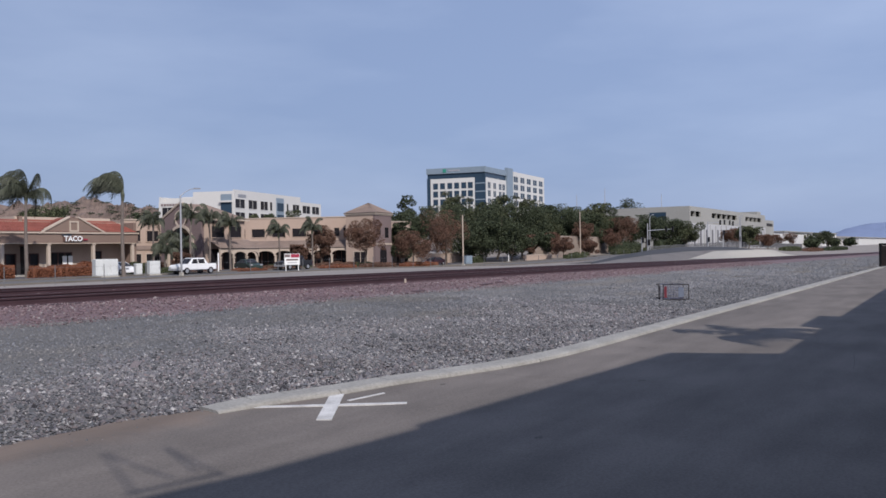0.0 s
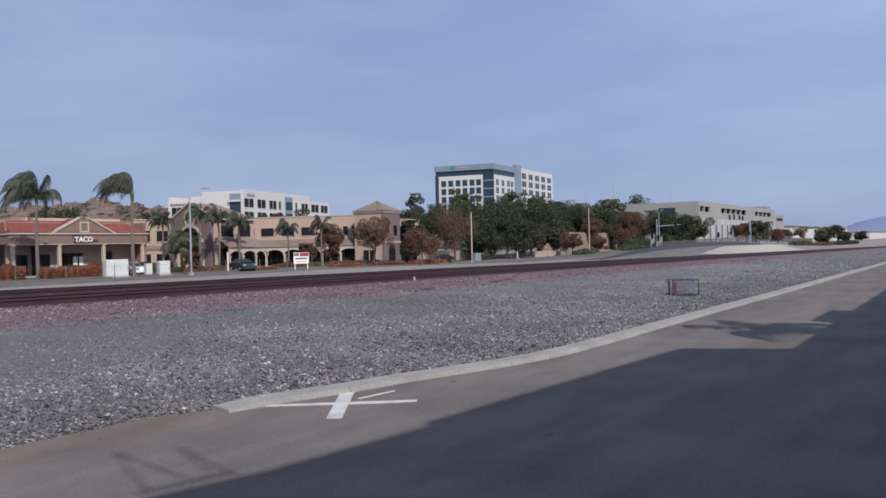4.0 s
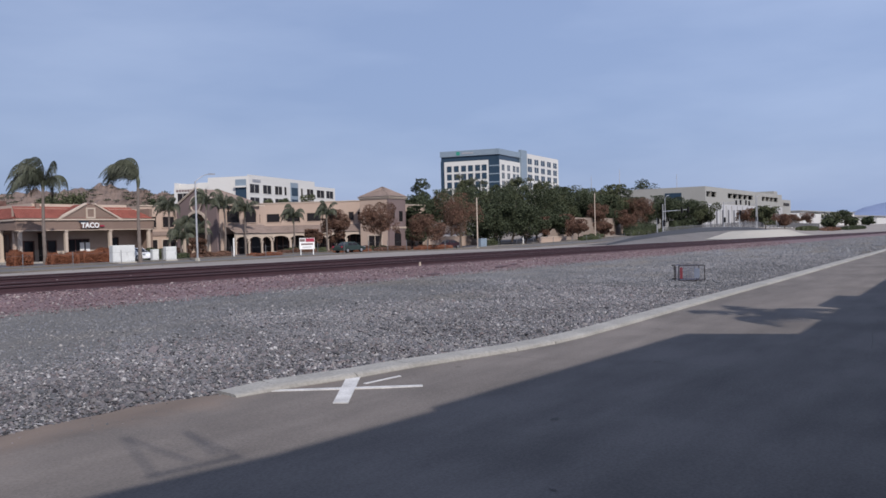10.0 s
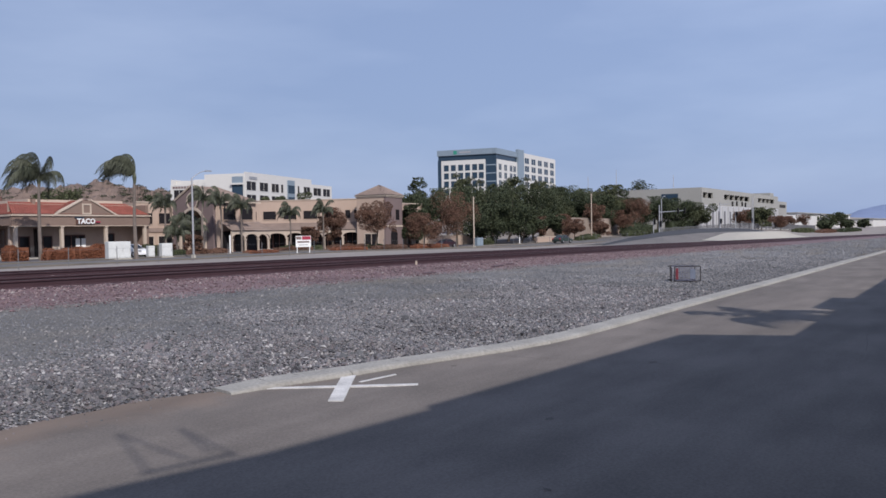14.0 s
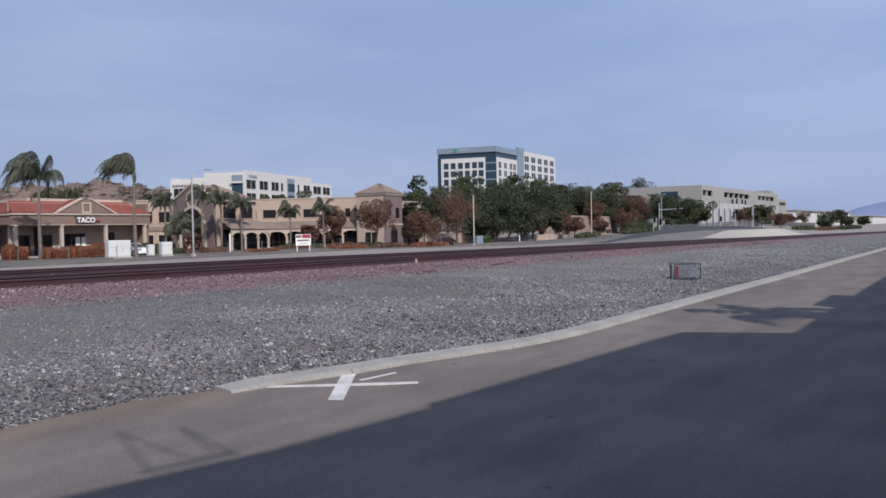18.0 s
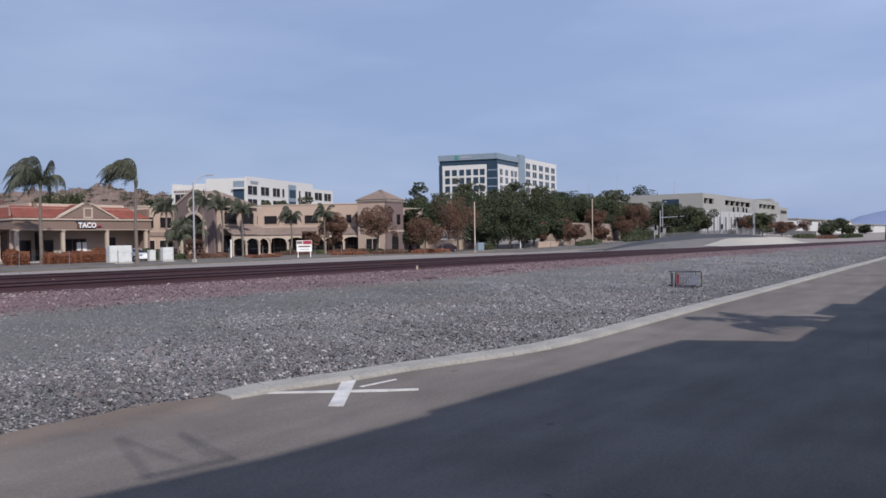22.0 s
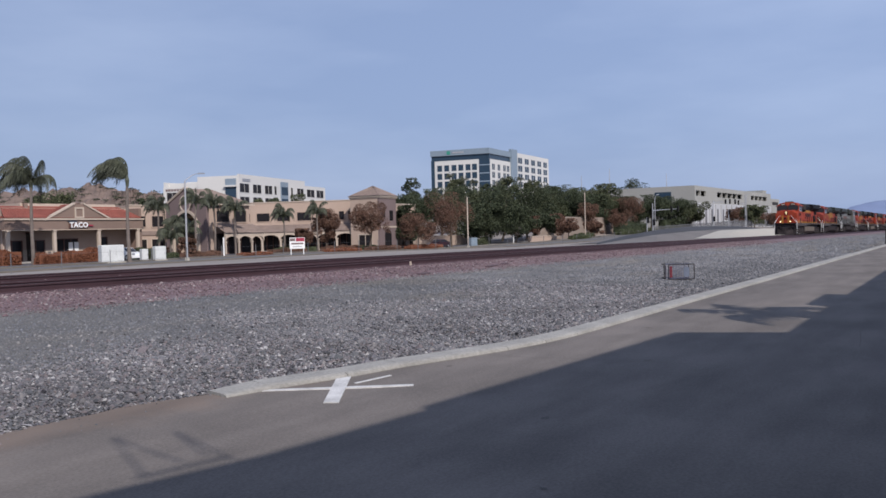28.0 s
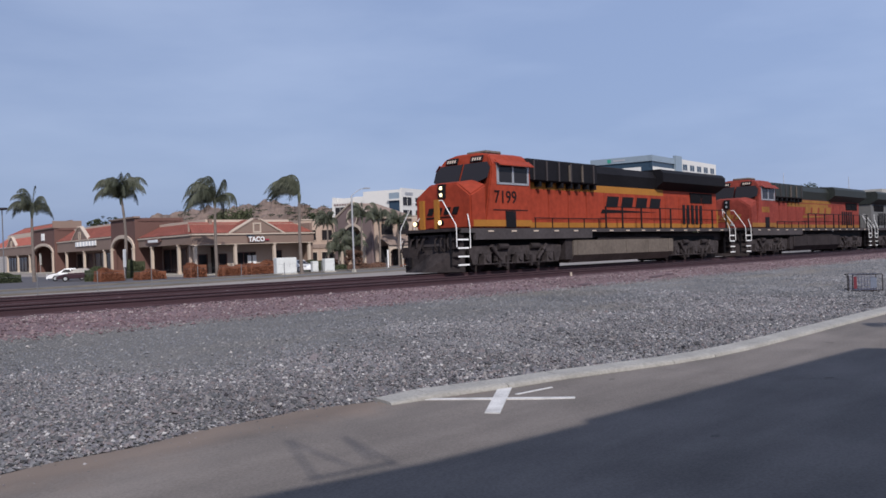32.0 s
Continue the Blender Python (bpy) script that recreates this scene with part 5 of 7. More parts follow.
# ---- hills ----
def build_hills():
    def ridge(name, line, depth, material, label, jag, seed, cols=90, rows=15, skirt=-20.0):
        """A hill range below a skyline of (x, y, z); it falls off to both sides."""
        line = [Vector(p) for p in line]
        cum = [0.0]
        for a, b in zip(line, line[1:]):
            cum.append(cum[-1] + (b - a).length)
        verts, faces = [], []
        for i in range(cols):
            q = cum[-1] * i / (cols - 1)
            k = max(j for j in range(len(cum) - 1) if cum[j] <= q + 1e-6)
            p = line[k].lerp(line[k + 1], (q - cum[k]) / (cum[k + 1] - cum[k]))
            out = Vector((p.x, p.y, 0)).normalized()
            for j in range(rows):
                w = -1 + 2 * j / (rows - 1)
                f = (math.cos(w * math.pi) + 1) / 2
                pos = Vector((p.x, p.y, 0)) + out * depth * w
                z = skirt + (p.z - skirt) * f
                z += jag * f * (noise.fractal(Vector((pos.x, pos.y, seed)) / (depth * (0.16 if name == "hill" else 0.35)), 0.9, 2.1, 6) - 0.1)
                verts.append((pos.x, pos.y, z))
        for i in range(cols - 1):
            for j in range(rows - 1):
                a = i * rows + j
                faces.append((a, a + 1, a + rows + 1, a + rows))
        if name == "hill":
            rng = np.random.default_rng(5)
            v = np.array(verts)
            v = v[(v[:, 2] > 8)]
            pick = v[rng.integers(0, len(v), 800)] + rng.normal(size=(800, 3)) * np.array((4, 4, 0))
            pts = np.repeat(pick, 26, 0) + rng.normal(size=(800 * 26, 3)) * np.array((1.5, 1.5, 0.35)) + np.array((0, 0, -0.3))
            tagged(new("shrubs", leaf_mesh("shrubs", pts, 0.7, M_SHRUB, rng, 1.0)), "dry dark shrubs scattered over the hill", "shrub", kind="stuff")
        tagged(new(name, raw(name, verts, faces, material, name != "hill")), label, "hill", kind="structure")
    ridge("hill", [(250, 640, 10), (330, 640, 34), (367, 627, 39), (400, 632, 43), (426, 629, 49), (441, 607, 44), (421, 545, 37), (398, 489, 30), (400, 430, 8)], 130, M_HILL, "dry brown rocky hill behind the shops", 9, 3, 160, 41, 0.0)
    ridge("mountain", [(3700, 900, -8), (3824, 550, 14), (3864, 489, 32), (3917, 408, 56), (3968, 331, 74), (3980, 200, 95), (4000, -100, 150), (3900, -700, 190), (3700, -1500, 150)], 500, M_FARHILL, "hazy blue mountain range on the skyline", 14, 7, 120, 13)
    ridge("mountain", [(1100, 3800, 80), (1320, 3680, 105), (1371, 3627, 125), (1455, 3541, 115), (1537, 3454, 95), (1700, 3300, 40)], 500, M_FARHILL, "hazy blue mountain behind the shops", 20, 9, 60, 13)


build_hills()


# ---- street and small things ----
def bend(s):
    """The street draws nearer to the railway further on."""
    return -8.0 * smooth(95, 140, s)


M_GREYDIRT = mat("grey_earth", (0.135, 0.124, 0.118), 0.95, big=0.15, fine=3.0, var=0.3)
M_DARKROAD = mat("dark_road", (0.055, 0.056, 0.062), 0.9, spec=0.2, big=0.3, fine=8, var=0.25)


def build_street():
    S = [-120, -40, 0, 30, 60, 80, 95, 100, 105, 110, 116, 122, 128, 135, 141, 155, 175, 195, 215, 235, 260, 300, 350, 400, 470]

    def strip(name, d0, d1, lift, material, label, cat, side=0.12, w=1.0):
        bm = B()
        rows = [[bm.verts.new((s, d + bend(s) * w, land(s, d + bend(s) * w) + lift)) for d in (d0, (d0 + d1) / 2, d1)] + [bm.verts.new((s, d0 + bend(s) * w, land(s, d0 + bend(s) * w) - side))] for s in S]
        for a, b in zip(rows, rows[1:]):
            bm.faces.new((a[0], b[0], b[1], a[1]))
            bm.faces.new((a[1], b[1], b[2], a[2]))
            bm.faces.new((a[3], b[3], b[0], a[0]))
        solid(name, bm, material, label, cat, kind="structure")
    strip("road", 64.5, 73.0, 0.02, M_ROADTAN, "grey asphalt street behind the railway", "road")
    strip("road_edge", 63.6, 64.5, 0.14, M_PAVE, "pale concrete kerb and gutter of the street", "kerb")
    strip("pavement_far", 73.0, 74.6, 0.15, M_PAVE, "pale concrete pavement along the street", "pavement")
    strip("car_park", 74.6, 86.5, 0.03, M_ASPHALT, "asphalt car park before the shops", "car park", w=0.0)
    bm = B()
    bx(bm, -80, 47.0, 86.6, 200, land(0, 100) - 0.2, land(0, 100) + 0.03)
    solid("car_park", bm, M_ASPHALT, "asphalt car park beside the long shop row", "car park", kind="structure")
    # a side street climbs on a low bank behind the railway
    line = [(108.0, -0.95, -0.9), (119.2, -0.5, -0.1), (135.2, 0.0, 0.65), (155.0, 0.3, 1.1), (180.4, 0.35, 1.05), (200.0, 0.2, 0.75), (222.0, -0.3, 0.1)]
    top, bank = B(), B()
    rows = [[(s0 - 1.0, 38.5, land(s0, 38.5) - 0.05), (s0, 44.0, za), (s0 + 11.0, 48.0, zb), (s0 + 12.0, 55.0, land(s0 + 12.0, 55.0) - 0.05)] for s0, za, zb in line]
    for bmx, cols, lift in ((bank, (0, 1), 0.0), (top, (1, 2), 0.02), (bank, (2, 3), 0.0)):
        vs = [[bmx.verts.new((r[c][0], r[c][1], r[c][2] + lift)) for c in cols] for r in rows]
        for a, b in zip(vs, vs[1:]):
            bmx.faces.new((a[0], b[0], b[1], a[1]))
    solid("road_bank", bank, M_GREYDIRT, "dry earth bank under the side street", "bank", kind="structure")
    solid("side_road", top, M_DARKROAD, "dark asphalt side street climbing on a bank", "road", kind="structure")
    # sloping concrete apron between the tracks and the street
    bm = B()
    low, high = [], []
    n = 24
    for i in range(n + 1):
        s = 137 + 82 * i / n
        k = smooth(0, 6, i) * (1 - smooth(n - 9, n, i))
        low.append(bm.verts.new((s, 32.5, land(s, 32.5) + 0.02)))
        high.append(bm.verts.new((s + 2.0, 36.0, land(s, 32.5) + 0.03 + (1.15 + 0.006 * (s - 137)) * k)))
    back = [bm.verts.new((v.co.x + 1.0, 39.5, v.co.z + 0.05)) for v in high]
    foot = [bm.verts.new((v.co.x + 1.5, 42.5, land(v.co.x, 42.5) - 0.05)) for v in back]
    for i in range(n):
        bm.faces.new((low[i], low[i + 1], high[i + 1], high[i]))
        bm.faces.new((high[i], high[i + 1], back[i + 1], back[i]))
        bm.faces.new((back[i], back[i + 1], foot[i + 1], foot[i]))
    solid("concrete_apron", bm, M_CONC, "pale sloping concrete apron beside the railway", "apron", kind="structure")


build_street()


def build_street_lamp(x, y, top, arm=True):
    z = land(x, y)
    h = top - z
    l = thing("street_lamp", up(x, y, z), "tall grey street lamp with a curved arm" if arm else "plain pale street pole without an arm", "lamp post", "street lamps")
    bm = B()
    rod(bm, (0, 0, -0.1), (0, 0, h - (0.8 if arm else 0)), 0.11, 0.08, n=10)
    part("pole", bm, M_STEEL if arm else M_CREAM, l)
    bm = B()
    rod(bm, (0, 0, 0), (0, 0, 0.35), 0.26, 0.22, n=12)
    part("base", bm, M_CONC, l)
    if arm:
        bm = B()
        pts = [(1.9 * q, 0.0, h - 0.8 + 0.85 * math.sin(q * math.pi / 2)) for q in (0, 0.25, 0.5, 0.75, 1.0)]
        tube(bm, pts, 0.045)
        part("arm", bm, M_STEEL, l)
        bm = B()
        prism(bm, [(1.8, h - 0.02), (2.6, h + 0.02), (2.55, h + 0.14), (1.85, h + 0.14)], "y", -0.13, 0.13)
        part("lantern", bm, M_STEEL, l)
    return l


for x, y, t, a in ((57.0, 68.0, 8.2, True), (106.9, 64.0, 6.6, False), (154.7, 65.0, 8.5, False), (177.2, 58.0, 8.3, True), (224.9, 49.1, 9.1, True)):
    build_street_lamp(x, y, t, a)


def build_signal(x, y, h, arm=None, base=None):
    """arm: how far the mast arm reaches along x, and how high it leaves the post."""
    z = land(x, y) + 0.05 if base is None else base
    s = thing("traffic_signal", up(x, y, z), "grey traffic signal post with a long mast arm" if arm else "grey traffic signal post with dark signal heads", "traffic light", "traffic signals")
    bm = B()
    rod(bm, (0, 0, -1.2), (0, 0, h), 0.16, 0.1, n=8)
    part("pole", bm, M_STEEL, s)
    heads = [(0, 0, h - 0.6)]
    if arm:
        reach, za = arm
        bm = B()
        rod(bm, (0, 0, za), (reach, 0, za + 0.5), 0.1, 0.06, n=6)
        part("mast_arm", bm, M_STEEL, s)
        heads = [(0, 0, 2.9), (reach * 0.7, 0, za + 0.35), (reach * 0.98, 0, za + 0.5)]
    for q in heads:
        bm = B()
        bx(bm, q[0] - 0.25, q[0] + 0.25, q[1] - 0.4, q[1] - 0.12, q[2] - 0.6, q[2] + 0.6)
        hd = part("signal_head", bm, M_BLACK, s)
        for k in (-0.38, 0.0, 0.38):
            bm = B()
            rod(bm, (q[0], q[1] - 0.48, q[2] + k), (q[0], q[1] - 0.4, q[2] + k), 0.14, n=8)
            part("lens", bm, M_SHADEFILL_LENS, hd)


for a in ((202.7, 52.0, 7.4, (16.0, 6.9)), (217.1, 51.8, 5.2), (236.8, 52.0, 9.4, (-13.0, 6.6)), (157.5, 52.0, 6.6, (16.0, 5.2)), (166.4, 56.2, 3.8)):
    build_signal(*a)

# railings along the raised street
for k in range(21):
    x = 160 + 9.0 * k
    z = land(x, 53.0) + 0.4
    r = thing("railing", up(x, 53.0, z), "grey street railing panel", "railing", "street railings")
    for q in (0.0, 8.9):
        bm = B()
        rod(bm, (q, 0, -0.9), (q, 0, 1.7), 0.05, n=6)
        part("post", bm, M_FENCE, r)
    for hh in (0.35, 1.0, 1.68):
        bm = B()
        rod(bm, (0, 0, hh), (8.9, 0, hh), 0.03, n=5)
        part("rail", bm, M_FENCE, r)
    for q in range(17):
        sub("baluster", share("baluster", lambda b: rod(b, (0, 0, 0.0), (0, 0, 1.68), 0.045, n=4), M_FENCE), r, pose(0.5 + 0.5 * q, 0, 0))


def build_fence_post(x, y, h, m=None):
    bm = B()
    rod(bm, (0, 0, -0.2), (0, 0, h), 0.035, n=6)
    rod(bm, (0, 0, h), (0, 0, h + 0.04), 0.045, 0.02, n=6)
    solid("fence_post", bm, m or M_FENCE, "thin grey metal post by the street", "post", "fence posts", m=up(x, y, land(x, y)))


for i in range(34):
    build_fence_post(18 + 4.2 * i, 61.4 + bend(18 + 4.2 * i) + 0.25 * math.sin(i * 1.7), 1.5)

# wires between the posts
for z in (0.6, 1.35):
    bm = B()
    pts = [(18 + 4.2 * i, 61.4 + bend(18 + 4.2 * i) + 0.25 * math.sin(i * 1.7), land(18 + 4.2 * i, 61.4 + bend(18 + 4.2 * i)) + z) for i in range(34)]
    rows = [[bm.verts.new((x, y + u, zz + v)) for u, v in ((0, 0.006), (0.006, 0), (0, -0.006), (-0.006, 0))] for x, y, zz in pts]
    for a, b in zip(rows, rows[1:]):
        for i in range(4):
            bm.faces.new((a[i], b[i], b[(i + 1) % 4], a[(i + 1) % 4]))
    solid("fence_wire", bm, M_FENCE, "thin wire strung along the fence posts", "wire", "fence wires")


M_CABINET = mat("cabinet_paint", (0.56, 0.57, 0.56), 0.55, big=1.2, fine=9, var=0.14, bump=0.06)


def build_cabinet(x0, x1, y, h, dep, label, m):
    z = land(x0, y)
    c = thing("utility_cabinet", up(x0, y, z, -12), label, "cabinet", "utility cabinets")
    w = x1 - x0
    bm = B()
    bx(bm, 0, w, 0, dep, 0.12, h)
    bmesh.ops.bevel(bm, geom=bm.edges[:], offset=0.03, segments=1, affect="EDGES")
    part("body", bm, m, c)
    bm = B()
    bx(bm, -0.1, w + 0.1, -0.1, dep + 0.1, -0.2, 0.12)
    part("plinth", bm, M_CONC, c)
    n = max(1, round(w / 0.9))
    for k in range(n):
        bm = B()
        bx(bm, w * k / n + 0.04, w * (k + 1) / n - 0.04, -0.025, 0.0, 0.2, h - 0.08)
        d = part("door", bm, m, c)
        bm = B()
        bx(bm, w * (k + 0.85) / n, w * (k + 0.9) / n, -0.06, -0.025, h * 0.45, h * 0.6)
        part("handle", bm, M_STEEL, d)


build_cabinet(50.7, 53.0, 73.2, 1.85, 0.9, "large white utility cabinet by the street", M_CABINET)
build_cabinet(55.9, 56.6, 73.8, 1.3, 0.6, "small white utility cabinet by the street", M_CABINET)
build_cabinet(57.0, 58.2, 73.0, 1.55, 0.7, "pale grey utility cabinet by the street", M_CABINET)
build_cabinet(119.5, 121.0, 70.9, 1.5, 0.8, "pale green utility cabinet by the trees", M_TEAL)


def build_sale_sign():
    s = thing("estate_sign", up(73.0, 67.5, land(73.0, 67.5), -42) @ Matrix.Scale(0.78, 4), "white notice board with red and grey bars", "sign")
    for x in (-0.95, 0.95):
        bm = B()
        bx(bm, x - 0.06, x + 0.06, -0.06, 0.06, -0.2, 2.6)
        part("post", bm, M_WHITE, s)
    bm = B()
    bx(bm, -1.15, 1.15, -0.1, -0.065, 0.95, 2.65)
    pn = part("panel", bm, M_WHITE, s)
    for x0, x1, z0, z1, m in ((-0.2, 1.1, 2.05, 2.6, M_REDSIGN), (-1.1, -0.3, 2.1, 2.55, M_MAUVE), (-0.9, 0.9, 1.6, 1.85, M_MAUVE), (-0.7, 0.7, 1.2, 1.35, M_STEEL)):
        bm = B()
        bx(bm, x0, x1, -0.115, -0.1, z0, z1)
        part("bar", bm, m, pn)


build_sale_sign()


def build_shop_extras():
    """A lamp over the car park and two white panels standing before the shops."""
    x, y, top = 36.4, 112.0, 8.2
    z = land(x, y)
    l = thing("car_park_lamp", up(x, y, z), "slim pole with a flat dark lamp head over the car park", "lamp post")
    bm = B()
    rod(bm, (0, 0, -0.1), (0, 0, top - z), 0.09, 0.07, n=8)
    part("pole", bm, M_FENCE, l)
    bm = B()
    bx(bm, -0.45, 0.45, -0.7, 0.7, top - z, top - z + 0.28)
    bmesh.ops.bevel(bm, geom=bm.edges[:], offset=0.05, segments=1, affect="EDGES")
    part("lamp_head", bm, M_UNDER, l, "flat dark lamp head")
    for x, y, h in ((41.2, 88.6, 3.4), (60.5, 166.0, 3.9)):
        z = land(x, y)
        p = thing("panel_sign", up(x, y, z, 35), "narrow white standing panel before the shops", "sign", "standing panels")
        bm = B()
        rod(bm, (0, 0, -0.1), (0, 0, h), 0.035, n=6)
        part("pole", bm, M_STEEL, p)
        bm = B()
        bx(bm, -0.28, 0.28, -0.06, -0.03, h * 0.42, h)
        part("panel", bm, M_WHITE, p)


build_shop_extras()


M_BANK = mat("tan_bank", (0.25, 0.2, 0.165), 0.95, big=0.3, fine=5, var=0.25)


def build_walls():
    for x0, x1, y0, y1, z1, lab, m in ((116, 134, 79.5, 79.8, 0.6, "low pale garden wall under the trees", M_STUCCO), (148.5, 190, 70.9, 71.3, 3.9, "tan retaining wall behind the road trees", M_STUCCO), (138.5, 150.5, 69.4, 69.7, 0.0, "low tan kerb wall", M_STUCCO)):
        z = land((x0 + x1) / 2, y0)
        w = thing("garden_wall", Matrix.Identity(4), lab, "wall", "garden walls")
        bm = B()
        if z1 > 2:
            prism(bm, [(x0 - 6, z - 0.5), (x1, z - 0.5), (x1, z1 - 0.3), (x0 + 6, z1), (x0, z1 * 0.45)], "y", y0, y1)
            m = M_BANK
        else:
            bx(bm, x0, x1, y0, y1, z - 0.5, max(z1, z + 0.5))
        part("body", bm, m, w)
        if z1 < 2:
            bm = B()
            bx(bm, x0 - 0.05, x1 + 0.05, y0 - 0.06, y1 + 0.06, max(z1, z + 0.5), max(z1, z + 0.5) + 0.12)
            part("coping", bm, M_CREAM, w)
    for x, y, h, lab in ((133.1, 70.0, 1.5, "white marker post by the road"), (67.0, 73.5, 2.3, "white post sign by the car park")):
        z = land(x, y)
        p = thing("marker_post", up(x, y, z), lab, "post")
        bm = B()
        bx(bm, -0.09, 0.09, -0.08, 0.08, -0.1, h)
        bmesh.ops.bevel(bm, geom=bm.edges[:], offset=0.06, segments=1, affect="EDGES")
        part("body", bm, M_WHITE, p)
        bm = B()
        bx(bm, -0.3, 0.3, -0.2, 0.2, -0.1, 0.12)
        part("base", bm, M_CONC, p)
    # dark gate frame beside the kerb, far down the drive
    g = thing("gate_frame", up(67.0, 4.95, land(67, 5)), "dark metal gate post beside the kerb", "gate")
    bm = B()
    bx(bm, -0.08, 0.08, -0.08, 0.08, -0.1, 1.75)
    part("post", bm, M_BLACK, g)
    bm = B()
    bx(bm, 0.08, 0.16, -2.6, 0.0, 1.6, 1.75)
    part("top_rail", bm, M_BLACK, g)
    bm = B()
    bx(bm, 0.09, 0.13, -2.6, 0.0, 0.1, 1.58)
    part("panel", bm, M_UNDER, g, "grey mesh panel")


build_walls()


def build_cart():
    """A shopping cart lying on its side: x along it, z up; its basket mouth faces the eye's side."""
    cart = thing("shopping_cart", up(23.35, 6.97, land(23.3, 7.0) + 0.01, -57.0) @ Matrix.Scale(0.84, 4), "steel shopping cart lying on its side in the gravel", "shopping cart")
    W = 0.52
    mat_cartwire = mat("blue_grey_wire", (0.2, 0.2, 0.26), 0.45, metal=0.4, var=0.15, bump=0)
    # lying: the cart's width stands upright, so z runs over its width

    def bar(name, p, q, r, m=M_STEEL, lab=""):
        bm = B()
        tube(bm, [p, q], r, 5)
        return part(name, bm, m, cart, lab)
    fr = [((-0.44, -0.28, 0.02), (0.44, -0.22, 0.02)), ((-0.44, -0.28, W), (0.44, -0.22, W)), ((-0.44, 0.28, 0.02), (0.38, 0.2, 0.02)), ((-0.44, 0.28, W), (0.38, 0.2, W)), ((-0.44, -0.28, 0.02), (-0.44, -0.28, W)),
          ((0.44, -0.22, 0.02), (0.44, -0.22, W)), ((0.38, 0.2, 0.02), (0.38, 0.2, W)), ((-0.44, 0.28, 0.02), (-0.44, 0.28, W))]
    for p, q in fr:
        bar("frame_bar", p, q, 0.015, M_UNDER)
    for k in range(9):
        f = (k + 0.5) / 9
        x = -0.43 + 0.8 * f
        bm = B()
        tube(bm, [(x, -0.27 + 0.05 * f, W), (x, 0.27 - 0.07 * f, W), (x, 0.27 - 0.07 * f, 0.03), (x, -0.27 + 0.05 * f, 0.03)], 0.011, 4)
        part("basket_wire", bm, mat_cartwire, cart)
    for k in range(6):
        z = 0.06 + (W - 0.08) * k / 5
        bar("basket_wire", (-0.44, 0.28, z), (0.38, 0.2, z), 0.011, mat_cartwire)
    bm = B()
    bx(bm, -0.4, -0.31, -0.26, -0.24, 0.08, W - 0.06)
    part("child_seat", bm, mat("red_plastic", (0.13, 0.018, 0.03), 0.5, var=0.15), cart, "red plastic seat flap")
    bm = B()
    bx(bm, 0.08, 0.26, -0.27, -0.25, 0.1, W - 0.1)
    part("advert_panel", bm, mat("blue_grey_plastic", (0.12, 0.14, 0.19), 0.5, var=0.15), cart, "blue grey panel")
    bar("handle", (-0.56, -0.3, 0.03), (-0.56, -0.3, W - 0.02), 0.016, M_UNDER, "dark push handle")
    for z in (0.04, W - 0.02):
        bar("handle_arm", (-0.56, -0.3, z), (-0.44, -0.2, z), 0.014)
        for x in (-0.42, 0.4):
            bm = B()
            rod(bm, (x, 0.46, z - 0.015), (x, 0.46, z + 0.015), 0.06, n=12)
            part("wheel", bm, M_BLACK, cart)
            bar("leg", (x, 0.24, z), (x, 0.44, z), 0.012)


build_cart()


# ---- dirt and stains on the drive ----
def blotch(name, x, y, a, b, turn, material, label, seed, lift=0.009):
    rng = np.random.default_rng(seed)
    bm = B()
    ca, sa = math.cos(turn), math.sin(turn)
    vs = []
    for i in range(26):
        q = 2 * math.pi * i / 26
        r = 1.0 + 0.3 * rng.normal() * 0.6
        u, v = a * r * math.cos(q), b * r * math.sin(q)
        px, py = x + u * ca - v * sa, y + u * sa + v * ca
        vs.append(bm.verts.new((px, py, land(px, py) + lift)))
    bm.faces.new(vs)
    solid(name, bm, material, label, "stain", "stains on the drive", "structure")


M_STAIN = mat("dark_oil_stain", (0.095, 0.084, 0.074), 0.85, big=4, fine=30, var=0.35)
for i, (x, y, a) in enumerate(((8.1, 5.15, 0.05), (4.5, 2.2, 0.03), (9.4, 3.2, 0.05), (6.2, 3.0, 0.05), (12.4, 4.2, 0.06))):
    blotch("oil_stain", x, y, a, a * 0.6, i * 1.1, M_STAIN, "small dark oil stain on the drive", 10 + i)


def seam(pts, w=0.004):
    bm = B()
    rows = []
    for (x, y), (x2, y2) in zip(pts, pts[1:] + [(2 * pts[-1][0] - pts[-2][0], 2 * pts[-1][1] - pts[-2][1])]):
        n = Vector((-(y2 - y), x2 - x)).normalized() * w
        rows.append((bm.verts.new((x - n.x, y - n.y, land(x, y) + 0.0085)), bm.verts.new((x + n.x, y + n.y, land(x, y) + 0.0085))))
    for a, b in zip(rows, rows[1:]):
        bm.faces.new((a[0], b[0], b[1], a[1]))
    solid("crack", bm, M_STAIN, "thin dark crack in the drive", "crack", "cracks in the drive", "structure")


for i, (x0, y0, dx, dy) in enumerate(((9.0, 5.1, 0.06, -0.42), (15.5, 4.7, 0.1, -0.4), (21.0, 4.75, 0.2, -0.4), (29, 4.75, 0.3, -0.4), (11.5, 1.2, 0.5, 0.03))):
    rr = random.Random(i)
    seam([(x0 + dx * k + rr.uniform(-0.04, 0.04), y0 + dy * k + rr.uniform(-0.04, 0.04)) for k in range(8)])


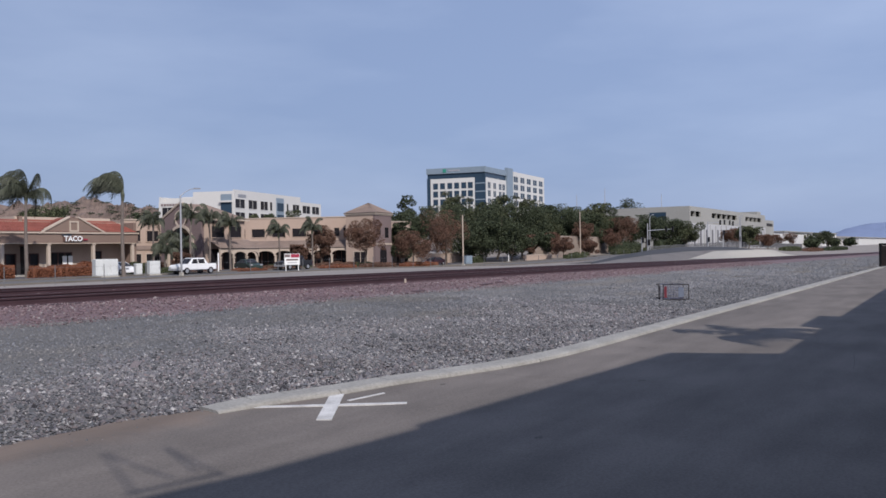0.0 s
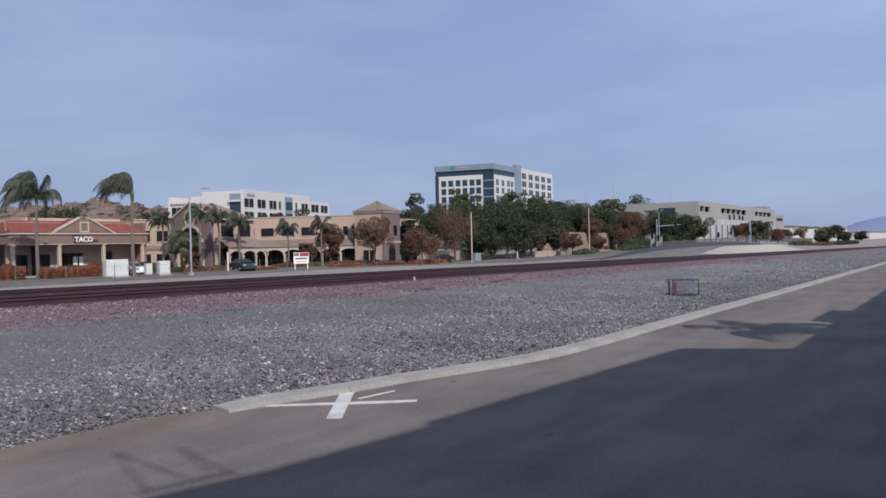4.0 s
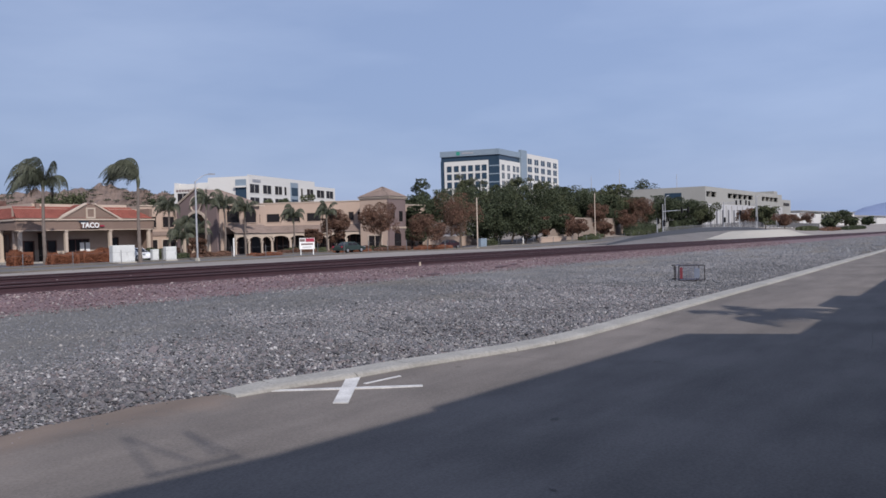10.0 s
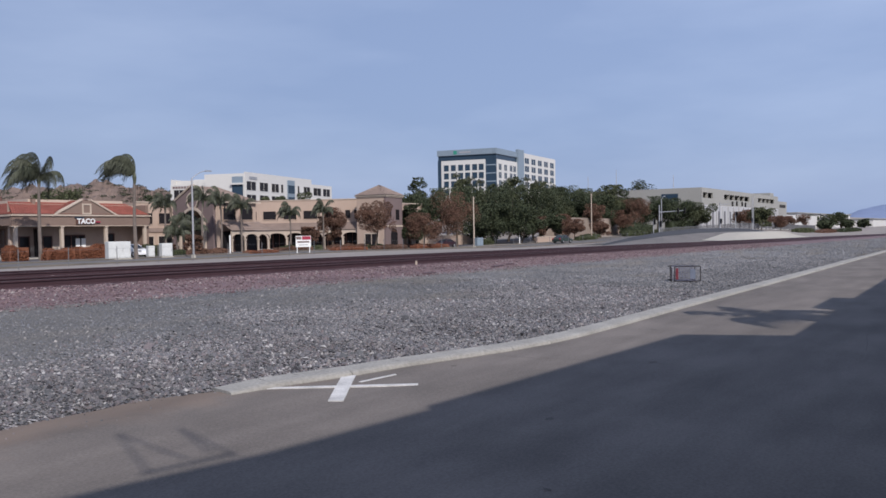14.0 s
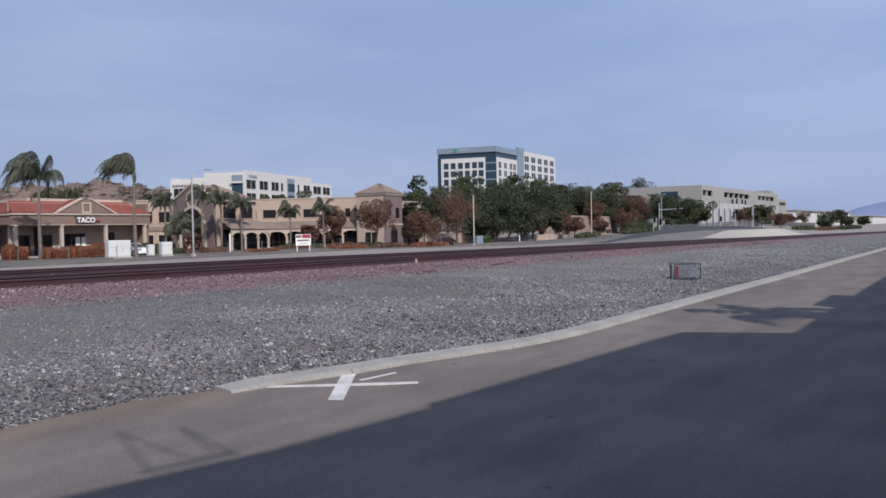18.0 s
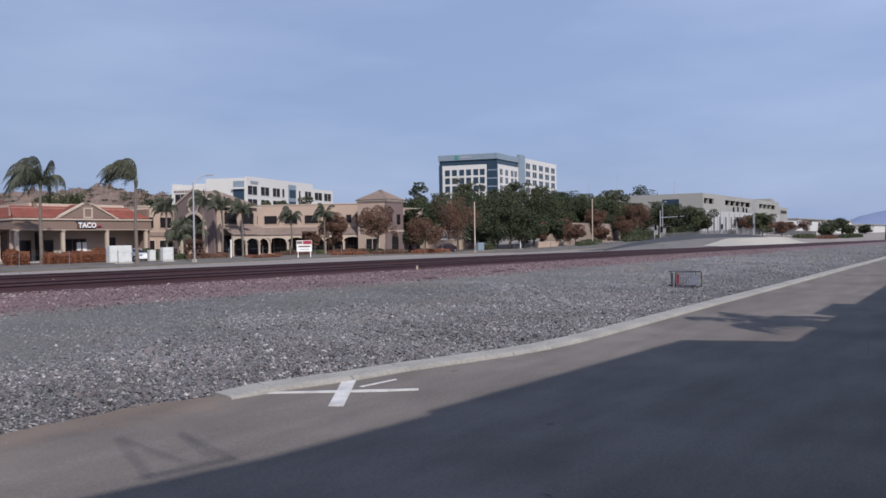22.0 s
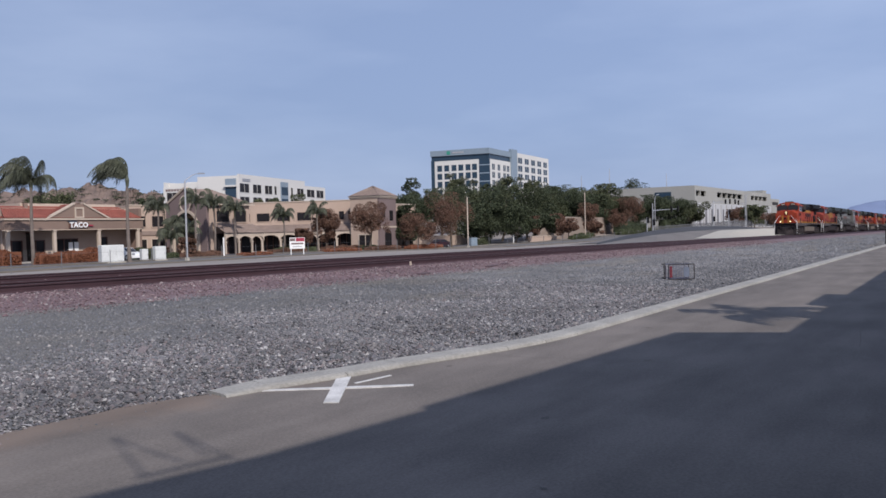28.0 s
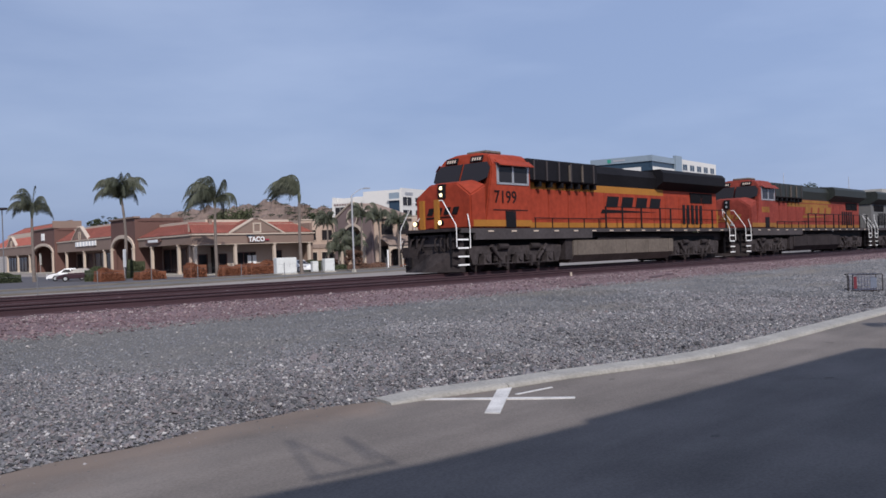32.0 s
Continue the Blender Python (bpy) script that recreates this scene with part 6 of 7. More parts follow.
# ---- vehicles ----
def build_vehicle(kind, paint, label, cat):
    """Faces -x; wheels on z = 0."""
    v = thing("pickup_truck" if kind == "pickup" else "car", Matrix.Identity(4), label, cat, "road vehicles")
    if kind == "pickup":
        Lh, W, low, belt, roof = 2.62, 0.9, 0.45, 1.1, 1.76
        prof = [(-2.6, low), (-2.62, 0.9), (-2.45, 1.02), (-1.3, 1.12), (2.55, 1.12), (2.62, 1.05), (2.62, low)]
        cabin = [(-1.35, 1.1), (-0.65, roof - 0.04), (-0.4, roof), (0.95, roof), (1.3, 1.1)]
        axles, wr = (-1.65, 1.65), 0.37
    else:
        Lh, W, low, belt, roof = 2.35, 0.88, 0.3, 0.92, 1.42
        prof = [(-2.35, low), (-2.38, 0.55), (-2.2, 0.72), (-1.2, 0.9), (1.7, 0.95), (2.3, 0.9), (2.38, 0.6), (2.3, low)]
        cabin = [(-1.25, 0.9), (-0.45, roof - 0.03), (0.0, roof), (0.75, roof - 0.02), (1.75, 0.94)]
        axles, wr = (-1.45, 1.35), 0.32
    bm = B()
    prism(bm, prof, "y", -W, W)
    bmesh.ops.bevel(bm, geom=bm.edges[:], offset=0.07, segments=2, affect="EDGES")
    part("body", bm, paint, v)
    bm = B()
    lo = [bm.verts.new((x, s * (W - 0.06 - 0.22 * (z - cabin[0][1]) / (roof - cabin[0][1])), z)) for s in (-1, 1) for x, z in cabin]
    n = len(cabin)
    bm.faces.new(lo[:n])
    bm.faces.new(lo[n:][::-1])
    for i in range(n):
        bm.faces.new((lo[i], lo[n + i], lo[n + (i + 1) % n], lo[(i + 1) % n]))
    cb = part("cabin", bm, paint, v)
    zb, zt = cabin[0][1] + 0.06, roof - 0.12
    xa, xb = (-0.95, 0.9) if kind == "pickup" else (-0.85, 1.2)
    for s in (-1, 1):
        for x0, x1 in ((xa, (xa + xb) / 2 - 0.05), ((xa + xb) / 2 + 0.05, xb)):
            bm = B()

            def at(x, z):
                return (x, s * (W - 0.045 - 0.22 * (z - cabin[0][1]) / (roof - cabin[0][1])), z)
            k = 0.35 if x0 == xa else 0.0
            e = 0.3 if x1 == xb and kind != "pickup" else 0.0
            plate(bm, [at(x0, zb), at(x1, zb), at(x1 - e, zt), at(x0 + k, zt)], (0, s * 0.012, 0))
            part("side_window", bm, M_DARKWIN, cb)
    for x0, z0, x1, z1, lab in ((cabin[0][0] - 0.0, zb, cabin[1][0] - 0.02, zt + 0.04, "windshield"), (cabin[-1][0] + 0.0, zb, cabin[-2][0] + 0.02, zt + 0.04, "rear_window")):
        sg = -1 if x0 < 0 else 1
        bm = B()
        plate(bm, [(x0, -W + 0.2, z0), (x0, W - 0.2, z0), (x1, W - 0.34, z1), (x1, -W + 0.34, z1)], (sg * 0.03, 0, 0.02))
        part(lab, bm, M_DARKWIN, cb)
    for x in axles:
        for s in (-1, 1):
            bm = B()
            rod(bm, (x, s * (W - 0.2), wr), (x, s * (W + 0.02), wr), wr, n=18)
            wl = part("wheel", bm, M_BLACK, v)
            bm = B()
            rod(bm, (x, s * (W + 0.02), wr), (x, s * (W + 0.04), wr), wr * 0.6, n=12)
            part("rim", bm, M_STEEL, wl)
    for s in (-1, 1):
        bm = B()
        bx(bm, -Lh - 0.03, -Lh + 0.1, s * (W - 0.22) - 0.16, s * (W - 0.22) + 0.16, 0.62, 0.8)
        part("headlight", bm, M_STEEL, v)
        bm = B()
        bx(bm, Lh - 0.1, Lh + 0.03, s * (W - 0.18) - 0.12, s * (W - 0.18) + 0.12, 0.68, 0.9)
        part("tail_light", bm, M_REDSIGN, v)
    if kind == "pickup":
        bm = B()
        bx(bm, 1.36, 2.5, -W + 0.1, W - 0.1, 1.1, 1.13)
        part("bed", bm, M_UNDER, v)
    bm = B()
    bx(bm, -Lh - 0.06, -Lh + 0.1, -W + 0.05, W - 0.05, low - 0.02, low + 0.2)
    part("bumper", bm, M_STEEL if kind == "pickup" else paint, v)
    return v


def car_paint(name, c):
    return mat(name, c, 0.35, big=0.5, fine=3, var=0.05, bump=0, spec=0.3)


P_WHITE, P_DARK, P_GREEN, P_MAROON = car_paint("white_car_paint", (0.75, 0.75, 0.75)), car_paint("black_car_paint", (0.02, 0.02, 0.024)), car_paint("dark_green_car_paint", (0.03, 0.045, 0.04)), car_paint("maroon_car_paint", (0.035, 0.016, 0.022))
PICKUP = build_vehicle("pickup", P_WHITE, "white pickup truck driving along the street", "pickup truck")
PICKUP2 = build_vehicle("pickup", P_DARK, "black pickup truck driving along the street", "pickup truck")
SEDAN = build_vehicle("car", P_GREEN, "dark green car turning into the street", "car")
PARKED = build_vehicle("car", P_WHITE, "white car parked before the shops", "car")
PARKED.matrix_basis = up(39.0, 98.4, land(39, 97.6) + 0.03, -20)
dark_car = build_vehicle("car", P_MAROON, "dark maroon car parked before the shops", "car")
dark_car.matrix_basis = up(38.4, 93.8, land(38, 93) + 0.03, -25)
c3 = copy_thing(PARKED, up(58.0, 79.5, land(58, 79.5) + 0.03, 90))
c4 = copy_thing(dark_car, up(116.5, 75.4, land(116, 75) + 0.03, 0))

# lineside litter and the small marker between the rails
bm = B()
bx(bm, -0.045, 0.045, -0.04, 0.04, -0.1, 0.1)
bx(bm, -0.03, 0.03, -0.045, 0.045, 0.1, 0.15)
solid("rail_marker", bm, M_CREAM, "small pale marker beside the near rail", "marker", m=up(24.3, 17.0, 0.42) @ Matrix.Scale(0.65, 4))
for x, y, w in ((26.0, 14.6, 0.55), (21.0, 14.2, 0.35), (27.5, 14.9, 0.25)):
    bm = B()
    bx(bm, -w, w, -0.1, 0.1, -0.02, 0.05)
    bmesh.ops.bevel(bm, geom=bm.edges[:], offset=0.015, segments=1, affect="EDGES")
    solid("old_sleeper_piece", bm, M_TIE, "broken dark sleeper piece on the ballast", "timber", "sleeper pieces", m=up(x, y, land(x, y), 12))


# slender masts on the skyline
for x, y, z1 in ((496.9, 191.6, 38.4), (516.5, 161.2, 34.3), (487.0, 206.6, 34.4)):
    z0 = land(x, y)
    m = thing("antenna_mast", up(x, y, z0), "slender pale antenna mast on the skyline", "mast", "antenna masts")
    bm = B()
    rod(bm, (0, 0, 0), (0, 0, z1 - z0), 0.35, 0.12, n=6)
    part("pole", bm, M_STEEL, m)
    for k in (0.72, 0.9):
        bm = B()
        bx(bm, -0.7, 0.7, -0.1, 0.1, (z1 - z0) * k, (z1 - z0) * k + 0.25)
        part("cross_arm", bm, M_STEEL, m)


# ---- the train ----
PITCH = 25.5          # from one locomotive's front to the next
TRACK_Y = TRACKS[1]


M_DULLORANGE = mat("faded_orange_paint", (0.195, 0.04, 0.03), 0.7, big=0.6, fine=4, var=0.4, bump=0.08, spec=0.1)
M_DULLYELLOW = mat("faded_yellow_paint", (0.22, 0.105, 0.03), 0.7, big=0.6, fine=5, var=0.35, bump=0.06, spec=0.1)


M_BOGIE = mat("dusty_bogie_steel", (0.046, 0.039, 0.04), 0.9, spec=0.12, big=1.6, fine=7, var=0.55)
M_PLOUGH = mat("dusty_plough", (0.026, 0.022, 0.024), 0.85, spec=0.15, big=1.1, fine=6, var=0.6, tint=(0.055, 0.045, 0.045))


def build_truck(loco, x0, mg):
    """A three-axle bogie, its first axle at x0."""
    axles = (x0, x0 + 2.05, x0 + 4.1)
    bm = B()
    bx(bm, x0 - 0.8, x0 + 4.9, -0.5, 0.5, 0.62, 0.95)
    for y in (-0.9, 0.9):
        bx(bm, x0 - 0.9, x0 + 5.0, y - 0.06, y + 0.06, 0.68, 0.92)
    truck = part("truck", bm, mg, loco, "grimy dark three-axle bogie")

    def wheel(b):
        rod(b, (0, -0.06, 0), (0, 0.06, 0), 0.53, n=24)
        rod(b, (0, -0.1, 0), (0, -0.06, 0), 0.22, n=12)
        rod(b, (0, 0.06, 0), (0, 0.1, 0), 0.22, n=12)

    def box(b):
        bx(b, -0.23, 0.23, -0.13, 0.13, -0.24, 0.22)
        rod(b, (0, -0.13, 0), (0, -0.2, 0), 0.13, n=10)

    def frame_side(b):
        out = [(-0.95, 0.72), (-0.75, 0.3), (-0.5, 0.3), (-0.4, 0.72), (0.5, 0.72), (0.72, 0.2), (1.33, 0.2), (1.55, 0.66), (2.5, 0.66), (2.77, 0.2), (3.38, 0.2), (3.6, 0.72), (4.5, 0.72), (4.6, 0.3), (4.85, 0.3), (5.05, 0.72), (5.05, 1.0), (3.4, 1.08), (2.05, 1.0), (0.7, 1.08), (-0.95, 1.0)]
        prism(b, out, "y", -0.07, 0.07)

    def coil(b):
        for k in range(5):
            rod(b, (0, 0, k * 0.075), (0, 0, k * 0.075 + 0.05), 0.1, n=8)
        rod(b, (0, 0, 0), (0, 0, 0.38), 0.06, n=6)
    for y in (-1.2, 1.2):
        sub("side_frame", share("side_frame", frame_side, M_BOGIE), truck, pose(x0, y, 0))
        for a in axles:
            sub("wheel", share("wheel", wheel, mat_gear), truck, pose(a, y * 0.62, 0.53))
            sub("journal_box", share("journal_box", box, M_BOGIE), truck, pose(a, y * 1.03, 0.53, 0, 0, 0 if y < 0 else 180))
        for k in (0.62, 1.42, 2.66, 3.46):
            sub("spring", share("spring", coil, M_BOGIE), truck, pose(x0 + k, y * 1.04, 0.42))
    for y in (-1, 1):
        for k, q in ((0.25, 0.85), (3.85, 3.25)):
            sub("damper", share("damper_%d" % (q > k), lambda b: (rod(b, (0, 0, 0.98), ((0.62 if q > k else -0.62), 0, 0.42), 0.06, n=8), rod(b, (0, 0, 1.02), ((0.24 if q > k else -0.24), 0, 0.8), 0.085, n=8)), M_BOGIE), truck, pose(x0 + k, y * 1.37, 0))
        sub("brake_beam", share("brake_beam", lambda b: (rod(b, (-0.6, 0, 0.3), (4.7, 0, 0.3), 0.035, n=6), [bx(b, a - 0.06, a + 0.06, -0.05, 0.05, 0.16, 0.62) for a in (0.78, 1.27, 2.83, 3.32)]), mg), truck, pose(x0, y * 1.31, 0))
    sub("brake_cylinder", share("brake_cylinder", lambda b: rod(b, (-0.3, 0, 0), (0.3, 0, 0), 0.13, n=10), mg), truck, pose(x0 + 1.0, -1.3, 0.98))
    sub("brake_cylinder", share("brake_cylinder", None, mg), truck, pose(x0 + 3.1, -1.3, 0.98))


def build_locomotive(style):
    """Nose towards -x, its front at x = 0, rail top at z = 0."""
    body, upper, stripe, label = {
        "new": (M_ORANGE, M_BLACK, M_YELLOW, "orange and black diesel locomotive with yellow stripe and lit headlights"),
        "old": (M_DULLORANGE, M_GREEN, M_DULLYELLOW, "orange diesel freight locomotive with dark green roof and broad yellow bands"),
        "grey": (M_GREYLOCO, M_GREEN, M_GREYLOCO, "weathered grey diesel freight locomotive coupled back to front"),
    }[style]
    lo = thing("diesel_locomotive", Matrix.Identity(4), label, "locomotive", "locomotives of the train")
    lit = style == "new"
    # frame, platforms, tank
    bm = B()
    bx(bm, 0.9, 24.3, -0.9, 0.9, 1.05, 1.5)
    for y in (-1.52, 1.42):
        bx(bm, 0.9, 24.3, y, y + 0.1, 1.54, 1.7)
        bx(bm, 1.7, 9.7, y - 0.012, y + 0.112, 1.27, 1.69)
    part("sill", bm, mat_sill, lo, "dark grey side sill")
    bm = B()
    bx(bm, 0.72, 24.6, -1.5, 1.5, 1.66, 1.72)
    part("walkway", bm, M_UNDER, lo)
    bm = B()
    bx(bm, 0.6, 0.72, -1.5, 1.5, 1.6, 1.72)
    part("platform_edge", bm, M_UNDER, lo, "dark platform edge")
    # black boxes added to darken the gaps under the sill and between wheels
    bm = B()
    bx(bm, 2.0, 23.0, -1.0, 1.0, 0.95, 1.3)
    bx(bm, 1.1, 8.4, -0.6, 0.6, 0.05, 0.95)
    bx(bm, 17.2, 23.9, -0.6, 0.6, 0.05, 0.95)
    part("underframe", bm, M_BLACK, lo)
    for x in [2.6 + 1.45 * k for k in range(15)]:
        sub("reflector", share("reflector", lambda b: bx(b, -0.16, 0.16, -0.012, 0.0, -0.03, 0.03), M_CREAM), lo, pose(x, -1.535, 1.6), "pale reflective dash")
    bm = B()
    prism(bm, [(-1.46, 1.18), (-1.46, 0.52), (-1.12, 0.18), (1.12, 0.18), (1.46, 0.52), (1.46, 1.18)], "x", 8.3, 17.3)
    for k in range(5):
        bx(bm, 8.6 + 2.05 * k, 8.64 + 2.05 * k, -1.475, 1.475, 0.54, 1.16)
    part("fuel_tank", bm, M_TANK if style == "new" else M_UNDER, lo, "dusty fuel tank")
    # added dark boxes hide the tank's bright end; the rods are air reservoirs
    bm = B()
    bx(bm, 7.75, 8.29, -1.4, -0.4, 0.34, 1.24)
    bx(bm, 7.75, 8.29, 0.4, 1.4, 0.34, 1.24)
    rod(bm, (10.6, -1.15, 1.22), (16.4, -1.15, 1.22), 0.1)
    rod(bm, (10.6, 1.15, 1.22), (16.4, 1.15, 1.22), 0.1)
    part("air_reservoir", bm, M_UNDER, lo)
    build_truck(lo, 2.55, mat_gear)
    build_truck(lo, 17.9, mat_gear)
    # pilot and coupler
    for x, k in ((0.0, 1), (24.7, -1)):
        bm = B()
        if k == 1:
            # a blade with a bent nose below a recessed end beam
            xo = x + 0.62
            bx(bm, xo + 0.3, xo + 0.5, -1.42, 1.42, 0.8, 1.5)
            loft(bm, [(x + 0.3, 0.0, 0.05), (xo + 0.2, -1.5, 0.05), (xo + 0.46, -1.5, 0.05), (xo + 0.46, 1.5, 0.05), (xo + 0.2, 1.5, 0.05)],
                 [(xo + 0.12, 0.0, 0.72), (xo + 0.22, -1.48, 0.92), (xo + 0.46, -1.48, 0.92), (xo + 0.46, 1.48, 0.92), (xo + 0.22, 1.48, 0.92)])
            for y in (-1.2, -0.75, 0.75, 1.2):
                bx(bm, xo + 0.14, xo + 0.3, y - 0.04, y + 0.04, 0.85, 1.5)
        else:
            bx(bm, x - 0.4, x - 0.1, -1.45, 1.45, 0.25, 1.5)
        pl = part("pilot", bm, M_PLOUGH, lo, "grimy plough pilot")
        if k == 1:
            for y in (-0.95, -0.6, -0.32, 0.32, 0.6, 0.95):
                bm = B()
                tube(bm, [(xo + 0.28, y, 1.42), (xo + 0.06, y * 1.04, 1.3), (xo + 0.02, y * 1.1, 1.02), (xo + 0.16, y * 1.15, 0.86)], 0.04)
                part("hose", bm, M_UNDER, pl, "hanging rubber hose")
        bm = B()
        bx(bm, min(x, x - k * 0.55), max(x, x - k * 0.55), -0.14, 0.14, 0.72, 0.98)
        bx(bm, min(x - k * 0.3, x - k * 0.56), max(x - k * 0.3, x - k * 0.56), -0.2, 0.2, 0.66, 1.04)
        part("coupler", bm, M_UNDER, pl)
        for y in (-0.5, 0.5):
            bm = B()
            tube(bm, [(x - k * 0.16, y, 1.3), (x - k * 0.34, y, 0.9), (x - k * 0.22, y * 0.6, 0.6)], 0.035)
            part("air_hose", bm, M_UNDER, pl)
        for y in (-1.0, 1.0):
            bm = B()
            x = 0.6 if k == 1 else 24.7
            bx(bm, x + k * 0.16 - 0.05, x + k * 0.16 + 0.05, y * 0.4 - 0.11, y * 0.4 + 0.11, 1.72, 2.85)
            part("end_post", bm, stripe, lo, "yellow end railing panel")
            if k == 1:
                bm = B()
                rod(bm, (x + 0.02, y * 0.68, 1.95), (x + 0.14, y * 0.68, 1.95), 0.11, n=12)
                dl = part("ditch_light", bm, M_BLACK, lo)
                bm = B()
                rod(bm, (x + 0.0, y * 0.68, 1.95), (x + 0.019, y * 0.68, 1.95), 0.085, n=12)
                part("lens", bm, M_LAMP if lit else M_STEEL, dl)
        for y in (-1.0, 1.0):
            st = None
            for z in (0.3, 0.62, 0.94, 1.26):
                bm = B()
                xa, xb = sorted((x + k * 0.1, x + k * 0.7))
                bx(bm, xa, xb, min(y * 1.5, y * 1.18), max(y * 1.5, y * 1.18), z, z + 0.04)
                st = part("step", bm, M_UNDER, lo)
                bm = B()
                bx(bm, xa, xb, min(y * 1.5, y * 1.53), max(y * 1.5, y * 1.53), z - 0.01, z + 0.05)
                part("step_edge", bm, M_WHITE, st, "white step edge")
            bm = B()
            xa, xb = sorted((x + k * 0.08, x + k * 0.72))
            bx(bm, xa, xb, min(y * 1.1, y * 1.18), max(y * 1.1, y * 1.18), 0.25, 1.66)
            part("step_well", bm, M_BLACK, lo)
            for pts in (((0.06, 0.62, 2.8), (0.06, 0.8, 2.8), (0.04, 1.48, 1.85), (0.02, 1.53, 1.7), (0.02, 1.53, 1.0)),
                        ((0.98, 1.22, 2.85), (0.96, 1.24, 2.4), (0.8, 1.5, 1.85), (0.78, 1.53, 1.7), (0.78, 1.53, 0.95))):
                bm = B()
                tube(bm, [(x + k * a, y * b, c) for a, b, c in pts], 0.018)
                part("grab_rail", bm, M_WHITE, lo, "white grab rail")
    # nose and cab
    bm = B()
    a = [(1.5, -1.5, 1.72), (1.5, 1.5, 1.72), (1.5, 1.5, 3.0), (1.55, 0.75, 3.52), (1.55, -0.75, 3.52), (1.5, -1.5, 3.0)]
    b = [(2.4, -1.51, 1.72), (2.4, 1.51, 1.72), (2.4, 1.51, 3.44), (2.4, 0.9, 3.66), (2.4, -0.9, 3.66), (2.4, -1.51, 3.44)]
    loft(bm, a, b)
    bmesh.ops.bevel(bm, geom=bm.edges[:], offset=0.06, segments=2, affect="EDGES")
    nose = part("nose", bm, body, lo)
    bm = B()
    bx(bm, 1.43, 1.56, -0.17, 0.17, 2.95, 3.5)
    hh = part("headlight_housing", bm, M_BLACK, nose)
    for z in (3.08, 3.35):
        bm = B()
        rod(bm, (1.405, 0, z), (1.429, 0, z), 0.07, n=12)
        part("lens", bm, M_LAMP if lit else M_STEEL, hh, "glowing headlight lens" if lit else "")
    bm = B()
    for k in range(4):
        y = 0.85 - 0.45 * k
        plate(bm, [(1.485, y, 2.3), (1.485, y - 0.3, 2.3), (1.485, y - 0.42, 2.58), (1.485, y - 0.12, 2.58)], (-0.01, 0, 0))
    plate(bm, [(1.485, 0.9, 2.16), (1.485, -0.7, 2.2), (1.485, -0.5, 2.23), (1.485, 0.9, 2.22)], (-0.01, 0, 0))
    part("nose_emblem", bm, M_BLACK if style == "new" else stripe, nose, "dark slanted emblem bars")

    def ring(x_of, top):
        return [(x_of(z), y, z) for y, z in ((-1.52, 1.72), (1.52, 1.72), (1.52, 4.2), (1.2, top - 0.14), (0.6, top), (-0.6, top), (-1.2, top - 0.14), (-1.52, 4.2))]
    bm = B()
    loft(bm, ring(lambda z: 2.28 if z < 3 else 2.28 + (z - 3.0) * 0.42, 4.8), ring(lambda z: 5.25, 4.84))
    bmesh.ops.bevel(bm, geom=bm.edges[:], offset=0.05, segments=2, affect="EDGES")
    cab = part("cab", bm, body, lo)

    def fx(z):
        return 2.28 + (z - 3.0) * 0.42 - 0.012
    for y in (-1, 1):
        bm = B()
        plate(bm, [(fx(z), y * w, z) for w, z in ((0.05, 3.66), (0.95, 3.52), (1.46, 3.7), (1.48, 4.12), (1.26, 4.36), (0.05, 4.36))], (-0.03, 0, 0.012))
        part("windshield", bm, M_DARKWIN, cab, "dark windshield pane")
        bm = B()
        plate(bm, [(fx(z) - 0.02, y * w, z) for w, z in ((0.35, 4.42), (1.0, 4.42), (1.0, 4.64), (0.35, 4.64))], (-0.05, 0, 0.02))
        nb = part("number_board", bm, M_BLACK, cab, "black number board")
        bm = B()
        for k in range(4):
            plate(bm, [(fx(z) - 0.075, y * w, z) for w, z in ((0.45 + k * 0.13, 4.47), (0.53 + k * 0.13, 4.47), (0.53 + k * 0.13, 4.59), (0.45 + k * 0.13, 4.59))], (-0.004, 0, 0))
        part("number_bars", bm, M_CREAM, nb, "small pale bars")
        s = y * 1.52
        bm = B()
        for xa, xb in ((3.05, 3.18), (4.0, 4.12), (4.98, 5.1)):
            bx(bm, xa, xb, s - 0.03, s + 0.03, 3.5, 4.26)
        bx(bm, 3.05, 5.1, s - 0.03, s + 0.03, 3.46, 3.54)
        bx(bm, 3.05, 5.1, s - 0.03, s + 0.03, 4.22, 4.3)
        wf = part("side_window_frame", bm, M_STEEL, cab, "pale window frame")
        for xa, xb in ((3.18, 4.0), (4.12, 4.98)):
            bm = B()
            bx(bm, xa, xb, s - 0.014, s + 0.014, 3.54, 4.22)
            part("side_window", bm, M_DARKWIN, wf)
        bm = B()
        plate(bm, [(2.95, s, 4.42), (5.15, s, 4.42), (5.2, s + y * 0.26, 4.2), (3.0, s + y * 0.26, 4.2)], (0, 0, 0.03))
        part("sunshade", bm, body, cab, "tilted sunshade over the cab window")
        bm = B()
        bx(bm, 3.55, 4.2, s - 0.02, s + 0.02, 1.74, 2.4)
        part("access_panel", bm, M_BLACK, cab, "dark access panel")
        bm = B()
        bx(bm, 1.62, 5.25, s - 0.012, s + 0.012, 1.78, 2.04)
        part("cab_stripe", bm, stripe, cab, "yellow stripe")
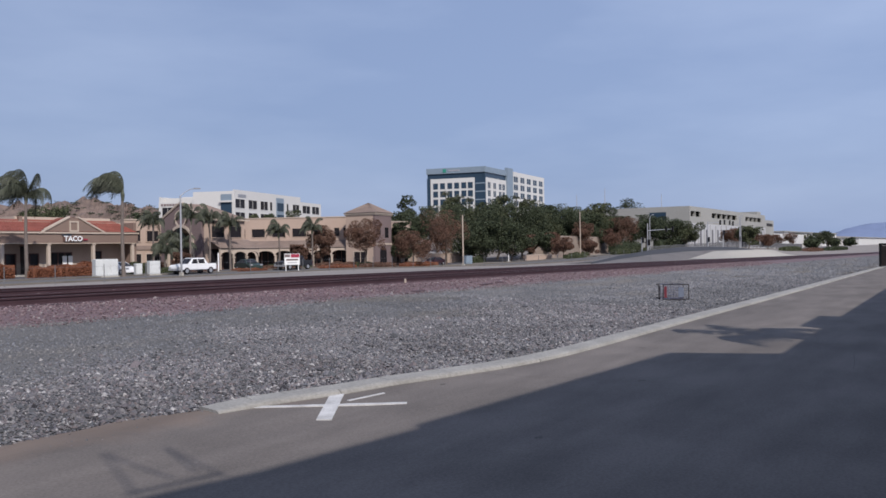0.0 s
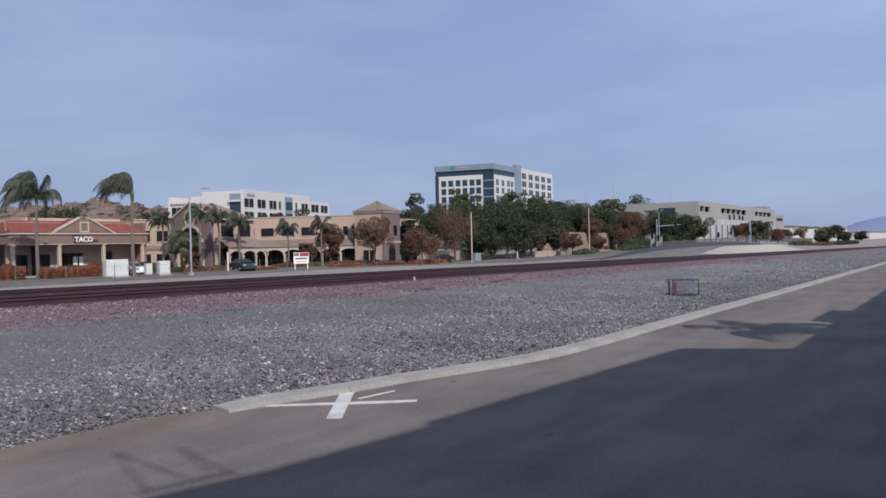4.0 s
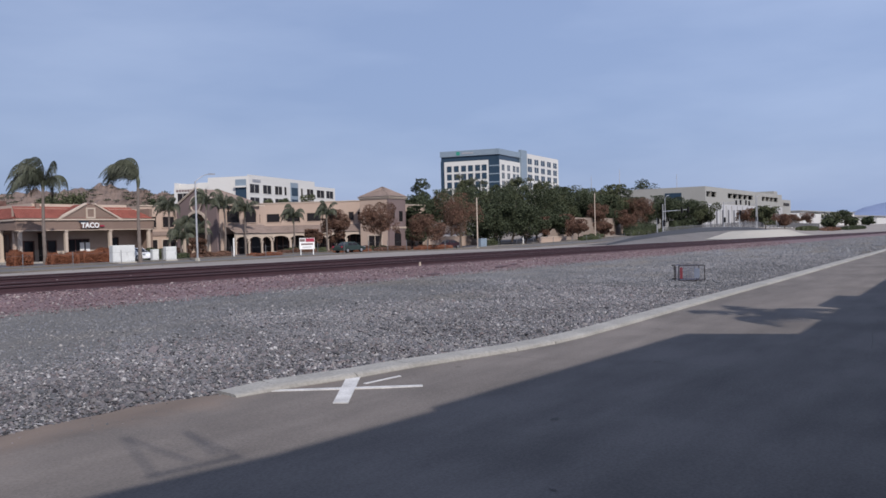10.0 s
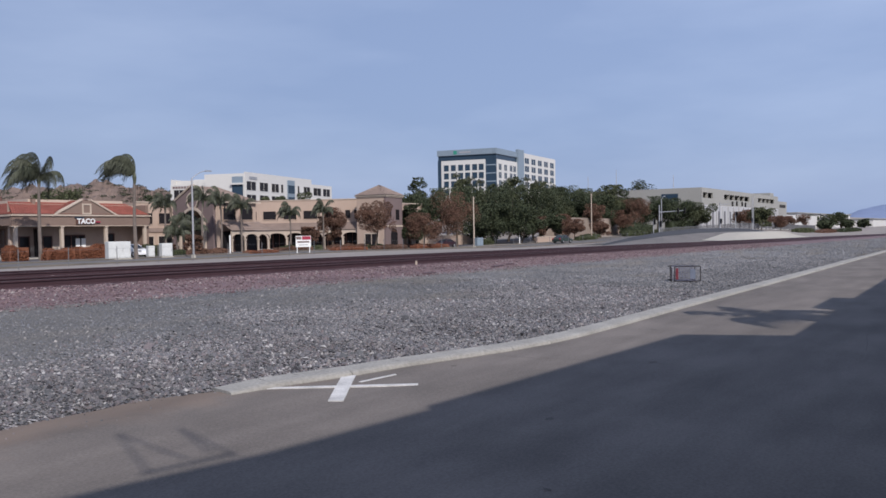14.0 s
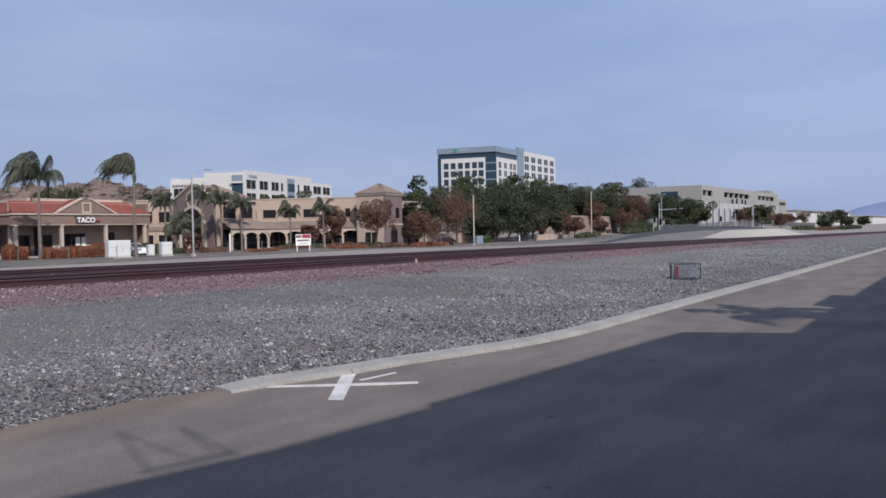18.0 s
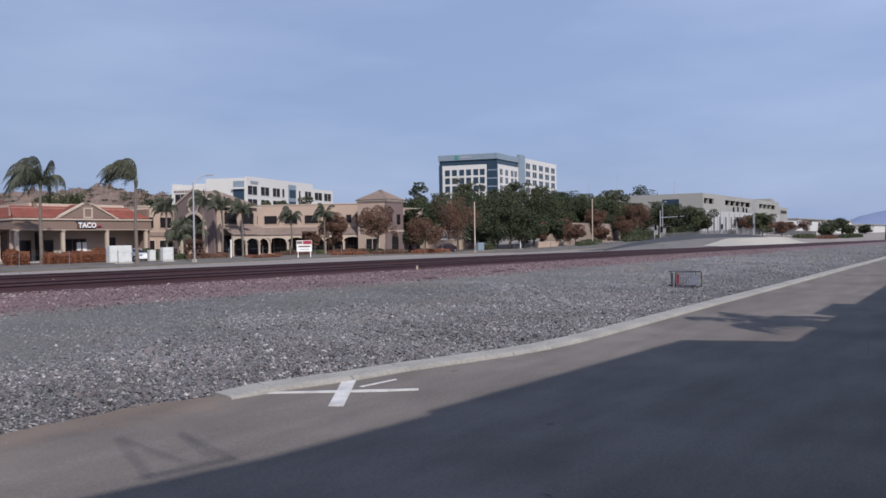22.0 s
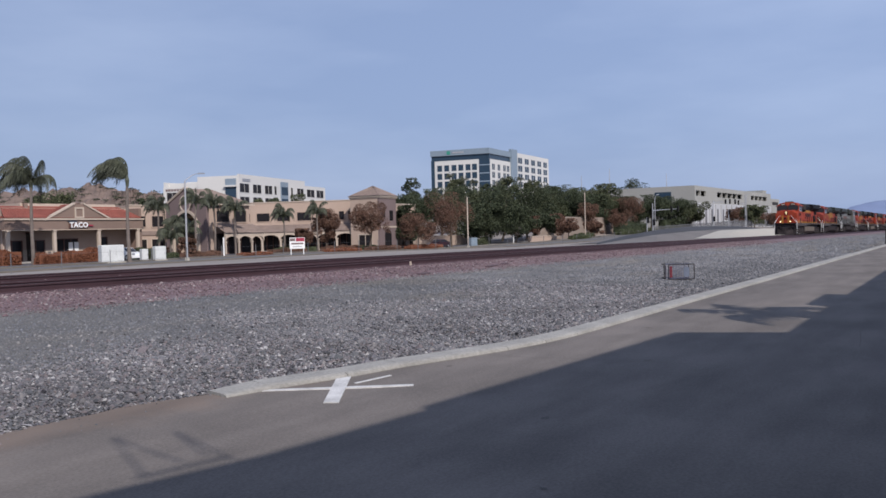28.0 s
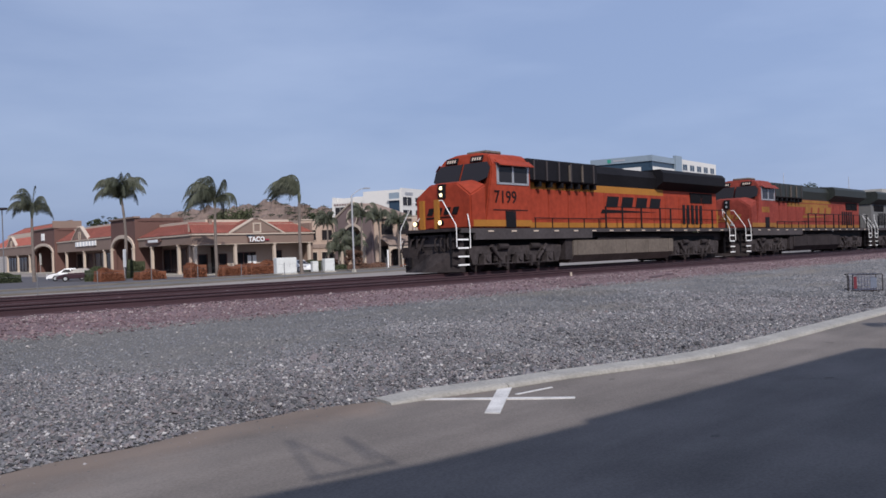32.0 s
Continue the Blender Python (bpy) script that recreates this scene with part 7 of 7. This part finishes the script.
    if style == "new":
        bm = B()
        lettering(bm, "7199", 0.72, Matrix.Translation((2.85, -1.535, 2.72)) @ pose(0, 0, 0, 90, 0, 0))
        part("road_number", bm, M_BLACK, cab, "black number 7199")
        bm = B()
        bx(bm, 2.8, 5.0, -1.535, -1.525, 2.42, 2.46)
        part("number_line", bm, M_BLACK, cab)
    else:
        bm = B()
        for k in range(4):
            bx(bm, 3.1 + k * 0.3, 3.32 + k * 0.3, -1.535, -1.52, 2.7, 3.05)
        part("number_bars", bm, stripe if style == "old" else M_BLACK, cab, "bars of a road number")
    bm = B()
    bx(bm, 3.6, 4.6, -0.55, 0.55, 4.82, 4.96)
    bmesh.ops.bevel(bm, geom=bm.edges[:], offset=0.05, segments=1, affect="EDGES")
    part("air_conditioner", bm, M_TANK, cab, "dusty roof air conditioner")
    bm = B()
    for k in (-0.12, 0.0, 0.12):
        rod(bm, (4.85, k, 4.92), (4.5, k, 4.94), 0.03, 0.08)
    rod(bm, (4.85, 0, 4.82), (4.85, 0, 4.94), 0.04)
    part("horn", bm, M_STEEL, cab)
    # long hood
    bm = B()
    prism(bm, [(-0.95, 1.72), (0.95, 1.72), (0.95, 3.72), (-0.95, 3.72)], "x", 5.25, 23.5)
    hood = part("hood", bm, body, lo)
    for y in (-1, 1):
        for k in range(12):
            xa = 5.75 + 1.47 * k
            sub("hood_door", share("hood_door_" + style, lambda b: bx(b, 0.0, 1.36, -0.012, 0.012, 2.12, 3.42), body), hood, pose(xa, y * 0.955, 0))
        bm = B()
        bx(bm, 5.3, 23.45, y * 0.955 - 0.012, y * 0.955 + 0.012, 1.76, 1.98)
        part("lower_stripe", bm, stripe, hood, "yellow lower stripe")
        bm = B()
        if style == "new":
            bx(bm, 5.35, 17.3, y * 0.955 - 0.014, y * 0.955 + 0.014, 3.42, 3.74)
        else:
            bx(bm, 5.3, 17.0, y * 0.955 - 0.012, y * 0.955 + 0.012, 3.5, 3.7)
            if style == "old":
                bx(bm, 8.6, 16.4, y * 0.955 - 0.02, y * 0.955 + 0.02, 3.2, 3.44)
        part("upper_stripe", bm, stripe, hood, "yellow band under the roof")
        bm = B()
        s = y * 0.975
        for k in range(4):
            x = 11.75 + 1.36 * k
            plate(bm, [(x, s, 2.74), (x + 1.02, s, 2.74), (x + 1.2, s, 3.26), (x + 0.18, s, 3.26)], (0, y * 0.01, 0))
        plate(bm, [(11.3, s, 2.44), (13.6, s, 2.5), (16.6, s, 2.54), (13.6, s, 2.6), (11.45, s, 2.62)], (0, y * 0.01, 0))
        part("hood_emblem", bm, {"new": M_BLACK, "old": M_DULLYELLOW, "grey": M_BROWN}[style], hood, "dark slanted emblem bars on the flank")
        for k in range(5):
            sub("louver", share("louver", lambda b: bx(b, -0.13, 0.13, -0.02, 0.02, 1.95, 3.0), M_BLACK), hood, pose(19.5 + 0.5 * k, y * 0.98, 0))
        for k in range(2):
            sub("intake_grille", share("intake_grille", lambda b: [bx(b, -0.62, 0.62, -0.02, 0.02, 3.12, 3.68)] + [bx(b, -0.6 + 0.15 * i, -0.57 + 0.15 * i, -0.04, 0.04, 3.12, 3.68) for i in range(9)], M_BLACK), hood, pose(20.9 + 1.35 * k, y * 0.97, 0))
    bm = B()
    prism(bm, [(-0.95, 3.72), (0.95, 3.72), (1.1, 4.3), (0.9, 4.64), (-0.9, 4.64), (-1.1, 4.3)], "x", 10.6, 16.4)
    part("engine_roof", bm, upper, hood)
    bm = B()
    bx(bm, 5.3, 10.6, -1.32, 1.32, 3.72, 4.66)
    bmesh.ops.bevel(bm, geom=bm.edges[:], offset=0.06, segments=1, affect="EDGES")
    grid = part("brake_grid_box", bm, upper, hood, "black resistor grid box")
    for k in range(6):
        for y in (-1.33, 1.33):
            sub("grid_rib", share("grid_rib", lambda b: bx(b, -0.03, 0.03, -0.03, 0.03, 3.76, 4.6), mat_sill), grid, pose(5.75 + 0.9 * k, y, 0))
    for x in (6.3, 7.1, 7.9, 8.6, 9.2, 9.9, 10.5):
        for y in (-1, 1):
            sub("support_leg", share("support_leg", lambda b: bx(b, -0.07, 0.07, -0.15, 0.15, 3.5, 3.73), M_BLACK), grid, pose(x, y * 1.1, 0))
    for x in (8.3, 9.3):
        sub("bracket", share("bracket", lambda b: bx(b, -0.035, 0.035, -0.03, 0.03, 3.8, 4.5), M_TANK), grid, pose(x, -1.36, 0), "dusty pale bracket")
    bm = B()
    prism(bm, [(-0.95, 3.74), (-1.5, 4.1), (-1.5, 4.58), (-1.3, 4.76), (1.3, 4.76), (1.5, 4.58), (1.5, 4.1), (0.95, 3.74)], "x", 16.4, 23.6)
    rad = part("radiator", bm, upper, hood, "black flared radiator section")
    for x in (18.0, 20.4):
        bm = B()
        rod(bm, (x, 0, 4.76), (x, 0, 4.84), 0.75, n=16)
        part("fan", bm, M_UNDER, rad)
    bm = B()
    bx(bm, 12.2, 14.4, -0.4, 0.4, 4.64, 4.76)
    part("exhaust_stack", bm, M_UNDER, hood)
    # side handrails

    def stanchion(b):
        rod(b, (0, 0, 1.7), (0, 0, 2.72), 0.042, n=6)
        bx(b, -0.05, 0.05, -0.04, 0.04, 1.7, 1.78)
    for y in (-1.48, 1.48):
        bm = B()
        for xa, xb, z in ((10.95, 23.9, 2.72), (5.5, 10.95, 2.14)):
            rod(bm, (xa, y, z), (xb, y, z), 0.024, n=6)
        rail = part("handrail", bm, M_BLACK, lo)
        for x in (10.95, 12.4, 14.15, 16.0, 17.1, 18.9, 20.4, 21.85, 23.6):
            sub("stanchion", share("stanchion", stanchion, M_BLACK), rail, pose(x, y, 0))
        for k in range(5):
            sub("stanchion", share("short_stanchion", lambda b: rod(b, (0, 0, 1.7), (0, 0, 2.14), 0.025, n=6), M_BLACK), rail, pose(5.55 + 1.2 * k, y, 0))
    return lo


mat_sill = mat("dark_sill", spec=0.15, c=(0.055, 0.048, 0.05), rough=0.85, big=0.8, fine=8, var=0.3)
mat_gear = mat("dusty_running_gear", spec=0.12, c=(0.03, 0.025, 0.026), rough=0.9, big=1.4, fine=9, var=0.5)


def build_train():
    first, second, third = (build_locomotive(s) for s in ("new", "old", "grey"))
    train = [(first, 1), (second, 1), (third, -1)]
    for src, k in ((second, 1), (first, -1), (second, -1), (second, 1), (first, -1)):
        c = copy_thing(src, Matrix.Identity(4))
        if src is first:
            c["label"] = "orange and black diesel freight locomotive further down the train"
        train.append((c, k))
    return train


TRAIN = build_train()


def train_front(t):
    return 21.9 + 26.2 * (32.0 - t)


def loco_pose(i, k, t):
    s = train_front(t) + PITCH * i
    tilt = math.degrees(0.0084) if s < 318 else 0.0
    if k < 0:
        s += 24.7
        tilt = -tilt
    return pose(s, TRACK_Y, rail_z(s), 0, tilt, 0 if k > 0 else 180)


# ---- stones, sleepers ----
def stone_field(name, n, pick, size, material, label, seed, flat=0.7):
    """Loose stones as one mesh of small uneven lumps."""
    rng = np.random.default_rng(seed)
    base = np.array([(1, 0, 0), (0, 1, 0), (-1, 0, 0), (0, -1, 0), (0, 0, 1), (0, 0, -1)], float)
    tri = [(0, 1, 4), (1, 2, 4), (2, 3, 4), (3, 0, 4), (1, 0, 5), (2, 1, 5), (3, 2, 5), (0, 3, 5)]
    pos = pick(rng, n)
    z = np.array([land(x, y) for x, y in pos])
    s = size(rng, pos)
    v = base[None] * rng.uniform(0.55, 1.25, (n, 6, 1))
    a = rng.uniform(0, 6.283, n)
    c, sn = np.cos(a)[:, None], np.sin(a)[:, None]
    t = rng.uniform(-0.5, 0.5, (n, 1))
    x, y, w = v[:, :, 0] * c - v[:, :, 1] * sn, v[:, :, 0] * sn + v[:, :, 1] * c, v[:, :, 2] * flat
    w = w + x * t
    out = np.stack([pos[:, 0:1] + x * s[:, None], pos[:, 1:2] + y * s[:, None], z[:, None] + w * s[:, None] + 0.2 * s[:, None]], 2).reshape(-1, 3)
    faces = [(6 * i + p, 6 * i + q, 6 * i + r) for i in range(n) for p, q, r in tri]
    tagged(new(name, raw(name, out.tolist(), faces, material)), label, "gravel", kind="stuff")


M_MIDSTONE = gravel_mat("mixed_gravel_stone", [(0.0, (0.078, 0.079, 0.09)), (0.35, (0.135, 0.138, 0.152)), (0.7, (0.168, 0.165, 0.17)), (0.92, (0.21, 0.205, 0.21)), (1.0, (0.29, 0.285, 0.29))])
M_FINESTONE = gravel_mat("fine_gravel_stone", [(0.0, (0.115, 0.118, 0.132)), (0.4, (0.164, 0.17, 0.19)), (0.75, (0.192, 0.192, 0.2)), (1.0, (0.25, 0.248, 0.25))], patch=(0.205, 0.182, 0.155))


def near_edge(s):
    return lerp_table([(2.0, 6.55), (4.6, 6.6), (5.3, 6.42), (5.6, 6.36), (6.1, 6.3), (6.5, 6.2), (7.1, 6.05), (7.9, 5.89), (8.7, 5.66), (9.6, 5.43), (10.4, 5.28), (11.3, 5.19), (13.5, 5.14), (24, 5.06), (45, 5.08)], s)


def pick_gravel(rng, n, s0=0.5, run=20.0, power=1.35):
    # denser towards the drive
    s = s0 + run * rng.uniform(0, 1, n) ** power
    d = np.array([near_edge(v) for v in s])
    top = 9.6 + 0.9 * np.sin(s * 0.7) + 0.6 * np.sin(s * 1.9 + 1) + rng.exponential(0.6, n)
    return np.stack([s, d + (np.minimum(top, 14.2) - d) * rng.uniform(0, 1, n)], 1)


stone_field("gravel", 112000, pick_gravel, lambda r, p: r.lognormal(-4.36, 0.42, len(p)) * (1.15 - 0.035 * (p[:, 1] - 6) + p[:, 0] * 0.008), M_STONE, "loose grey and brown crushed stone beside the drive", 1)
stone_field("gravel", 62000, lambda r, n: pick_gravel(r, n, 9.0, 40.0, 1.3), lambda r, p: r.lognormal(-4.3, 0.38, len(p)) * (1.0 + p[:, 0] * 0.012), M_MIDSTONE, "grey crushed stone along the kerb", 8)
stone_field("gravel", 100000, lambda r, n: np.stack([-1 + 57 * r.uniform(0, 1, n) ** 1.4, r.uniform(8.4, 14.3, n)], 1), lambda r, p: r.lognormal(-4.5, 0.35, len(p)) * (1.0 + p[:, 0] * 0.01), M_FINESTONE, "fine pale grey gravel towards the track", 6)
stone_field("gravel", 700, lambda r, n: np.stack([r.uniform(1.0, 6.2, n), 6.6 - 0.5 * r.uniform(0, 1, n) ** 3.0], 1), lambda r, p: r.lognormal(-4.7, 0.35, len(p)), M_STONE, "small stones strewn over the edge of the drive", 7)
stone_field("gravel", 14000, lambda r, n: np.stack([45 + 90 * r.uniform(0, 1, n) ** 1.5, r.uniform(5.35, 14.2, n)], 1), lambda r, p: r.lognormal(-3.3, 0.3, len(p)), M_FINESTONE, "loose grey crushed stone further along the drive", 2)
stone_field("ballast", 36000, lambda r, n: np.stack([80 * r.uniform(0, 1, n) ** 1.35, 13.6 + 3.6 * r.uniform(0, 1, n) ** 0.8], 1), lambda r, p: r.lognormal(-3.75, 0.3, len(p)), M_REDSTONE, "reddish crushed stone ballast beside the track", 3)
stone_field("ballast", 9000, lambda r, n: np.stack([6 + 80 * r.uniform(0, 1, n) ** 1.4, r.uniform(17.0, 25.5, n)], 1), lambda r, p: r.lognormal(-3.5, 0.3, len(p)), M_REDSTONE, "reddish crushed stone ballast between the rails", 4)
stone_field("gravel", 260, lambda r, n: np.stack([2 + 30 * r.uniform(0, 1, n) ** 1.3, r.uniform(6.8, 16, n)], 1), lambda r, p: r.uniform(0.018, 0.042, len(p)), mat("pale_stone", (0.27, 0.255, 0.25), 0.9, island=0.4, var=0.3), "scattered larger pale stones in the gravel", 5)


def build_sleepers():
    bm = B()
    bx(bm, -0.115, 0.115, -1.28, 1.28, -0.2, 0.0)
    bmesh.ops.bevel(bm, geom=[e for e in bm.edges if abs(e.verts[0].co.z) < 0.01 and abs(e.verts[1].co.z) < 0.01], offset=0.015, segments=1, affect="EDGES")
    me = mesh_of(bm, "sleeper", M_TIE)
    tracks = [o for o in scene.objects if o.name.startswith("railway_track")]
    for tr, y in zip(sorted(tracks, key=lambda o: o.name), TRACKS):
        for i in range(170):
            s = 4 + 0.56 * i
            ob = new("sleeper", me)
            ob.parent = tr
            ob.matrix_basis = pose(s, y + 0.03 * math.sin(i * 3.1), rail_z(s) - 0.165, 0, 0.48, 1.2 * math.sin(i * 1.3))
        verts, faces = [], []
        for i in range(420):
            s = 4 + 0.56 * (170 + i)
            z = rail_z(s) - 0.165
            k = len(verts)
            verts += [(s + a, y + b, z + c) for c in (-0.2, 0) for b in (-1.28, 1.28) for a in (-0.115, 0.115)]
            faces += [tuple(k + q for q in f) for f in ((4, 5, 7, 6), (0, 1, 5, 4), (2, 6, 7, 3), (0, 4, 6, 2), (1, 3, 7, 5))]
        ob = new("sleepers_beyond", raw("sleepers_beyond", verts, faces, M_TIE))
        ob.parent = tr
        ob["kind"] = "stuff"


build_sleepers()


# ---- what moves ----
def on_road(s, d, heading=0.0):
    return pose(s, d, land(s, d) + 0.04, 0, 0, heading)


def motions():
    for i, (lo, k) in enumerate(TRAIN):
        walk(lo, [(t, loco_pose(i, k, t)) for t in (0, 8, 16, 18, 20, 22, 24, 26, 28, 29, 30, 31, 32)])
    walk(PICKUP, [(t, on_road(s, 71.3)) for t, s in ((0, 61.4), (0.5, 55.1), (1.0, 49.2), (1.5, 43.3), (2.0, 37.2), (3.0, 25.0), (6, -12), (12, -80), (32, -110))])
    walk(PICKUP2, [(t, on_road(s, 71.3)) for t, s in ((0, 77.4), (0.5, 70.6), (1.0, 63.8), (1.5, 57.6), (2.0, 52.6), (2.5, 48.2), (3.0, 44.1), (3.5, 40.3), (4.0, 35.5), (6, 14), (12, -70), (32, -102))])
    sedan = [(0, 73.6, 75.4, 70), (2.5, 73.4, 75.2, 72), (3.5, 71.0, 74.4, 60), (4.5, 67.4, 72.4, 85), (5.5, 64.2, 70.3, 130), (6.5, 65.4, 69.5, 172), (7, 66.8, 69.5, 180), (7.5, 68.3, 69.5, 180), (8, 70.6, 69.5, 180),
             (8.5, 72.5, 69.5, 180), (9, 74.8, 69.5, 180), (9.5, 78.5, 69.5, 180), (10, 83.2, 69.5, 180), (10.5, 88.2, 69.5, 180), (11, 94.3, 69.5, 180), (11.5, 100.4, 69.4, 178)]
    sedan += [(t, s, 69.5 + bend(s), h) for t, s, h in ((12, 106.5, 173), (12.5, 113, 168), (13, 120, 168), (13.5, 127, 172), (14, 134, 178), (14.5, 141, 180), (20, 222, 180), (32, 410, 180))]
    walk(SEDAN, [(t, on_road(s, d, h)) for t, s, d, h in sedan])


motions()
